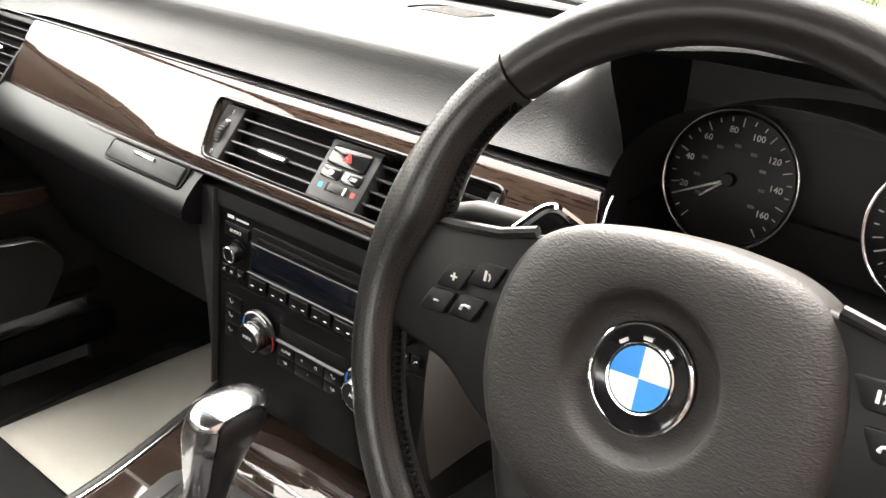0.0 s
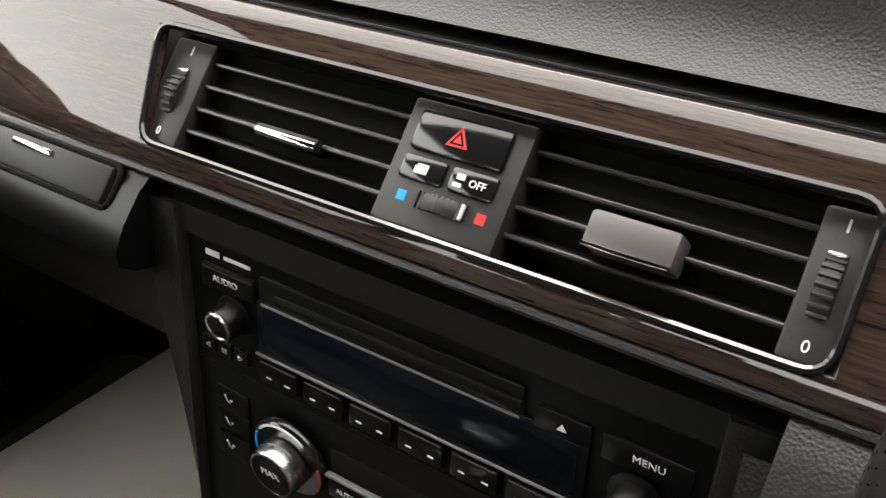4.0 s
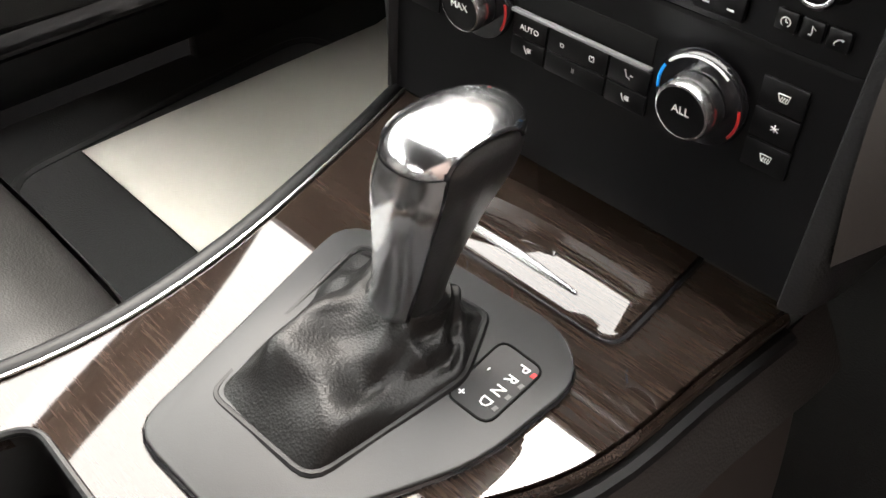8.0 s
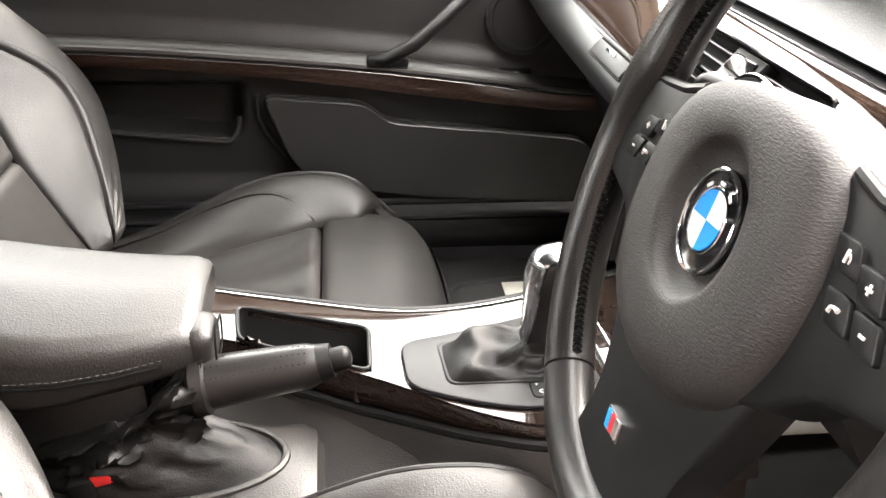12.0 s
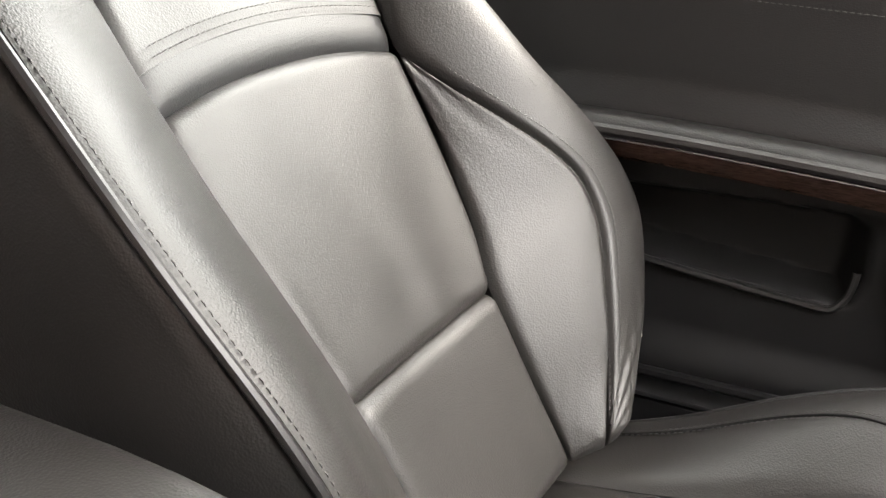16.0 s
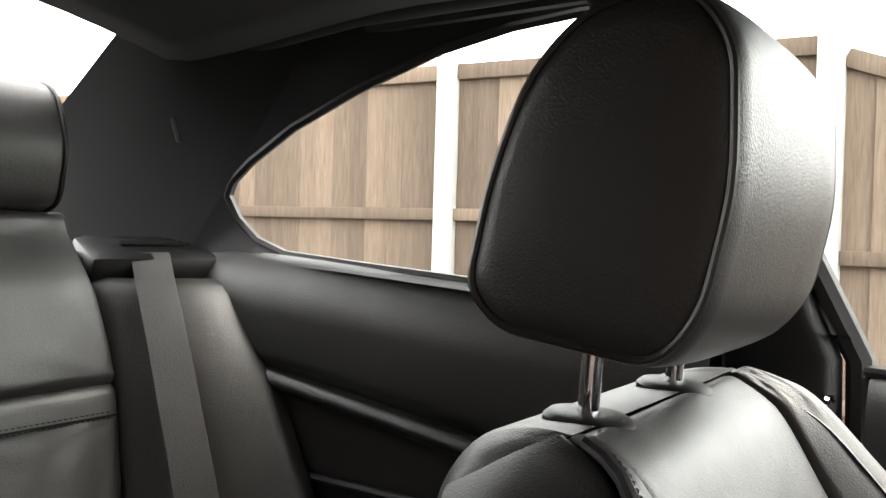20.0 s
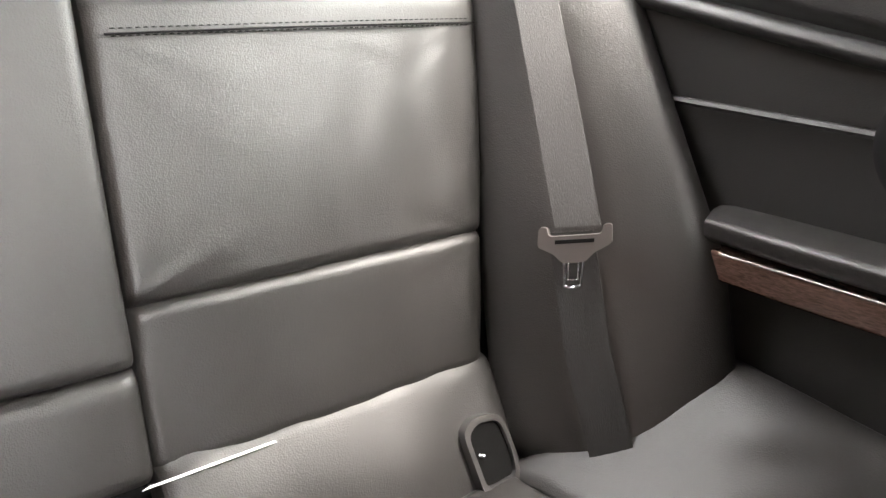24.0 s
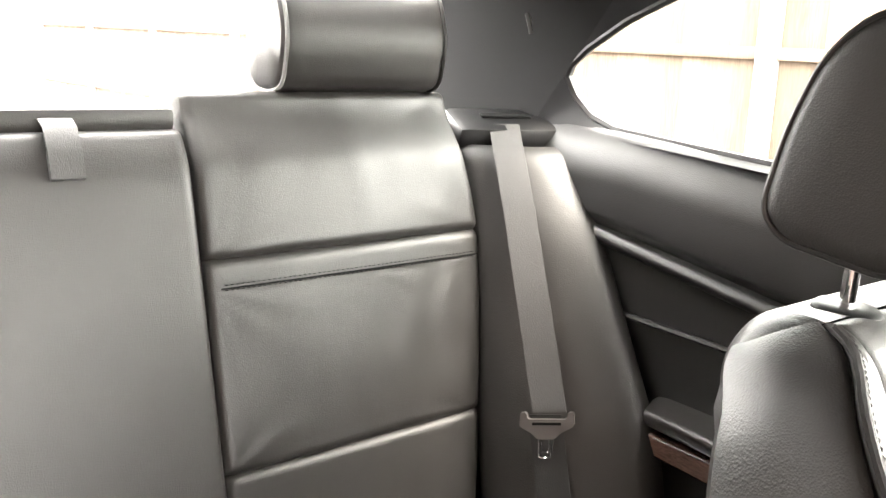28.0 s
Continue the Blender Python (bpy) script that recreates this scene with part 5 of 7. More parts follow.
part("gaiter", loft([boot(k / 48) for k in range(49)]), GAITERL, brake, "folded black leather gaiter")
part("gaiter_edge", tube([(0.066 + 0.056 * math.cos(a), -0.500 + 0.108 * math.sin(a), 0.474) for a in (2 * math.pi * j / 40 for j in range(40))], 0.004, 8, True), LEATHER, brake)
hang(brake)
part("brake_well", rbox((0.070, -0.51, 0.440), (0.125, 0.30, 0.068), 0.02), LEATHER, console)
hang(console)

# ---------- front seats ----------
def back_frame(v):
    """Spine of the backrest: its place and the way it faces."""
    z = lerp(0.40, 0.955, v)
    y = -0.744 - 0.588 * (z - 0.55) - 0.012 - 0.014 * smooth((v - 0.92) / 0.08)
    return Vector((0, y, z - 0.019 * max(0.0, (v - 0.88) / 0.12) ** 2)), Vector((0, 0.862, 0.507))


def B(q, v):
    """Backrest surface: q 0..1 middle, 1..2 bolster, 2..3 side; v from the cushion to the top."""
    p, n = back_frame(v)
    s, a = (1 if q >= 0 else -1), abs(q)
    if q > 0:
        hi = curve(v, (0, 0.098), (0.3, 0.112), (0.55, 0.138), (0.7, 0.146), (0.85, 0.139), (1, 0.132))
        wp = curve(v, (0, 0.205), (0.3, 0.238), (0.5, 0.256), (0.7, 0.255), (0.76, 0.249), (0.83, 0.230), (0.89, 0.206), (0.93, 0.180), (0.96, 0.154), (1, 0.140))
    else:
        hi = curve(v, (0, 0.095), (0.28, 0.108), (0.36, 0.126), (0.48, 0.138), (0.62, 0.143), (0.68, 0.148), (0.82, 0.155), (1, 0.157))
        wp = curve(v, (0, 0.118), (0.05, 0.160), (0.12, 0.214), (0.25, 0.272), (0.33, 0.276), (0.42, 0.254), (0.53, 0.220), (0.66, 0.204), (0.8, 0.197), (0.9, 0.193), (1, 0.166))
    P = curve(v, (0, 0.035), (0.25, 0.076), (0.5, 0.073), (0.8, 0.034), (1, 0.004))
    if a <= 1:
        x, h = a * hi, -0.004 * (1 - a * a)
    elif a <= 2:
        t = a - 1
        x, h = lerp(hi, wp, t ** 0.9), P * math.sin(t * math.pi / 2) ** 0.9
    else:
        t = a - 2
        wide = max(wp + 0.014, curve(v, (0, 0.185), (0.3, 0.262), (0.6, 0.262), (0.8, 0.248), (0.87, 0.233), (0.92, 0.216), (0.965, 0.192), (1, 0.160)))
        x, h = lerp(wp, wide, math.sin(t * math.pi / 2)), lerp(P - 0.003, -0.085 + 0.025 * smooth((v - 0.8) / 0.2), (1 - math.cos(t * math.pi / 2)) * 0.7 + 0.3 * t)
    return Vector((s * x, 0, 0)) + p + n * h


def sub(F, q0, q1, v0, v1):
    """A patch of a surface; the edges may be curves."""
    f = lambda e, t: e(t) if callable(e) else e
    def out(a, b):
        v = lerp(f(v0, a), f(v1, a), b)
        return F(lerp(f(q0, v), f(q1, v), a), v)
    return out


def C(q, v):
    """Cushion surface, v from the backrest to the front edge."""
    y = lerp(-0.735, -0.200, v)
    s, a = (1 if q >= 0 else -1), abs(q)
    hi, wp = curve(v, (0, 0.125), (0.4, 0.155), (0.6, 0.172), (0.7, 0.188), (1, 0.190)), curve(v, (0, 0.235), (0.4, 0.258), (0.85, 0.255), (1, 0.225))
    z = curve(v, (0, 0.366), (0.25, 0.374), (0.6, 0.406), (0.85, 0.416), (1, 0.388))
    P = curve(v, (0, -0.022), (0.06, -0.012), (0.22, 0.012), (0.39, 0.041), (0.55, 0.056), (0.67, 0.053), (0.78, 0.036), (0.87, -0.004), (1, -0.03))
    if a <= 1:
        x, h = a * hi, -0.006 * (1 - a * a)
    elif a <= 2:
        t = a - 1
        x, h = lerp(hi, wp, t ** 0.9), P * math.sin(t * math.pi / 2)
    else:
        t = a - 2
        x, h = wp + 0.016 * math.sin(math.pi * t * 0.7), lerp(P, -0.16, t)
    return Vector((s * x, y, z + h))


def recline_back(seat, upper, recline, tall):
    m = Matrix.Translation((0, -0.70, 0.42)) @ Matrix.Rotation(radians(-recline), 4, "X") @ Matrix.Diagonal((1, 1, tall, 1)) @ Matrix.Translation((0, 0.70, -0.42))
    for ob in upper:
        ob.data.transform(m)
    return seat


def front_seat(recline=0.0, tall=1.0, head_rest=True):
    before = set(bpy.data.objects)
    seat = thing("sports_car_chair", (0, 0, 0), "black leather sports front seat with headrest", "car seat", "front seats")
    ahead, up = (0, 0.86, 0.5), (0, 0, 1)
    T = lambda v: curve(v, (0.02, 0.50), (0.2, 0.56), (0.3, 0.62), (0.376, 0.58), (0.47, 0.38), (0.55, 0.16), (0.61, 0.0))
    arc = lambda c, k: (lambda a: c + k * (1 - (2 * a - 1) ** 2))
    part("upper_panel", pad(sub(B, -1, 1, arc(0.662, 0.028), 1.0), ahead, 0.004, 0.008, 0.03, 36, 30, 0.0010, 1, (1, 1, 0, 1)), LEATHER, seat, "smooth leather upper panel")
    part("insert_band", pad(sub(B, -1, 1, arc(0.616, 0.026), arc(0.662, 0.028)), ahead, 0.003, 0.012, 0.03, 26, 8, 0, 2, (1, 1, 1, 0)), GRAIN, seat, "darker leather band")
    part("middle_panel", pad(sub(B, -1, 1, 0.275, arc(0.616, 0.026)), ahead, 0.004, 0.007, 0.03, 34, 34, 0.0012, 3), LEATHER, seat, "leather middle panel")
    part("lumbar_panel", pad(sub(B, -1, 1, 0.02, 0.275), ahead, 0.005, 0.007, 0.03, 30, 20, 0.0014, 4), LEATHER, seat, "leather lumbar panel")
    for s in (-1, 1):
        if s < 0:
            part("bolster_upper", pad(sub(B, lambda v: s * (1 + T(v)), s * 2, 0.02, 1.0), ahead, 0.004, 0.006, 0.03, 34, 110, 0.0015, 5 + s, (1, 0, 1, 1)), LEATHER, seat, "creased leather side bolster")
            part("bolster_lower", pad(sub(B, s * 1, lambda v: s * (1 + T(v)), 0.02, 0.605), ahead, 0.004, 0.006, 0.03, 20, 50, 0.0012, 8 + s, (1, 1, 1, 1)), LEATHER, seat)
        else:
            part("bolster", pad(sub(B, 1, 2, 0.02, 1.0), ahead, 0.004, 0.006, 0.03, 34, 110, 0.0022, 6, (1, 0, 1, 1)), LEATHER, seat, "creased leather side bolster")
        part("side_panel", pad(sub(B, s * 2, s * 3, 0.02, 1.0), (s, 0, 0), 0.004, 0.010, 0.02, 14, 40, 0.0008, 9, (1, 0, 1, 0)), LEATHER, seat, "leather side panel")
        edge = [B(s * 2, lerp(0.04, 0.985, i / 50)) + Vector((s * 0.004, 0.003, 0.002)) for i in range(51)]
        if s > 0:
            part("piping", tube(edge, 0.0036, 8), SMOOTHL, seat, "leather piping")
            part("stitching", stitches([B(s * 1.965, lerp(0.05, 0.98, i / 60)) + Vector((0, 0.0045, 0.003)) for i in range(61)], ahead), DARKSTITCH, seat)
        for off in (-0.05, 0.07) if s < 0 else ():
            part("stitching", stitches([(lambda v: B(s * (1 + T(v) + off), v) + Vector((0, 0.0050, 0.0030)))(lerp(0.05, 0.57, i / 50)) for i in range(51)], ahead), DARKSTITCH, seat)
    for off in (0.008, 0.019):
        part("stitching", stitches([(lambda a: B(2 * a - 1, 0.662 + 0.028 * (1 - (2 * a - 1) ** 2) + off) + Vector((0, 0.0066, 0.0039)))(lerp(0.05, 0.95, i / 40)) for i in range(41)], ahead), DARKSTITCH, seat)
    def rear_edge(a, b):
        p, q, k = B(-3, b), B(3, b), math.sin(math.pi * a) ** 0.6
        return Vector((lerp(p.x, q.x, a), lerp(p.y, q.y, a) - 0.060 * k, q.z - 0.020 * k - 0.030 * b ** 5))
    def shoulder(a, b):
        p, q = B(6 * a - 3, 1.0), rear_edge(a, 1.0)
        return Vector((lerp(p.x, q.x, b), lerp(p.y, q.y, math.sin(b * math.pi / 2)), lerp(p.z, q.z, 1 - math.cos(b * math.pi / 2)) + 0.004 * math.sin(math.pi * b)))
    part("back_shell", grid(rear_edge, 28, 30), LEATHER, seat, "leather-covered back of the backrest")
    part("top_cap", grid(shoulder, 72, 16), LEATHER, seat, "leather shoulder of the backrest")
    upper = set(bpy.data.objects) - before - {seat}
    # cushion
    part("cushion_insert", pad(sub(C, -1, 1, 0.0, 0.272), up, 0.006, 0.013, 0.03, 28, 16, 0.0014, 11), LEATHER, seat, "leather cushion insert")
    part("cushion_insert", pad(sub(C, -1, 1, 0.272, 0.685), up, 0.007, 0.011, 0.03, 44, 40, 0.0042, 12), LEATHER, seat, "creased leather cushion insert")
    def thigh(a, b):
        x, v = lerp(-0.236, 0.236, a), lerp(0.69, 1.0 - 0.10 * abs(2 * a - 1) ** 4, b)
        p, crest = C(0, v), C(2, v)
        return Vector((x, p.y, p.z + 0.004 + 0.12 * max(0.0, crest.z - p.z - 0.006) * smooth((abs(x) - 0.165) / 0.07) - 0.018 * abs(2 * a - 1) ** 9))
    part("thigh_support", pad(thigh, up, 0.008, 0.010, 0.04, 40, 24, 0.0012, 13), LEATHER, seat, "leather thigh support")
    part("thigh_front", grid(lambda a, b: thigh(a, 1.0) + Vector((0, 0.022 * math.sin(math.pi * min(1, b * 1.3)) - 0.03 * b, 0.004 - 0.13 * b)), 20, 10), LEATHER, seat)
    for s in (-1, 1):
        part("cushion_bolster", pad(sub(C, s * 1, s * 2, 0.0, lambda a: lerp(0.80, 0.87, a)), up, 0.005, 0.010, 0.03, 16, 30, 0.0016, 14 + s, (1, 0, 1, 1)), LEATHER, seat, "leather cushion bolster")
        part("cushion_side", pad(sub(C, s * 2, s * 3, 0.0, 0.93), (s, 0, 0), 0.004, 0.016, 0.02, 8, 26, 0, 9, (1, 0, 1, 1)), LEATHER, seat)
        part("piping", tube([C(s * 2, lerp(0.0, 0.90, i / 40)) + Vector((s * 0.003, 0, 0.003)) for i in range(41)], 0.003, 8), SMOOTHL, seat)
        bend = lambda v: curve(v, (0.06, 1.76), (0.25, 1.70), (0.45, 1.66), (0.53, 1.58), (0.60, 1.40), (0.65, 1.15), (0.675, 1.0))
        for off in (-0.035, 0.035):
            part("stitching", stitches([(lambda v: C(s * max(1.0, bend(v) + off), v) + Vector((0, 0, 0.0072)))(lerp(0.06, 0.67, i / 50)) for i in range(51)], up), DARKSTITCH, seat)
        seam_line([(lambda v: C(s * bend(v), v) + Vector((0, 0, 0.0064)))(lerp(0.06, 0.67, i / 50)) for i in range(51)], seat)
    part("seat_base", rbox((0, -0.46, 0.318), (0.44, 0.48, 0.05), 0.02), PLASTIC, seat)
    for s in (-1, 1):
        part("seat_rail", rbox((s * 0.18, -0.46, 0.280), (0.045, 0.56, 0.028), 0.004), STEEL, seat)
    # head rest
    hc = Vector((0, -1.0, 1.07))
    def hr(k, s=1.0):
        x = lerp(-0.132, 0.132, k)
        e = 1.03 - abs(2 * k - 1) ** 4 * 0.06
        pts = rounded([(x, -0.930, 1.060), (x, -0.932, 1.128), (x, -0.952, 1.156), (x, -1.004, 1.154), (x, -1.040, 1.120), (x, -1.062, 1.065), (x, -1.075, 1.003), (x, -1.055, 0.982), (x, -0.966, 0.969), (x, -0.944, 0.996)], 0.022, 4)
        return [Vector((p.x, hc.y + (p.y - hc.y) * e * s, hc.z + (p.z - hc.z) * e * s)) for p in pts]
    if not head_rest:
        return recline_back(seat, upper, recline, tall)
    head = part("headrest", loft([hr(0, 0.3), hr(0, 0.80), hr(0.008, 0.94), hr(0.03), *[hr(k / 12) for k in range(1, 12)], hr(0.97), hr(0.992, 0.94), hr(1, 0.80), hr(1, 0.3)]), LEATHER, seat, "rounded leather headrest")
    for s in (0.012, 0.988):
        part("piping", tube(hr(s, 0.975), 0.0024, 8, True), SMOOTHL, head)
    for x in (-0.074, 0.076):
        part("headrest_post", tube([(x, -1.023, 0.92), (x, -1.022, 0.96), (x, -1.018, 1.01)], 0.0062, 14), CHROME, seat, "chrome headrest post")
        part("post_guide", lathe([(0.026, -0.014), (0.026, 0.001), (0.023, 0.004), (0.010, 0.005), (0.0005, 0.005)], (x, -1.022, 0.933), (0, 0.1, 1), 28), PLASTIC, seat)
    return seat


seat = front_seat()
seat.location = (-0.37, 0, 0)
other = front_seat(-20, 0.80, False)
other.location = (0.385, 0.125, 0.03)
tag = part("seam_tag", loft([rounded([(-0.428 + 0.014 * k + dx, -0.6930 + 0.016 * k, 0.4035 + 0.006 * math.sin(2.6 * k) + dz) for dx, dz in ((-0.006, 0), (0.006, 0.003), (0.006, 0.0042), (-0.006, 0.0012))], 0.0004, 2) for k in (-0.5, -0.2, 0.1, 0.4, 0.7)]), PAPER, seat, "small cream tag in the seat seam")
tag.location.x += 0.37
bt = B(-2, 0.105)
part("side_tag", prism([bt + Vector(p) for p in ((0.002, 0, -0.004), (-0.008, 0.002, 0.001), (-0.007, 0.002, 0.007), (0.001, 0, 0.003))], (0, -0.001, 0)), PAPER, seat, "small white tag")
tagged(seat, "black leather sports passenger seat with headrest and creased bolsters", "car seat")
tagged(other, "black leather sports driver's seat slid back behind the wheel", "car seat")

# ---------- rear seat ----------
rear = thing("rear_bench", (-0.3, -1.5, 0.3), "black leather rear bench with moulded outer places", "rear seat")


def R(x, z, h=0.0):
    n = Vector((0, 0.973, 0.23))
    y = -1.635 - (z - 0.595) * 0.238 - 0.02 * smooth((z - 0.95) / 0.08)
    return Vector((x, y, z)) + n * h


RA = (0, 0.97, 0.23)


def rear_half(s):
    """One outer place; s -1 is the passenger's side."""
    xi = lambda z: s * ((0.100 if s < 0 else 0.190) + 0.004 * smooth((z - 0.5) / 0.4))
    xo = lambda z: s * curve(z, (0.45, 0.470), (0.6, 0.500), (0.85, 0.534), (1.03, 0.512))
    patch = lambda z0, z1: (lambda a, b: (lambda z: R(lerp(xi(z), xo(z), a), z, 0.006 * math.sin(math.pi * a)))(lerp(z0, z1, b)))
    part("back_upper", pad(patch(0.854, 1.046), RA, 0.005, 0.007, 0.03, 40, 30, 0.0022, 20), LEATHER, rear, "soft leather upper pad")
    part("back_strip", pad(patch(0.818, 0.854), RA, 0.004, 0.008, 0.03, 36, 10, 0.0012, 21, (1, 1, 0, 1)), LEATHER, rear)
    part("back_middle", pad(patch(0.605, 0.818), RA, 0.004, 0.007, 0.03, 44, 34, 0.0026, 22, (1, 1, 1, 0)), LEATHER, rear, "creased leather middle pad")
    part("back_lower", pad(patch(0.466, 0.605), RA, 0.004, 0.007, 0.03, 44, 26, 0.0026, 23), LEATHER, rear, "leather lower pad")
    for z in (0.8175, 0.8235):
        part("stitching", stitches([R(lerp(xi(z), xo(z), lerp(0.04, 0.96, i / 40)), z, 0.0098 + 0.006 * math.sin(math.pi * lerp(0.04, 0.96, i / 40))) for i in range(41)], RA, 0.005, 0.002, 0.0007), DEEP, rear)
    seam_line([R(lerp(xi(0.8195), xo(0.8195), lerp(0.03, 0.97, i / 40)), 0.8195, 0.0098 + 0.006 * math.sin(math.pi * lerp(0.03, 0.97, i / 40)) - 0.0005) for i in range(41)], rear, 0.0010)
    low = lambda a, b: Vector((lerp(s * (0.100 if s < 0 else 0.190), s * 0.485, a), lerp(-1.536, -1.606, b) + 0.006 * math.sin(math.pi * b), lerp(0.345, 0.478, b)))
    part("lower_panel", pad(low, (0, 0.9, 0.4), 0.004, 0.009, 0.03, 36, 22, 0.0030, 24), LEATHER, rear, "leather panel with buckle openings")

    def D(a, b):
        z = lerp(0.372, 0.972, b)
        x0, y0 = s * curve(z, (0.37, 0.472), (0.6, 0.500), (0.85, 0.533), (0.99, 0.541)), line(z, (0.37, -1.575), (0.6, -1.645), (0.85, -1.715), (0.99, -1.770))
        x1, y1 = s * line(z, (0.37, 0.625), (0.6, 0.640), (0.85, 0.675), (0.99, 0.700)), line(z, (0.37, -1.355), (0.6, -1.420), (0.85, -1.575), (0.99, -1.690))
        bulge = 0.018 * math.sin(math.pi * a) ** 0.8
        return Vector((lerp(x0, x1, a) - s * bulge * 0.8, lerp(y0, y1, a) + bulge * 0.6, z))
    part("side_bolster", pad(D, (-s, 0.6, 0.1), 0.008, 0.02, 0.03, 20, 30, 0.0008, 25), LEATHER, rear, "leather side bolster")
    # bench
    xb = lambda b: curve(b, (0.0, 0.466), (0.08, 0.462), (0.50, 0.494), (0.82, 0.572), (1.0, 0.595))
    bench = lambda a, b: Vector((lerp(s * (0.105 if s < 0 else 0.192), s * (xb(b) + 0.001), a), lerp(-1.545, -1.13, b), 0.340 + 0.024 * smooth((0.42 - b) / 0.42) + 0.022 * smooth(b * 1.5) - 0.03 * smooth((b - 0.85) / 0.15) - 0.006 * math.sin(math.pi * a)))
    part("bench_back", pad(lambda a, b: bench(a, b * 0.52), (0, 0, 1), 0.005, 0.008, 0.04, 36, 26, 0.0024, 26), LEATHER, rear, "leather bench cushion")
    part("bench_front", pad(lambda a, b: bench(a, 0.52 + b * 0.48), (0, 0, 1), 0.005, 0.008, 0.04, 30, 22, 0.0014, 27), LEATHER, rear)
    side = lambda a, b: Vector((lerp(s * (xb(b) - 0.001), s * 0.655, a), lerp(-1.560 + 0.15 * a, -1.13, b), lerp(0.368 - 0.002 * b, 0.492 - 0.045 * b, smooth(a))))
    part("bench_side", pad(side, (-s * 0.3, 0, 1), 0.006, 0.009, 0.04, 30, 34, 0.0030, 28), LEATHER, rear, "raised leather bench side")
    # head rest
    def hr(k, e=1.0):
        x = s * lerp(0.228, 0.492, k)
        pts = rounded([(x, -1.742, 1.052), (x, -1.728, 1.12), (x, -1.752, 1.186), (x, -1.80, 1.198), (x, -1.838, 1.15), (x, -1.82, 1.05), (x, -1.78, 1.042)], 0.028, 4)
        c = Vector((x, -1.785, 1.12))
        return [c + (p - c) * e for p in pts]
    head = part("rear_headrest", loft([hr(0, 0.3), hr(0, 0.86), hr(0.02, 0.96), hr(0.05), *[hr(k / 8) for k in range(1, 8)], hr(0.95), hr(0.98, 0.96), hr(1, 0.86), hr(1, 0.3)]), LEATHER, rear, "low leather rear headrest")
    # piping is paler at the inner end than at the outer
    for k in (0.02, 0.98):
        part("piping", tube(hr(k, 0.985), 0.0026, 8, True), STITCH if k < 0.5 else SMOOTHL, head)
    for x in (0.31, 0.41):
        part("headrest_post", tube([(s * x, -1.79, 1.0), (s * x, -1.785, 1.06)], 0.006, 12), CHROME, rear)
    # isofix opening and buckle
    c = Vector((s * 0.436, -1.562, 0.393))
    fr = [c + Vector((s * dx, -0.505 * dz, dz)) for dx, dz in ((-0.030, 0.027), (-0.010, 0.037), (0.026, 0.032), (0.033, -0.006), (0.029, -0.035), (-0.024, -0.036))]
    oo = rounded(fr, 0.012, 4)
    cc = sum(oo, Vector()) / len(oo)
    ii = [p.lerp(cc, 0.19) for p in oo]
    iso = part("anchor_frame", ring_plate([p + Vector((0, 0.019, 0.003)) for p in oo], [p + Vector((0, 0.019, 0.003)) for p in ii], (0, -0.02, -0.005)), FRAMEGREY, rear, "grey anchor frame with open pocket")
    part("anchor_pocket", prism([p + Vector((0, 0.0145, 0.0015)) for p in ii], (0, -0.006, 0)), DEEP, iso)
    part("anchor_bar", tube([c + Vector((-s * 0.016, 0.015, 0.004)), c + Vector((-s * 0.011, 0.0185, 0.003))], 0.0024, 8), SATINCHROME, iso)
    part("anchor_ledge", rbox(c + Vector((s * 0.002, 0.0165, -0.018)), (0.034, 0.010, 0.014), 0.004, Matrix.Rotation(-0.5, 4, "X")), TABGREY, iso)


part("backing", grid(lambda a, b: R(lerp(-0.70, 0.70, a), lerp(0.33, 1.0, b), -0.035), 6, 6), DEEP, rear)
rear_half(-1)
rear_half(1)
mid = lambda z0, z1: (lambda a, b: R(lerp(-0.098, 0.188, a), lerp(z0, z1, b), 0.004))
part("centre_back", pad(mid(0.558, 1.004), RA, 0.004, 0.006, 0.03, 26, 44, 0.0009, 30), LEATHER, rear, "plain leather centre panel")
part("centre_back_lower", pad(mid(0.462, 0.556), RA, 0.005, 0.008, 0.03, 24, 16, 0.0014, 31), LEATHER, rear)
part("centre_roll", pad(lambda a, b: Vector((lerp(-0.098, 0.188, a), lerp(-1.50, -1.597, b), lerp(0.372, 0.455, b) + 0.016 * math.sin(math.pi * b))), (0, 0.7, 0.7), 0.010, 0.022, 0.03, 20, 16, 0.0008, 32), GRAIN, rear, "grained leather centre roll")
part("shoulder_rail", rbox((0.045, -1.772, 1.014), (0.28, 0.05, 0.030), 0.010), LEATHER, rear)
part("pull_strap", loft([[Vector((x, y, z)) for x in (0.028, 0.064)] + [Vector((x, y - 0.002, z - 0.001)) for x in (0.064, 0.028)] for y, z in ((-1.775, 1.012), (-1.742, 1.018), (-1.726, 1.010), (-1.712, 0.985), (-1.704, 0.958), (-1.707, 0.956), (-1.716, 0.985))]), WEBBING, rear, "short fabric pull strap")
part("bench_base", rbox((0, -1.375, 0.295), (1.26, 0.49, 0.07), 0.02), PLASTIC, rear)
hang(rear)

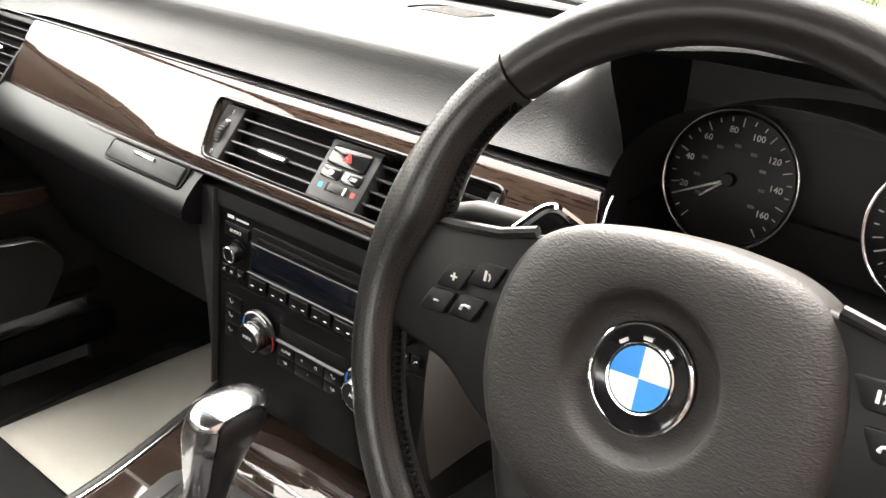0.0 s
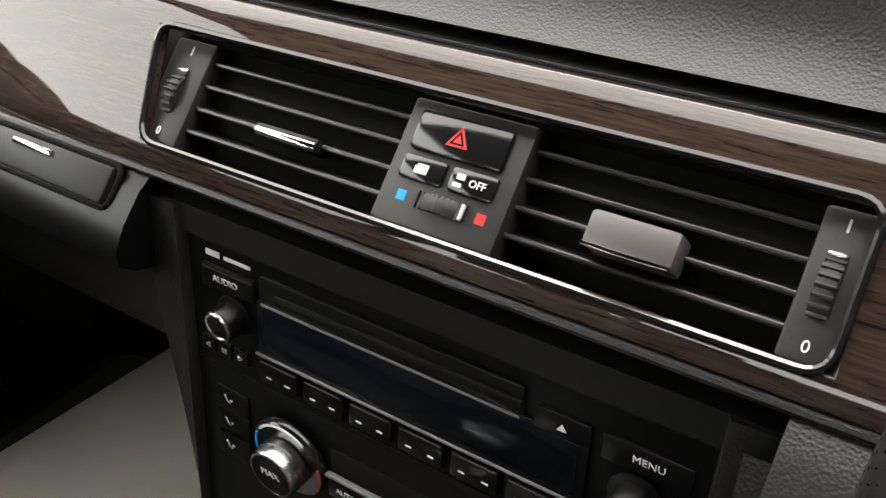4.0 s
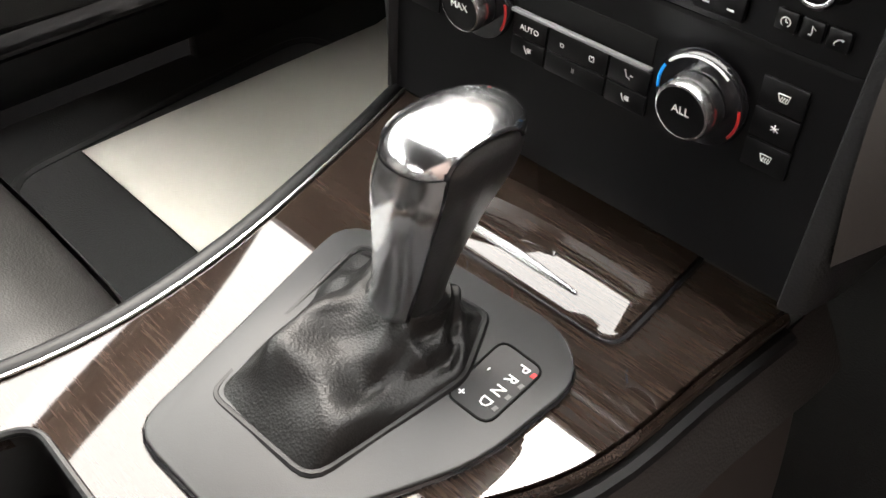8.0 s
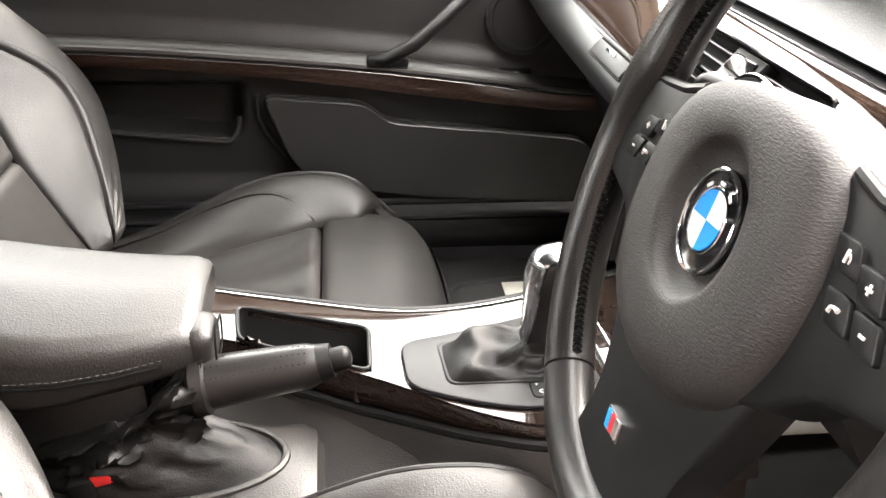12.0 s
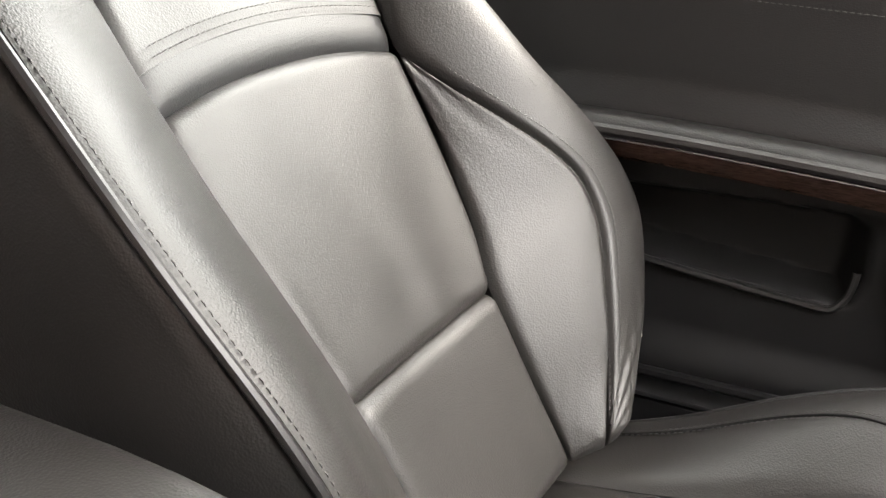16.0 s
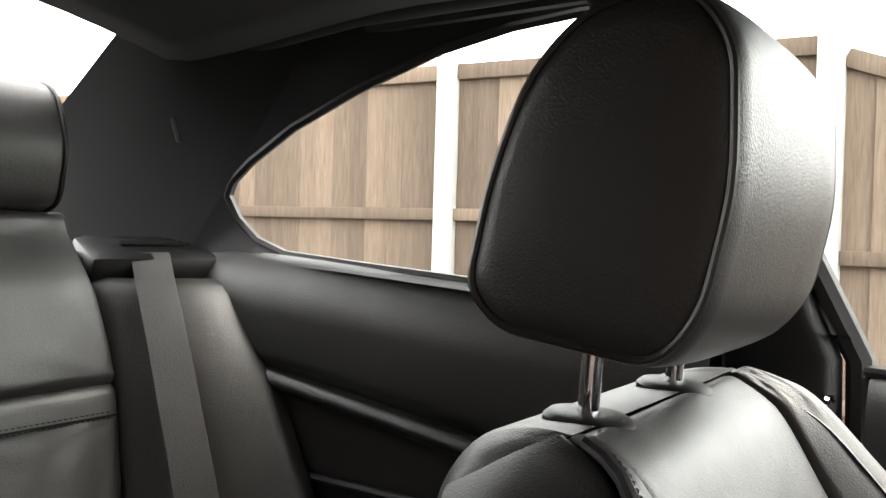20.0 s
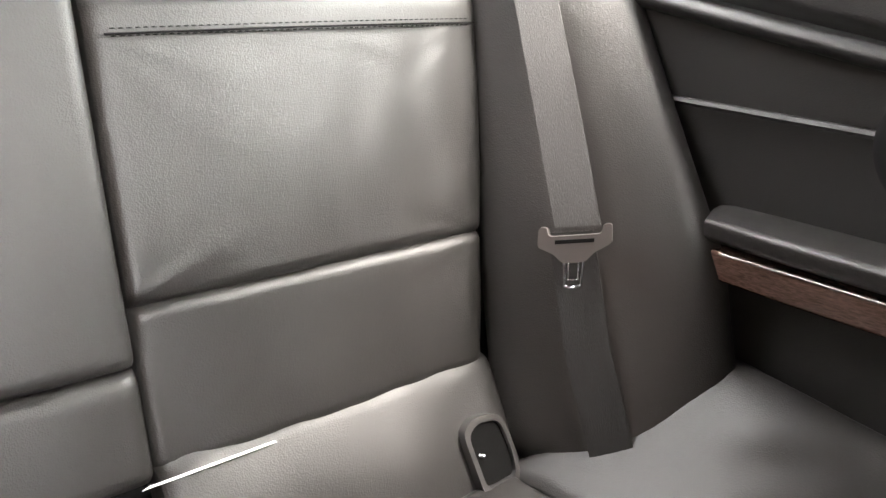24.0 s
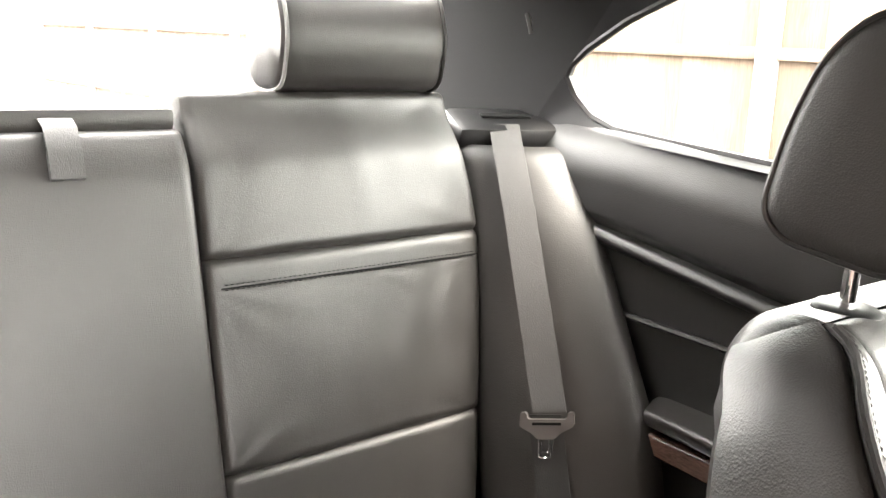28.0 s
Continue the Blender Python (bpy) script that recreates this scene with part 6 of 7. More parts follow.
tray = thing("rear_centre_tray", (0.062, -1.36, 0.36), "black rear centre storage tray with chrome catch", "storage tray")
part("tray_box", rbox((0.062, -1.37, 0.397), (0.185, 0.27, 0.075), 0.012), PLASTIC, tray)
part("tray_lid", rbox((0.062, -1.365, 0.438), (0.150, 0.235, 0.010), 0.004), GLOSS, tray)
part("tray_catch", tube(rounded([(0.032, -1.455, 0.445), (0.112, -1.455, 0.445), (0.112, -1.43, 0.445), (0.032, -1.43, 0.445)], 0.01), 0.003, 8, True), CHROME, tray)
hang(tray)


def ribbon(path, wide, thick=0.0022):
    return loft([[Vector(p) - Vector(w) / 2, Vector(p) + Vector(w) / 2, Vector(p) + Vector(w) / 2 + Vector(n) * thick, Vector(p) - Vector(w) / 2 + Vector(n) * thick] for (p, w, n) in zip(path, wide, [(0.8, 0.55, 0.2)] * len(path))])


belt = thing("rear_seat_belt", (-0.6, -1.6, 0.4), "dark grey rear seat belt with grey tongue", "seat belt")
W0, W1 = Vector((-0.058, 0.030, 0)).normalized() * 0.047, Vector((-0.55, 0.81, 0.15)).normalized() * 0.047
bpath = [Vector((-0.632, -1.762, 1.002)), Vector((-0.612, -1.735, 1.000)), Vector((-0.594, -1.706, 0.972)), Vector((-0.568, -1.648, 0.888)), Vector((-0.544, -1.578, 0.748)), Vector((-0.530, -1.526, 0.628))]
part("webbing", ribbon(bpath, [W0, W0, W0.lerp(W1, 0.1), W0.lerp(W1, 0.4), W0.lerp(W1, 0.8), W1]), WEBBING, belt, "dark grey woven webbing")
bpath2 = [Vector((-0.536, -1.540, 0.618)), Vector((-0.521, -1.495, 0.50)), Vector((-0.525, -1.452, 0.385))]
# lower run: its shadow is put into a darker webbing colour
part("webbing", ribbon([p + Vector((-0.001, -0.001, 0)) for p in bpath2], [W1, W1, W1]), WEBSHADE, belt, "lower webbing with shade put into its colour")
TW, TU = W1.normalized(), Vector((0.07, 0.08, -1)).normalized()
TN = TW.cross(TU).normalized()
if TN.x < 0:
    TN = -TN
tc = Vector((-0.529, -1.527, 0.614)) + TN * 0.005
def tongue_pt(a, b, h=0.0):
    return tc + TW * a + TU * b + TN * h
tg = part("tongue", join(prism(rounded([tongue_pt(a, b) for a, b in ((-0.037, -0.016), (-0.029, -0.016), (-0.027, -0.006), (0.027, -0.006), (0.029, -0.016), (0.037, -0.016), (0.038, 0.004), (0.020, 0.013), (0.012, 0.022), (-0.012, 0.022), (-0.020, 0.013), (-0.038, 0.004))], 0.004, 3), TN * 0.007, 0.0015)), TABGREY, belt, "grey plastic belt tongue")
part("tongue_slot", prism([tongue_pt(a, b, 0.0068) for a, b in ((-0.020, -0.002), (0.020, -0.002), (0.020, 0.002), (-0.020, 0.002))], TN * 0.0006), DEEP, tg)
for a in (-0.0095, 0.0095):
    part("tongue_prong", tube([tongue_pt(a * 1.1, 0.018, 0.0052), tongue_pt(a, 0.026, 0.0060), tongue_pt(a * 0.86, 0.047, 0.0060)], 0.0014, 8), CHROME, tg, "chrome prong")
part("tongue_bar", tube([tongue_pt(-0.0082, 0.046, 0.0060), tongue_pt(-0.004, 0.048, 0.0060), tongue_pt(0.004, 0.048, 0.0060), tongue_pt(0.0082, 0.046, 0.0060)], 0.0016, 8), CHROME, tg)
part("tongue_inner", tube([tongue_pt(-0.005, 0.022, 0.0056), tongue_pt(-0.005, 0.040, 0.0056), tongue_pt(0.005, 0.040, 0.0056), tongue_pt(0.005, 0.022, 0.0056)], 0.0009, 6), SATINCHROME, tg)
part("belt_guide", rbox((-0.632, -1.764, 0.988), (0.170, 0.092, 0.044), 0.014, Matrix.Rotation(-0.36, 4, "Z") @ Matrix.Rotation(-0.30, 4, "X")), PLASTIC, belt, "black belt guide with slot")
part("guide_slot", rbox((-0.634, -1.757, 1.0090), (0.082, 0.014, 0.008), 0.002, Matrix.Rotation(-0.36, 4, "Z") @ Matrix.Rotation(-0.30, 4, "X")), DEEP, belt)
hang(belt)

buckle = thing("belt_buckle", (-0.18, -1.53, 0.38), "grey belt buckle lying out of its pocket", "belt buckle")
e1, e2 = Vector((-0.057, -0.006, 0.035)).normalized(), Vector((-0.037, 0.014, -0.050)).normalized()
m = Matrix((e1, e2, e1.cross(e2))).transposed().to_4x4()
part("buckle_body", rbox((-0.115, -1.520, 0.383), (0.069, 0.062, 0.018), 0.003, m), TABGREY, buckle, "grey plastic buckle body")
part("release_button", rbox(Vector((-0.117, -1.520, 0.386)) + e1 * 0.034 + e1.cross(e2) * -0.001, (0.0022, 0.044, 0.004), 0.0008, m), DARKRED, buckle)
part("buckle_frame", ring_plate(*(lambda o: (o, [p.lerp(sum(o, Vector()) / len(o), 0.25) for p in o]))(rounded([Vector((x, y, z)) for x, y, z in ((-0.088, -1.540, 0.360), (-0.102, -1.566, 0.412), (-0.158, -1.568, 0.414), (-0.170, -1.540, 0.360))], 0.01, 4)), (0, 0.012, 0.003)), FRAMEGREY, buckle)
part("buckle_pocket", prism([(-0.098, -1.545, 0.365), (-0.108, -1.566, 0.405), (-0.152, -1.567, 0.407), (-0.160, -1.545, 0.365)], (0, 0.008, 0)), DEEP, buckle)
hang(buckle)
slip = thing("paper_slip", (-0.13, -1.59, 0.46), "thin white paper slip tucked in a seat seam", "paper")
part("slip", prism([(-0.080, -1.588, 0.4665), (-0.140, -1.586, 0.4680), (-0.208, -1.589, 0.4672), (-0.206, -1.5915, 0.4678), (-0.140, -1.5890, 0.4686), (-0.088, -1.5905, 0.4670)], (0, 0, 0.0006)), WHITE, slip)
hang(slip)
db = thing("front_belt_buckle", (0.105, -0.60, 0.44), "belt buckle with a red release button", "belt buckle")
part("body", rbox((0.102, -0.545, 0.460), (0.030, 0.022, 0.07), 0.004, Matrix.Rotation(0.25, 4, "X")), PLASTIC, db)
part("release", rbox((0.102, -0.536, 0.494), (0.024, 0.018, 0.012), 0.003, Matrix.Rotation(0.25, 4, "X")), RED, db)
hang(db)

# ---------- passenger door ----------
door = thing("passenger_door", (-0.70, -0.4, 0.4), "closed passenger door with wood strip and leather armrest", "car door")
belt_z = lambda y: 0.921 + (y + 0.92) * -0.055
arm_z = lambda y: curve(y, (-0.95, 0.668), (-0.70, 0.664), (-0.45, 0.648), (-0.25, 0.630), (0.10, 0.585))


def door_pt(y, t):
    """t down the panel: 0 belt line, 1 arm rest."""
    zb, za = belt_z(y), arm_z(y)
    z = lerp(zb, za, t)
    x = -0.752 + 0.044 * math.sin(min(1.0, t / 0.22) * math.pi / 2) ** 0.6 + 0.012 * smooth((t - 0.30) / 0.06) - 0.008 * smooth((t - 0.40) / 0.05) + 0.010 * smooth((t - 0.85) / 0.15)
    return Vector((x, y, z))


part("upper_panel", grid(lambda a, b: door_pt(lerp(-0.935, 0.14, a), b), 40, 110), LINING, door, "grained black upper door panel")
part("upper_stitching", stitches([door_pt(lerp(-0.92, -0.1, i / 20), 0.52) + Vector((0.003, 0, 0)) for i in range(21)], (1, 0, 0)), DARKSTITCH, door)
part("arm_pad", grid(lambda a, b: (lambda y: Vector((-0.700 + lerp(0, 0.040, b) * smooth((0.16 - y) / 0.2), y, arm_z(y) + 0.003 * math.sin(math.pi * b) - 0.012 * b ** 6)))(lerp(-0.935, 0.14, a)), 40, 10), LEATHER, door, "leather arm pad")
part("arm_edge", tube([(-0.6585 - 0.03 * smooth((y - 0.0) / 0.14), y, arm_z(y) - 0.010) for y in (lerp(-0.935, 0.12, i / 30) for i in range(31))], 0.006, 8), LEATHER, door)
part("bright_strip", tube([(-0.6565 - 0.03 * smooth((y - 0.0) / 0.14), y, arm_z(y) - 0.0175) for y in (lerp(-0.935, 0.12, i / 30) for i in range(31))], 0.0010, 6), SATINCHROME, door)
part("wood_strip", grid(lambda a, b: (lambda y: Vector((-0.662 - 0.014 * b - 0.03 * smooth((y - 0.0) / 0.14) + 0.003 * math.sin(math.pi * b), y, arm_z(y) - 0.018 - b * curve(y, (-0.93, 0.022), (-0.5, 0.024), (-0.19, 0.032), (0.1, 0.028)))))(lerp(-0.935, 0.13, a)), 40, 6), WOODDOOR, door, "dark polished wood strip")


def low_pt(y, t):
    z = lerp(arm_z(y) - curve(y, (-0.93, 0.040), (-0.5, 0.042), (-0.19, 0.050), (0.1, 0.046)), 0.395, t)
    x = -0.700 + 0.012 * smooth((t - 0.75) / 0.2)
    hole = smooth((y + 0.93) / 0.02) * smooth((-0.475 - y - 0.35 * max(0.0, 0.535 - z)) / 0.035) * smooth((0.596 - z) / 0.018) * smooth((z - 0.500 - 0.106 * (-0.505 - y)) / 0.014)
    return Vector((x - 0.045 * hole, y, z))


part("lower_panel", grid(lambda a, b: low_pt(lerp(-0.935, 0.14, a), b), 170, 70), DOORLOW, door, "matt black lower panel with pocket")
flap = rounded([(0, -0.452, 0.574), (0, -0.300, 0.563), (0, -0.262, 0.533), (0, -0.10, 0.517), (0, 0.05, 0.500), (0, 0.085, 0.46), (0, 0.045, 0.392), (0, -0.20, 0.405), (0, -0.375, 0.430), (0, -0.415, 0.475)], 0.018, 4)
part("map_pocket", prism([p + Vector((-0.672, 0, 0)) for p in flap], (-0.03, 0, 0), 0.004), LINING, door, "moulded map pocket cover", True)
part("pocket_edge", tube([p + Vector((-0.682, 0, 0)) for p in flap], 0.0032, 6, True), DEEP, door)
part("pocket_lip", tube(rounded([(-0.6985, -0.93, 0.534), (-0.6975, -0.80, 0.526), (-0.6965, -0.689, 0.516), (-0.6965, -0.60, 0.5055), (-0.6965, -0.505, 0.4965), (-0.6975, -0.492, 0.515), (-0.6985, -0.488, 0.545)], 0.010, 4)[3:-3], 0.0040, 8), LINING, door, "rounded lip of the door pocket")
part("pocket_ridge", tube([(-0.6985, -0.462, 0.572), (-0.6950, -0.459, 0.535), (-0.6945, -0.447, 0.510), (-0.6945, -0.432, 0.489), (-0.6945, -0.387, 0.438), (-0.6980, -0.360, 0.412)], 0.0042, 8), LINING, door)
part("lower_rib", tube([(-0.679, y, 0.398) for y in (-0.93, -0.4, 0.12)], 0.006, 8), PLASTIC, door)
part("pull_handle", tube([(-0.668, -0.285, 0.634), (-0.645, -0.262, 0.640), (-0.640, -0.225, 0.662), (-0.645, -0.180, 0.700), (-0.662, -0.140, 0.735), (-0.690, -0.105, 0.765)], [0.010, 0.013, 0.013, 0.013, 0.012, 0.010], 14, False, 0.75), GRAIN, door, "curved door pull handle")
part("handle_foot", rbox((-0.665, -0.262, 0.632), (0.03, 0.062, 0.016), 0.005), PLASTIC, door)
sp = part("speaker", lathe([(0.055, 0), (0.055, 0.005), (0.047, 0.006), (0.043, -0.002), (0.0005, -0.001)], (-0.691, -0.055, 0.690), (1, -0.1, 0.1), 40), PLASTIC, door, "round black speaker cover")
wsw = part("window_switch", rbox((-0.688, -0.062, 0.607), (0.012, 0.050, 0.014), 0.003), GLOSS, door)
part("switch_mark", rbox((-0.6815, -0.062, 0.608), (0.001, 0.009, 0.004), 0.0005), WHITE, wsw)
rel = part("release_recess", rbox((-0.699, -0.33, 0.748), (0.012, 0.085, 0.028), 0.005), PLASTIC, door)
part("release_lever", rbox((-0.692, -0.33, 0.748), (0.010, 0.070, 0.016), 0.004), SATIN, rel)
part("lock_pin", join(lathe([(0.0085, 0), (0.0085, 0.003), (0.0045, 0.004), (0.0045, 0.017), (0.006, 0.019), (0.006, 0.025), (0.0005, 0.026)], (-0.737, -0.884, 0.893), (0, 0, 1), 16)), PLASTIC, door)
part("window_seal", tube([(-0.742, y, belt_z(y) - 0.001) for y in (-0.94, -0.4, 0.14)], 0.006, 8), RUBBER, door)
pane = part("side_window", loft([[Vector((-0.748, y, belt_z(y) - 0.02)), Vector((-0.752, y, belt_z(y) - 0.02)), Vector((-0.672, y - yo, 1.262 - dz)), Vector((-0.668, y - yo, 1.262 - dz))] for y, yo, dz in ((-0.945, 0.14, 0), (-0.4, 0.15, 0), (-0.12, 0.2, 0.01), (0.14, 0.12, 0.33))]), GLASS, door, "clear side window")
pane.visible_shadow = False
hang(door)

# ---------- body shell ----------
shell = thing("coupe_shell", (0, -0.6, 0.1), "dark coupe body shell with black headlining", "car body")


def roof_pt(a, b):
    x = lerp(-0.60, 0.60, a)
    y = lerp(-0.20, -1.69, b)
    return Vector((x, y, 1.312 - 0.05 * abs(x / 0.6) ** 3 - 0.035 * smooth((b - 0.75) / 0.25) - 0.05 * smooth((0.12 - b) / 0.12)))


hl = part("headlining", grid(roof_pt, 24, 30), FABRIC, shell, "dark anthracite headlining")
so = hl.modifiers.new("thick", "SOLIDIFY")
so.thickness, so.offset = 0.03, 1
for s in (-1, 1):
    rail = [Vector((s * 0.722, 0.345, 0.845)), Vector((s * 0.704, 0.17, 0.985)), Vector((s * 0.666, -0.05, 1.115)), Vector((s * 0.635, -0.21, 1.225)), Vector((s * 0.622, -0.45, 1.268)), Vector((s * 0.618, -0.80, 1.288)), Vector((s * 0.618, -1.15, 1.283)), Vector((s * 0.635, -1.45, 1.278)), Vector((s * 0.63, -1.70, 1.25))]
    part("roof_rail", tube(rail, [0.036, 0.030, 0.026, 0.024, 0.022, 0.022, 0.022, 0.022, 0.026], 14), FABRIC, shell, "dark roof rail trim")
    part("door_seal", tube([p + Vector((s * 0.028, 0, -0.016)) for p in rail[:8]], 0.009, 8), RUBBER, shell)
    part("sill", rbox((s * 0.735, -0.42, 0.335), (0.11, 1.16, 0.06), 0.018), PLASTIC, shell, "black door sill")
    part("sill_strip", rbox((s * 0.708, -0.42, 0.3665), (0.05, 1.05, 0.006), 0.002), SATIN, shell)
    # pillar behind the door, leaning back
    pil = []
    for z, y0, y1, x0, x1 in ((0.30, -0.955, -1.06, 0.74, 0.70), (0.60, -0.955, -1.06, 0.745, 0.705), (0.80, -0.953, -1.06, 0.745, 0.71), (0.93, -0.955, -1.065, 0.742, 0.715), (1.05, -1.005, -1.105, 0.712, 0.690), (1.16, -1.055, -1.145, 0.682, 0.66), (1.28, -1.11, -1.19, 0.645, 0.628)):
        pil.append(rounded([(s * x0, y0, z), (s * x1, y0 - 0.012, z), (s * x1, y1, z), (s * (x0 + 0.01), y1, z)], 0.012, 3))
    part("door_pillar", loft(pil), PLASTIC, shell, "matt black door pillar")
    part("pillar_seal", tube([(s * 0.748, -0.945, 0.35), (s * 0.75, -0.942, 0.80), (s * 0.748, -0.945, 0.93), (s * 0.714, -1.000, 1.05), (s * 0.682, -1.05, 1.16), (s * 0.645, -1.105, 1.28)], 0.013, 8), RUBBER, shell)
    part("striker", tube(rounded([(s * 0.726, -0.966, 0.862), (s * 0.694, -0.966, 0.864), (s * 0.694, -0.966, 0.898), (s * 0.726, -0.966, 0.896)], 0.008), 0.0042, 8, True), CHROME, shell)

    # rear quarter: side lining, window and pillar
    def side_pt(a, b):
        y = lerp(-1.065, -1.78, a)
        zt = 0.955 + 0.052 * smooth((-y - 1.0) / 0.75)
        z = lerp(zt, 0.40, b)
        st = line(-y, (1.06, 0.783), (1.233, 0.807), (1.609, 0.869), (1.78, 0.89))
        d = z - st
        x = 0.714 - 0.036 * math.sin(min(1.0, (zt - z) / 0.07) * math.pi / 2) ** 0.62 - 0.012 * smooth((zt - z) / 0.14) + 0.012 * smooth((0.02 - d) / 0.02)
        return Vector((s * (x - 0.012 * smooth((-y - 1.45) / 0.3)), y, z))
    part("quarter_lining", grid(side_pt, 40, 150), LINING, shell, "moulded black rear side lining")
    sl = lambda y: line(-y, (1.06, 0.783), (1.233, 0.807), (1.609, 0.869), (1.78, 0.89))
    part("lining_strip", loft([rounded([(s * 0.690, y, sl(y) + 0.004), (s * 0.662, y, sl(y) + 0.001), (s * 0.655, y, sl(y) - 0.012), (s * 0.664, y, sl(y) - 0.022), (s * 0.690, y, sl(y) - 0.022)], 0.005, 3) for y in (-1.065, -1.15, -1.25, -1.35, -1.45, -1.55, -1.595)]), LINING, shell, "raised black lining strip")
    part("quarter_armrest", loft([rounded([(s * 0.70, y, 0.646 + dz), (s * xi, y, 0.640 + dz), (s * (xi + 0.004), y, 0.616 + dz), (s * 0.70, y, 0.606 + dz)], 0.010, 4) for y, xi, dz in ((-1.458, 0.66, -0.002), (-1.44, 0.622, 0), (-1.33, 0.612, -0.003), (-1.2, 0.612, -0.008), (-1.06, 0.62, -0.012))]), LEATHER, shell, "leather rear armrest")
    part("quarter_wood", loft([rounded([(s * 0.70, y, 0.608 + dz), (s * xi, y, 0.608 + dz), (s * (xi + 0.003), y, 0.577 + dz), (s * 0.70, y, 0.572 + dz)], 0.004, 3) for y, xi, dz in ((-1.452, 0.65, 0), (-1.435, 0.626, 0), (-1.33, 0.618, -0.003), (-1.2, 0.618, -0.008), (-1.06, 0.626, -0.012))]), WOODDOOR, shell, "dark wood rear strip")
    part("bright_strip", tube([(s * 0.617, y, 0.6095 + dz) for y, dz in ((-1.415, 0), (-1.33, -0.003), (-1.2, -0.008), (-1.06, -0.012))], 0.0016, 6), SATINCHROME, shell)
    part("quarter_speaker", lathe([(0.062, -0.01), (0.062, 0.006), (0.054, 0.010), (0.0005, 0.012)], (s * 0.664, -1.235, 0.738), (-s, 0, 0.05), 40), PLASTIC, shell, "round black speaker cover")
    part("lining_crease", tube([(s * 0.667, y, line(-y, (1.06, 0.735), (1.30, 0.740), (1.52, 0.748))) for y in (-1.29, -1.4, -1.53)], 0.0045, 6), LINING, shell)
    win = [(-1.045, 0.957), (-1.20, 0.968), (-1.334, 0.981), (-1.50, 0.993), (-1.61, 1.002), (-1.655, 1.018), (-1.685, 1.045), (-1.700, 1.075), (-1.690, 1.093), (-1.655, 1.118), (-1.581, 1.158), (-1.48, 1.198), (-1.367, 1.233), (-1.28, 1.250), (-1.20, 1.258), (-1.155, 1.258), (-1.13, 1.195), (-1.09, 1.08)]
    frame_out = [(-1.03, 0.950), (-1.20, 0.961), (-1.334, 0.973), (-1.50, 0.985), (-1.63, 0.992), (-1.70, 0.998), (-1.76, 1.010), (-1.80, 1.06), (-1.80, 1.12), (-1.76, 1.17), (-1.66, 1.215), (-1.52, 1.255), (-1.38, 1.285), (-1.28, 1.30), (-1.20, 1.305), (-1.12, 1.305), (-1.09, 1.20), (-1.06, 1.08)]
    wx = lambda z: 0.712 - 0.16 * (z - 0.955)
    part("window_surround", ring_plate([Vector((s * (wx(z) - 0.012), y, z)) for y, z in frame_out], [Vector((s * (wx(z) + 0.012), y, z)) for y, z in win], (s * 0.012, 0, 0)), FABRIC, shell, "dark window surround")
    part("window_seal", tube([(s * (wx(z) + 0.014), y, z) for y, z in win], 0.006, 6, True), RUBBER, shell)
    q = part("quarter_window", prism([(s * (wx(z) + 0.018), y, z) for y, z in win], (s * 0.004, 0, 0)), GLASS, shell, "clear rear quarter window")
    q.visible_shadow = False
    part("rear_pillar", grid(lambda a, b: Vector((s * lerp(lerp(0.690, 0.655, b), lerp(0.66, 0.545, b), a) - s * 0.012 * math.sin(math.pi * a), lerp(lerp(-1.77, -1.52, b), lerp(-2.22, -1.70, b), a), lerp(lerp(0.975, 1.262, b), lerp(1.0, 1.275, b), a))), 16, 18), FABRIC, shell, "dark rear pillar trim")
    part("coat_hook", tube([(s * 0.618, -1.700, 1.150), (s * 0.606, -1.695, 1.162), (s * 0.612, -1.690, 1.135)], 0.0032, 8), SATIN, shell)
    part("outer_quarter", grid(lambda a, b: Vector((s * 0.80, lerp(-0.97, -2.6, a), lerp(0.93 + 0.04 * a, 0.1, b))), 4, 3), PAINT, shell)
    part("belt_ledge", grid(lambda a, b: Vector((s * lerp(0.712, 0.80, b), lerp(-0.95, -1.80, a), lerp(0.954 + 0.052 * smooth((0.85 * a - 0.05) / 0.75), 0.93, b))), 14, 2), PAINT, shell)
for s in (-1,):
    part("outer_door", grid(lambda a, b: Vector((-0.80, lerp(-0.95, 0.16, a), lerp(0.90, 0.1, b))), 4, 3), PAINT, shell)
    part("front_wing", grid(lambda a, b: Vector((s * 0.82, lerp(0.16, 1.7, a), lerp(lerp(0.84, 0.50, a ** 0.8), 0.0, b))), 6, 3), PAINT, shell)
part("front_wing", grid(lambda a, b: Vector((0.82, lerp(0.16, 1.7, a), lerp(lerp(0.84, 0.50, a ** 0.8), 0.0, b))), 6, 3), PAINT, shell)


def screen_pt(a, b):
    x = lerp(-0.70, 0.70, a) * lerp(1.03, 0.88, b)
    y0 = screen_base(x) + 0.014
    return Vector((x, lerp(y0, -0.21 - 0.05 * (x / 0.6) ** 2, b), lerp(0.864, 1.275 - 0.02 * (x / 0.6) ** 2, b)))


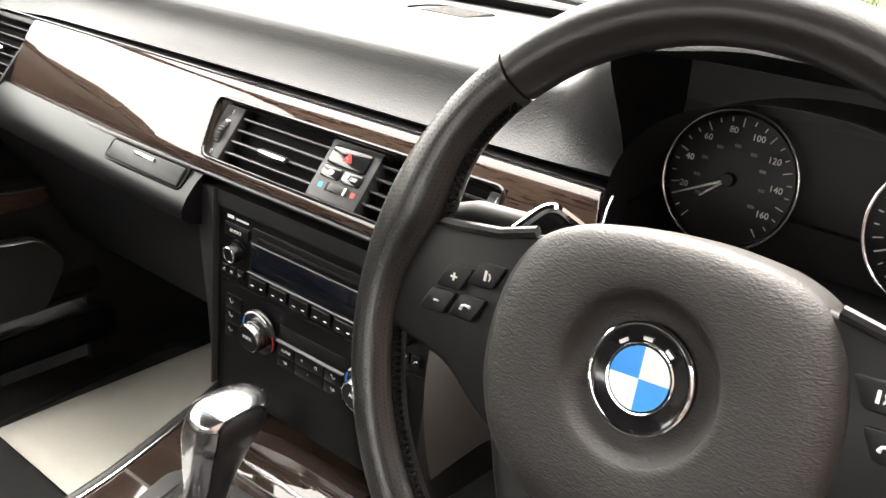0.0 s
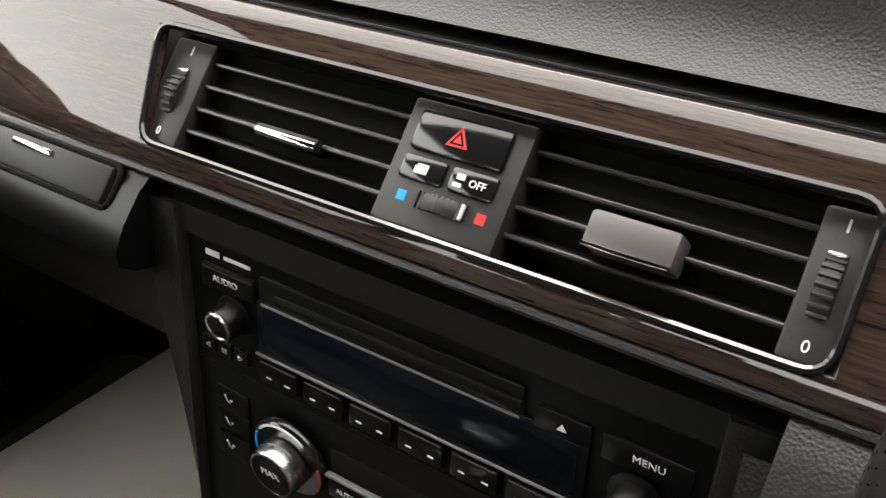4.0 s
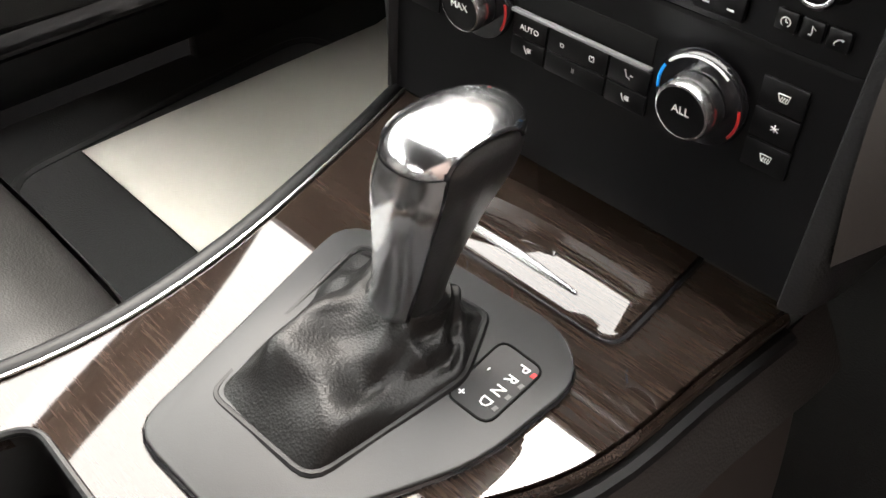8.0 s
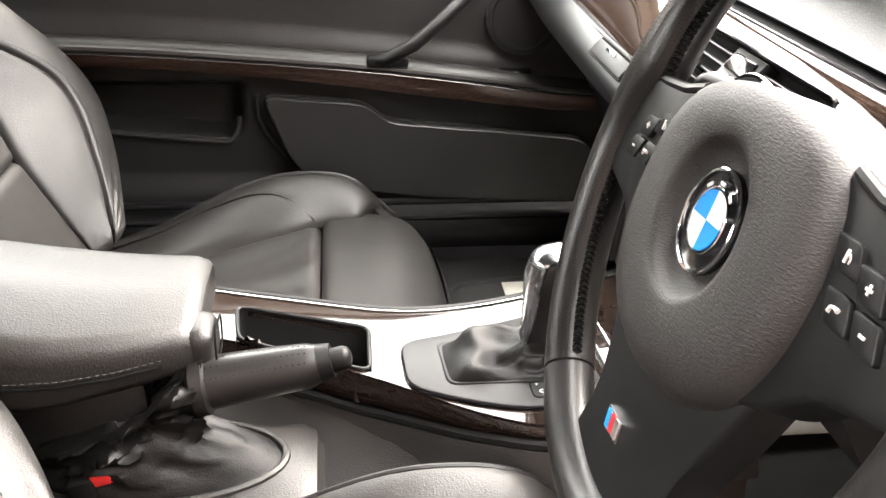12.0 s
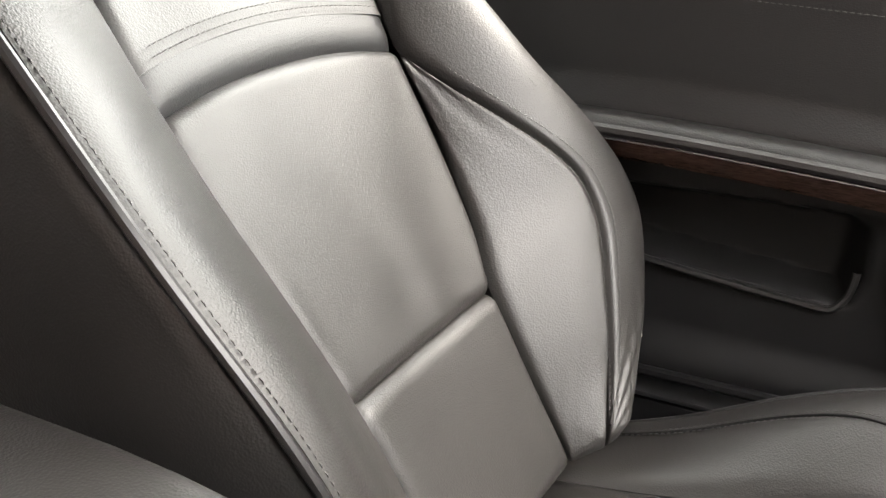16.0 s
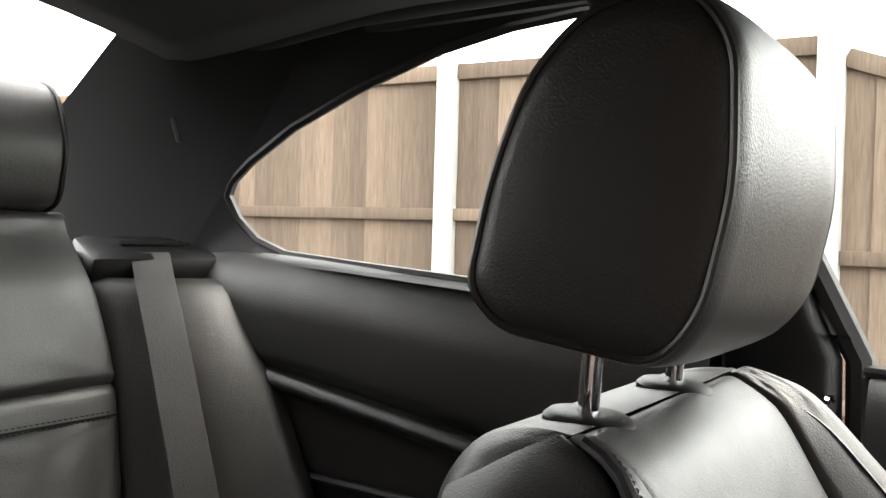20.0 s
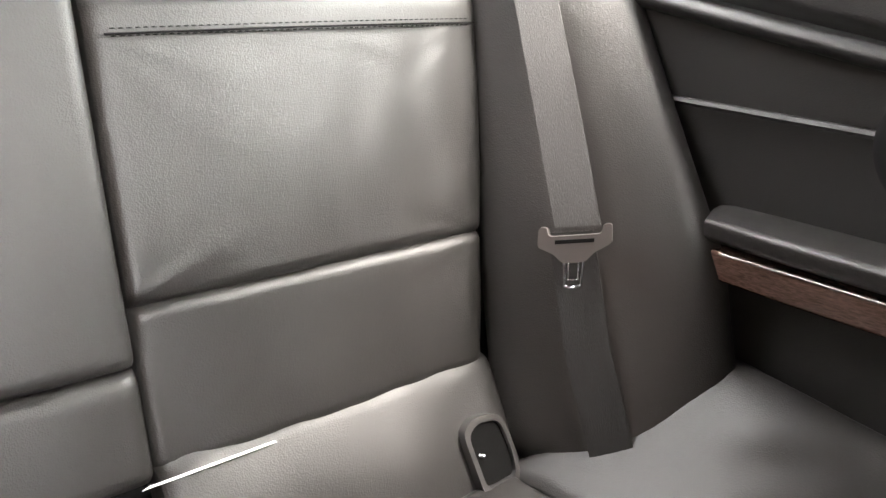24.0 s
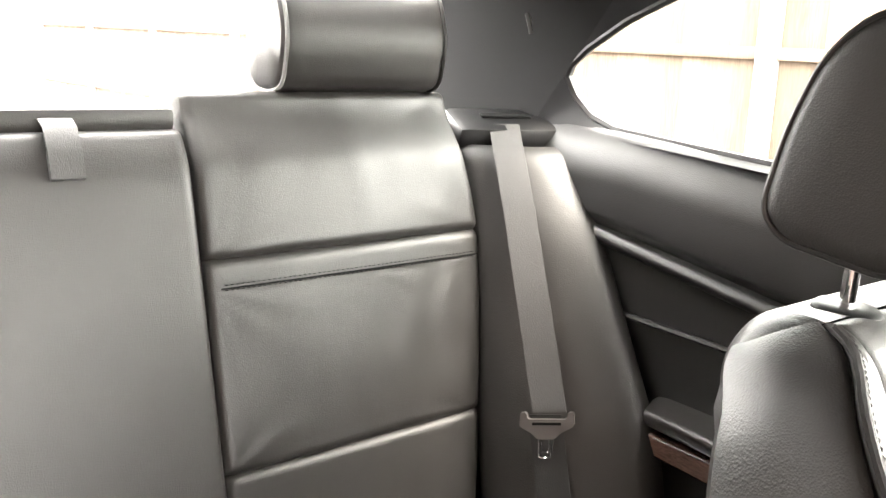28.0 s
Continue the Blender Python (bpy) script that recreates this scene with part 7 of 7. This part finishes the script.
wsn = part("windscreen", grid(screen_pt, 40, 10), GLASS, shell, "clear windscreen")
part("screen_border", loft([[screen_pt(i / 60, b) + Vector((0, dy, dy)) for b, dy in ((-0.02, -0.004), (0.042, -0.004), (0.042, -0.0015), (-0.02, -0.0015))] for i in range(61)]), RUBBER, shell, "black border along the windscreen base")
wsn.visible_shadow = False
rw = part("rear_window", grid(lambda a, b: Vector((lerp(-0.60, 0.60, a) * lerp(1.05, 0.92, b), lerp(-2.26, -1.68, b), lerp(1.005, 1.285, b))), 10, 6), GLASS, shell, "clear rear window")
rw.visible_shadow = False
part("header_rail", tube([(x, -0.22 - 0.03 * abs(x), 1.268 - 0.03 * (x / 0.6) ** 2) for x in (-0.62, -0.3, 0, 0.3, 0.62)], 0.028, 10), FABRIC, shell)
part("parcel_shelf", rbox((0, -2.04, 0.985), (1.32, 0.50, 0.03), 0.01), FABRIC, shell, "dark parcel shelf")
part("rear_bulkhead", rbox((0, -1.86, 0.62), (1.40, 0.03, 0.72), 0.005), DEEP, shell)
part("cowl", extrude_x([(0.36, 0.866), (0.38, 0.872), (0.46, 0.858), (0.56, 0.845), (0.62, 0.80), (0.36, 0.80)], -0.75, 0.75, 40, lambda x, y, z: (y + 0.02 + screen_base(x) - 0.353, z - 0.012)), RUBBER, shell, "black windscreen cowl")
part("bonnet", grid(lambda a, b: Vector((lerp(-0.78, 0.78, a), lerp(0.57 + (screen_base(lerp(-0.75, 0.75, a)) - 0.353), 1.72, b), lerp(0.812, 0.60, b ** 1.5) - 0.05 * abs(2 * a - 1) ** 3)), 14, 10), PAINT, shell, "dark bonnet")
part("bumper", rbox((0, 1.74, 0.25), (1.6, 0.12, 0.55), 0.05), PAINT, shell)
part("boot_lid", grid(lambda a, b: Vector((lerp(-0.7, 0.7, a), lerp(-2.24, -2.7, b), 0.99 - 0.05 * b)), 6, 4), PAINT, shell)
part("footwell_bulkhead", grid(lambda a, b: Vector((lerp(-0.72, 0.72, a), lerp(0.44, 0.40, b), lerp(0.24, 0.80, b))), 4, 6), CARPET, shell)
part("floor_carpet", grid(lambda a, b: Vector((lerp(-0.72, 0.72, a), lerp(0.46, -1.60, b), 0.270 - 0.004 * math.sin(9 * a) + (0.06 * smooth((0.06 - b) / 0.06)))), 20, 40), CARPET, shell, "black carpet")
for s in (-1, 1):
    part("kick_panel", rbox((s * 0.712, 0.30, 0.52), (0.02, 0.36, 0.60), 0.005), CARPET, shell)
hang(shell)

def wiper_at(hood_path, arm_path, blade_path, label):
    w = thing("wiper", hood_path[0], label, "wiper", "wipers")
    part("hood", loft([rounded([Vector(p) + Vector((0, dy * k, dz * k)) for dy, dz in ((-0.009, -0.006), (-0.007, 0.006), (0.007, 0.006), (0.010, -0.006))], 0.004, 3) for p, k in zip(hood_path, (0.55, 0.95, 1.0, 0.8, 0.55))]), SATIN, w, "grey plastic arm hood")
    part("arm", tube(arm_path, 0.0042, 8, False, 0.6), RUBBER, w)
    part("blade", tube(blade_path, 0.0045, 8), RUBBER, w)
    hang(w)
    return w


wiper_at([(-0.530, 0.362, 0.884), (-0.505, 0.362, 0.885), (-0.460, 0.366, 0.883), (-0.420, 0.368, 0.880), (-0.385, 0.368, 0.878)], [(-0.40, 0.368, 0.880), (-0.30, 0.366, 0.880), (-0.232, 0.366, 0.878)],
         [(-0.60, 0.335, 0.874), (-0.42, 0.352, 0.874), (-0.215, 0.372, 0.874)], "black windscreen wiper with a grey hooded arm at rest")
wiper_at([(0.012, 0.416, 0.885), (0.035, 0.416, 0.886), (0.080, 0.414, 0.882), (0.120, 0.412, 0.879), (0.160, 0.410, 0.876)], [(0.13, 0.410, 0.878), (0.30, 0.40, 0.874), (0.45, 0.37, 0.872)],
         [(-0.225, 0.374, 0.881), (-0.20, 0.376, 0.881), (-0.098, 0.398, 0.879), (0.03, 0.405, 0.873), (0.25, 0.395, 0.870)], "black windscreen wiper with a grey hooded arm over the cowl")

mat_ = thing("floor_mat", (-0.42, -0.05, 0.28), "black carpet floor mat in the passenger footwell", "floor mat")
part("mat", prism(rounded([(-0.64, 0.24, 0.284), (-0.20, 0.24, 0.284), (-0.20, -0.17, 0.284), (-0.60, -0.17, 0.284)], 0.05, 5), (0, 0, -0.010), 0.004), CARPET, mat_)
part("mat_edge", tube(rounded([(-0.64, 0.24, 0.283), (-0.20, 0.24, 0.283), (-0.20, -0.17, 0.283), (-0.60, -0.17, 0.283)], 0.05, 5), 0.006, 8, True), RUBBER, mat_)
hang(mat_)
sheet = thing("paper_mat", (-0.47, 0.1, 0.29), "cream protective paper mat lying in the passenger footwell", "paper mat")
part("paper", grid(lambda a, b: Vector((lerp(-0.592, -0.165, a), lerp(-0.084, 0.40, b), 0.2895 + 0.005 * noise.noise(Vector((a * 2, b * 2, 4))) ** 2 + 0.075 * smooth((b - 0.82) / 0.3))), 12, 16), PAPER, sheet)
sheet.children[0].modifiers.new("thick", "SOLIDIFY").thickness = 0.0012
hang(sheet)

# ---------- outside ----------
# unseen wall, added to cut the sky light from the driver's side
wall = tagged(part("wall_east", rbox((1.95, -0.4, 1.25), (0.2, 8.0, 2.8), 0.01), BRICK), "added dark wall, out of view, that dims the driver's side", "wall", kind="structure")
GZ = -0.15
ground = tagged(part("ground", grid(lambda a, b: Vector((lerp(-400, 400, a), lerp(-400, 400, b), GZ)), 4, 4), PAVING), "grey paved drive around the car", "ground", kind="structure")
road = tagged(part("road", prism([(-80, 4.9 + 8.8, GZ + 0.004), (80, 4.9 - 8.8, GZ + 0.004), (80, 9.5 - 8.8, GZ + 0.004), (-80, 9.5 + 12.8, GZ + 0.004)], (0, 0, -0.003)), ASPHALT), "grey asphalt road with white dashes", "road", kind="structure")
def verge_edge(x):
    return line(x, (-80, 21.0), (-6.0, 9.43), (-1.66, 7.91), (80, -1.9))


for k in range(-12, 13):
    x = -5.50 + 4.08 * k
    y = 7.345 - 0.12 * (x + 5.6)
    part("road_dash", prism([(x - 0.68, y + 0.08 + 0.05, GZ + 0.008), (x + 0.68, y - 0.08 + 0.05, GZ + 0.008), (x + 0.68, y - 0.08 - 0.05, GZ + 0.008), (x - 0.68, y + 0.08 - 0.05, GZ + 0.008)], (0, 0, -0.003)), WHITE, road)
verge = tagged(part("verge", grid(lambda a, b: (lambda x: Vector((x, verge_edge(x) + b * 12, GZ + 0.01 + 0.10 * smooth(b * 12) + 0.9 * b)))(lerp(-80, 80, a)), 320, 10), GRASS), "rough grass verge beyond the road", "verge", kind="structure")
rng = random.Random(5)
blades = []
for k in range(5200):
    x, b = rng.uniform(-9, 3), rng.random() ** 1.5
    y = verge_edge(x) + 0.02 + b * 3.0
    z = GZ + 0.01 + 0.10 * smooth(b * 3) + 0.22 * b
    h, w, a = rng.uniform(0.05, 0.20), rng.uniform(0.008, 0.02), rng.uniform(0, 6.28)
    d = Vector((math.cos(a), math.sin(a), 0))
    blades.append(([Vector((x, y, z)) - d * w, Vector((x, y, z)) + d * w, Vector((x + rng.uniform(-0.05, 0.05), y + rng.uniform(-0.05, 0.05), z + h))], [(0, 1, 2)]))
tagged(part("grass_tufts", join(*blades), GRASS), "long grass and weeds on the verge", "grass", kind="stuff")

fence = thing("fence", (-4.3, -2, GZ), "weathered close-board timber fence with concrete posts", "fence")
FX = -4.25
posts = [-1.56 + 1.95 * k for k in range(-7, 2)] + [2.62, 4.60]
board_mesh = {}
for n, py in enumerate(posts):
    front = py > -1.6
    ph = 2.0 if py < -1.0 else 1.34
    part("concrete_post", rbox((FX + 0.02, py, (GZ + ph) / 2), (0.11, 0.115, ph - GZ), 0.012), CONCRETE, fence)
    if n == len(posts) - 1:
        break
    y0, y1 = py + 0.06, posts[n + 1] - 0.06
    sloped = abs(py + 1.56) < 0.1
    topz = (lambda y: lerp(1.88, 1.24, (y - y0) / (y1 - y0))) if sloped else ((lambda y: 1.24) if py > -1.0 else (lambda y: 1.94))
    low = GZ + 0.02
    k, nb = 0, 15
    for k in range(nb):
        ya, yb = lerp(y0, y1, k / nb), lerp(y0, y1, (k + 1.18) / nb)
        yb = min(yb, y1)
        jz = rng.uniform(-0.006, 0.006)
        o = rng.uniform(-0.002, 0.002)
        z1, z2 = topz(ya) - 0.05 + jz, topz(yb) - 0.05 + jz
        vs = [(FX + 0.020 + o, ya, low), (FX + 0.002 + o, yb, low), (FX + 0.002 + o, yb, z2), (FX + 0.020 + o, ya, z1)]
        vs += [(x - 0.011, y, z) for x, y, z in vs]
        part("board", (vs, [(0, 1, 2, 3), (7, 6, 5, 4), (0, 4, 5, 1), (1, 5, 6, 2), (2, 6, 7, 3), (3, 7, 4, 0)]), FENCE, fence, flat=True)
    for rz in ((1.14, 0.38) if not front else (0.98, 0.33)):
        rz = min(rz, topz(y1) - 0.12)
        part("rail", rbox((FX + 0.035, (y0 + y1) / 2, rz), (0.036, y1 - y0, 0.065), 0.004), FENCE, fence)
    m = Matrix.Rotation(math.atan2(topz(y1) - topz(y0), y1 - y0), 4, "X")
    part("capping", rbox((FX + 0.01, (y0 + y1) / 2, (topz(y0) + topz(y1)) / 2 - 0.03), (0.07, (y1 - y0) / max(0.5, math.cos(math.atan2(topz(y1) - topz(y0), y1 - y0))), 0.085), 0.006, m), FENCE, fence)
hang(fence)

for nm, at, w, d, h, lab in (("house", (-13.0, -9.5), 5.0, 6.0, 2.6, "cream rendered bungalow beyond the fence"), ("house", (-9.5, -22.0), 9.0, 6.0, 2.4, "house with red tiled roof behind the car")):
    x, y = at
    hs = thing(nm, (x, y, GZ), lab, "house")
    part("wall", rbox((x, y, GZ + h / 2), (w, d, h), 0.01), RENDER, hs)
    zr = GZ + h
    part("roof", loft([[Vector((x - w / 2 - 0.3, y + sy * (d / 2 + 0.3), zr - 0.1)) for sy in (-1, 1)] + [Vector((x - w / 2 - 0.3, y, zr + 1.5))],
                       [Vector((x + w / 2 + 0.3, y + sy * (d / 2 + 0.3), zr - 0.1)) for sy in (-1, 1)] + [Vector((x + w / 2 + 0.3, y, zr + 1.5))]]), TILES, hs, "tiled pitched roof")
    for k in (-1, 1):
        wn_ = part("window", rbox((x + w / 2 + 0.01, y + k * d / 4, GZ + 1.5), (0.06, 1.2, 1.0), 0.01), WHITE, hs)
        part("pane", rbox((x + w / 2 + 0.045, y + k * d / 4, GZ + 1.5), (0.01, 1.05, 0.85), 0), SCREEN, wn_)
    hang(hs)

tree = thing("tree", (3.0, -17.0, GZ), "broadleaf tree behind the car", "tree")
part("trunk", tube([(3.0, -17, GZ), (3.05, -17, 1.5), (3.0, -17.1, 3.2)], [0.22, 0.17, 0.1], 10), FENCE, tree)
for k in range(6):
    a = k * 1.05
    part("limb", tube([(3.0, -17, 2.2 + 0.15 * k), (3 + math.cos(a), -17 + math.sin(a), 3.2 + 0.2 * k), (3 + 1.7 * math.cos(a), -17 + 1.7 * math.sin(a), 4.0 + 0.2 * k)], [0.09, 0.05, 0.02], 7), FENCE, tree)
lv = []
for k in range(3600):
    a, r, z = rng.uniform(0, 6.28), rng.random() ** 0.5 * 2.3, rng.uniform(2.4, 5.6)
    r *= math.sin(math.pi * min(1, (z - 2.0) / 4.0)) * (0.75 + 0.4 * noise.noise(Vector((math.cos(a) * 2, math.sin(a) * 2, z))))
    c = Vector((3 + r * math.cos(a), -17 + r * math.sin(a), z))
    d, e = Vector((rng.gauss(0, 1), rng.gauss(0, 1), rng.gauss(0, 1))).normalized() * 0.13, Vector((rng.gauss(0, 1), rng.gauss(0, 1), rng.gauss(0, 1))).normalized() * 0.06
    lv.append(([c - d, c + e, c + d, c - e], [(0, 1, 2, 3)]))
part("crown", join(*lv), LEAF, tree)
hang(tree)
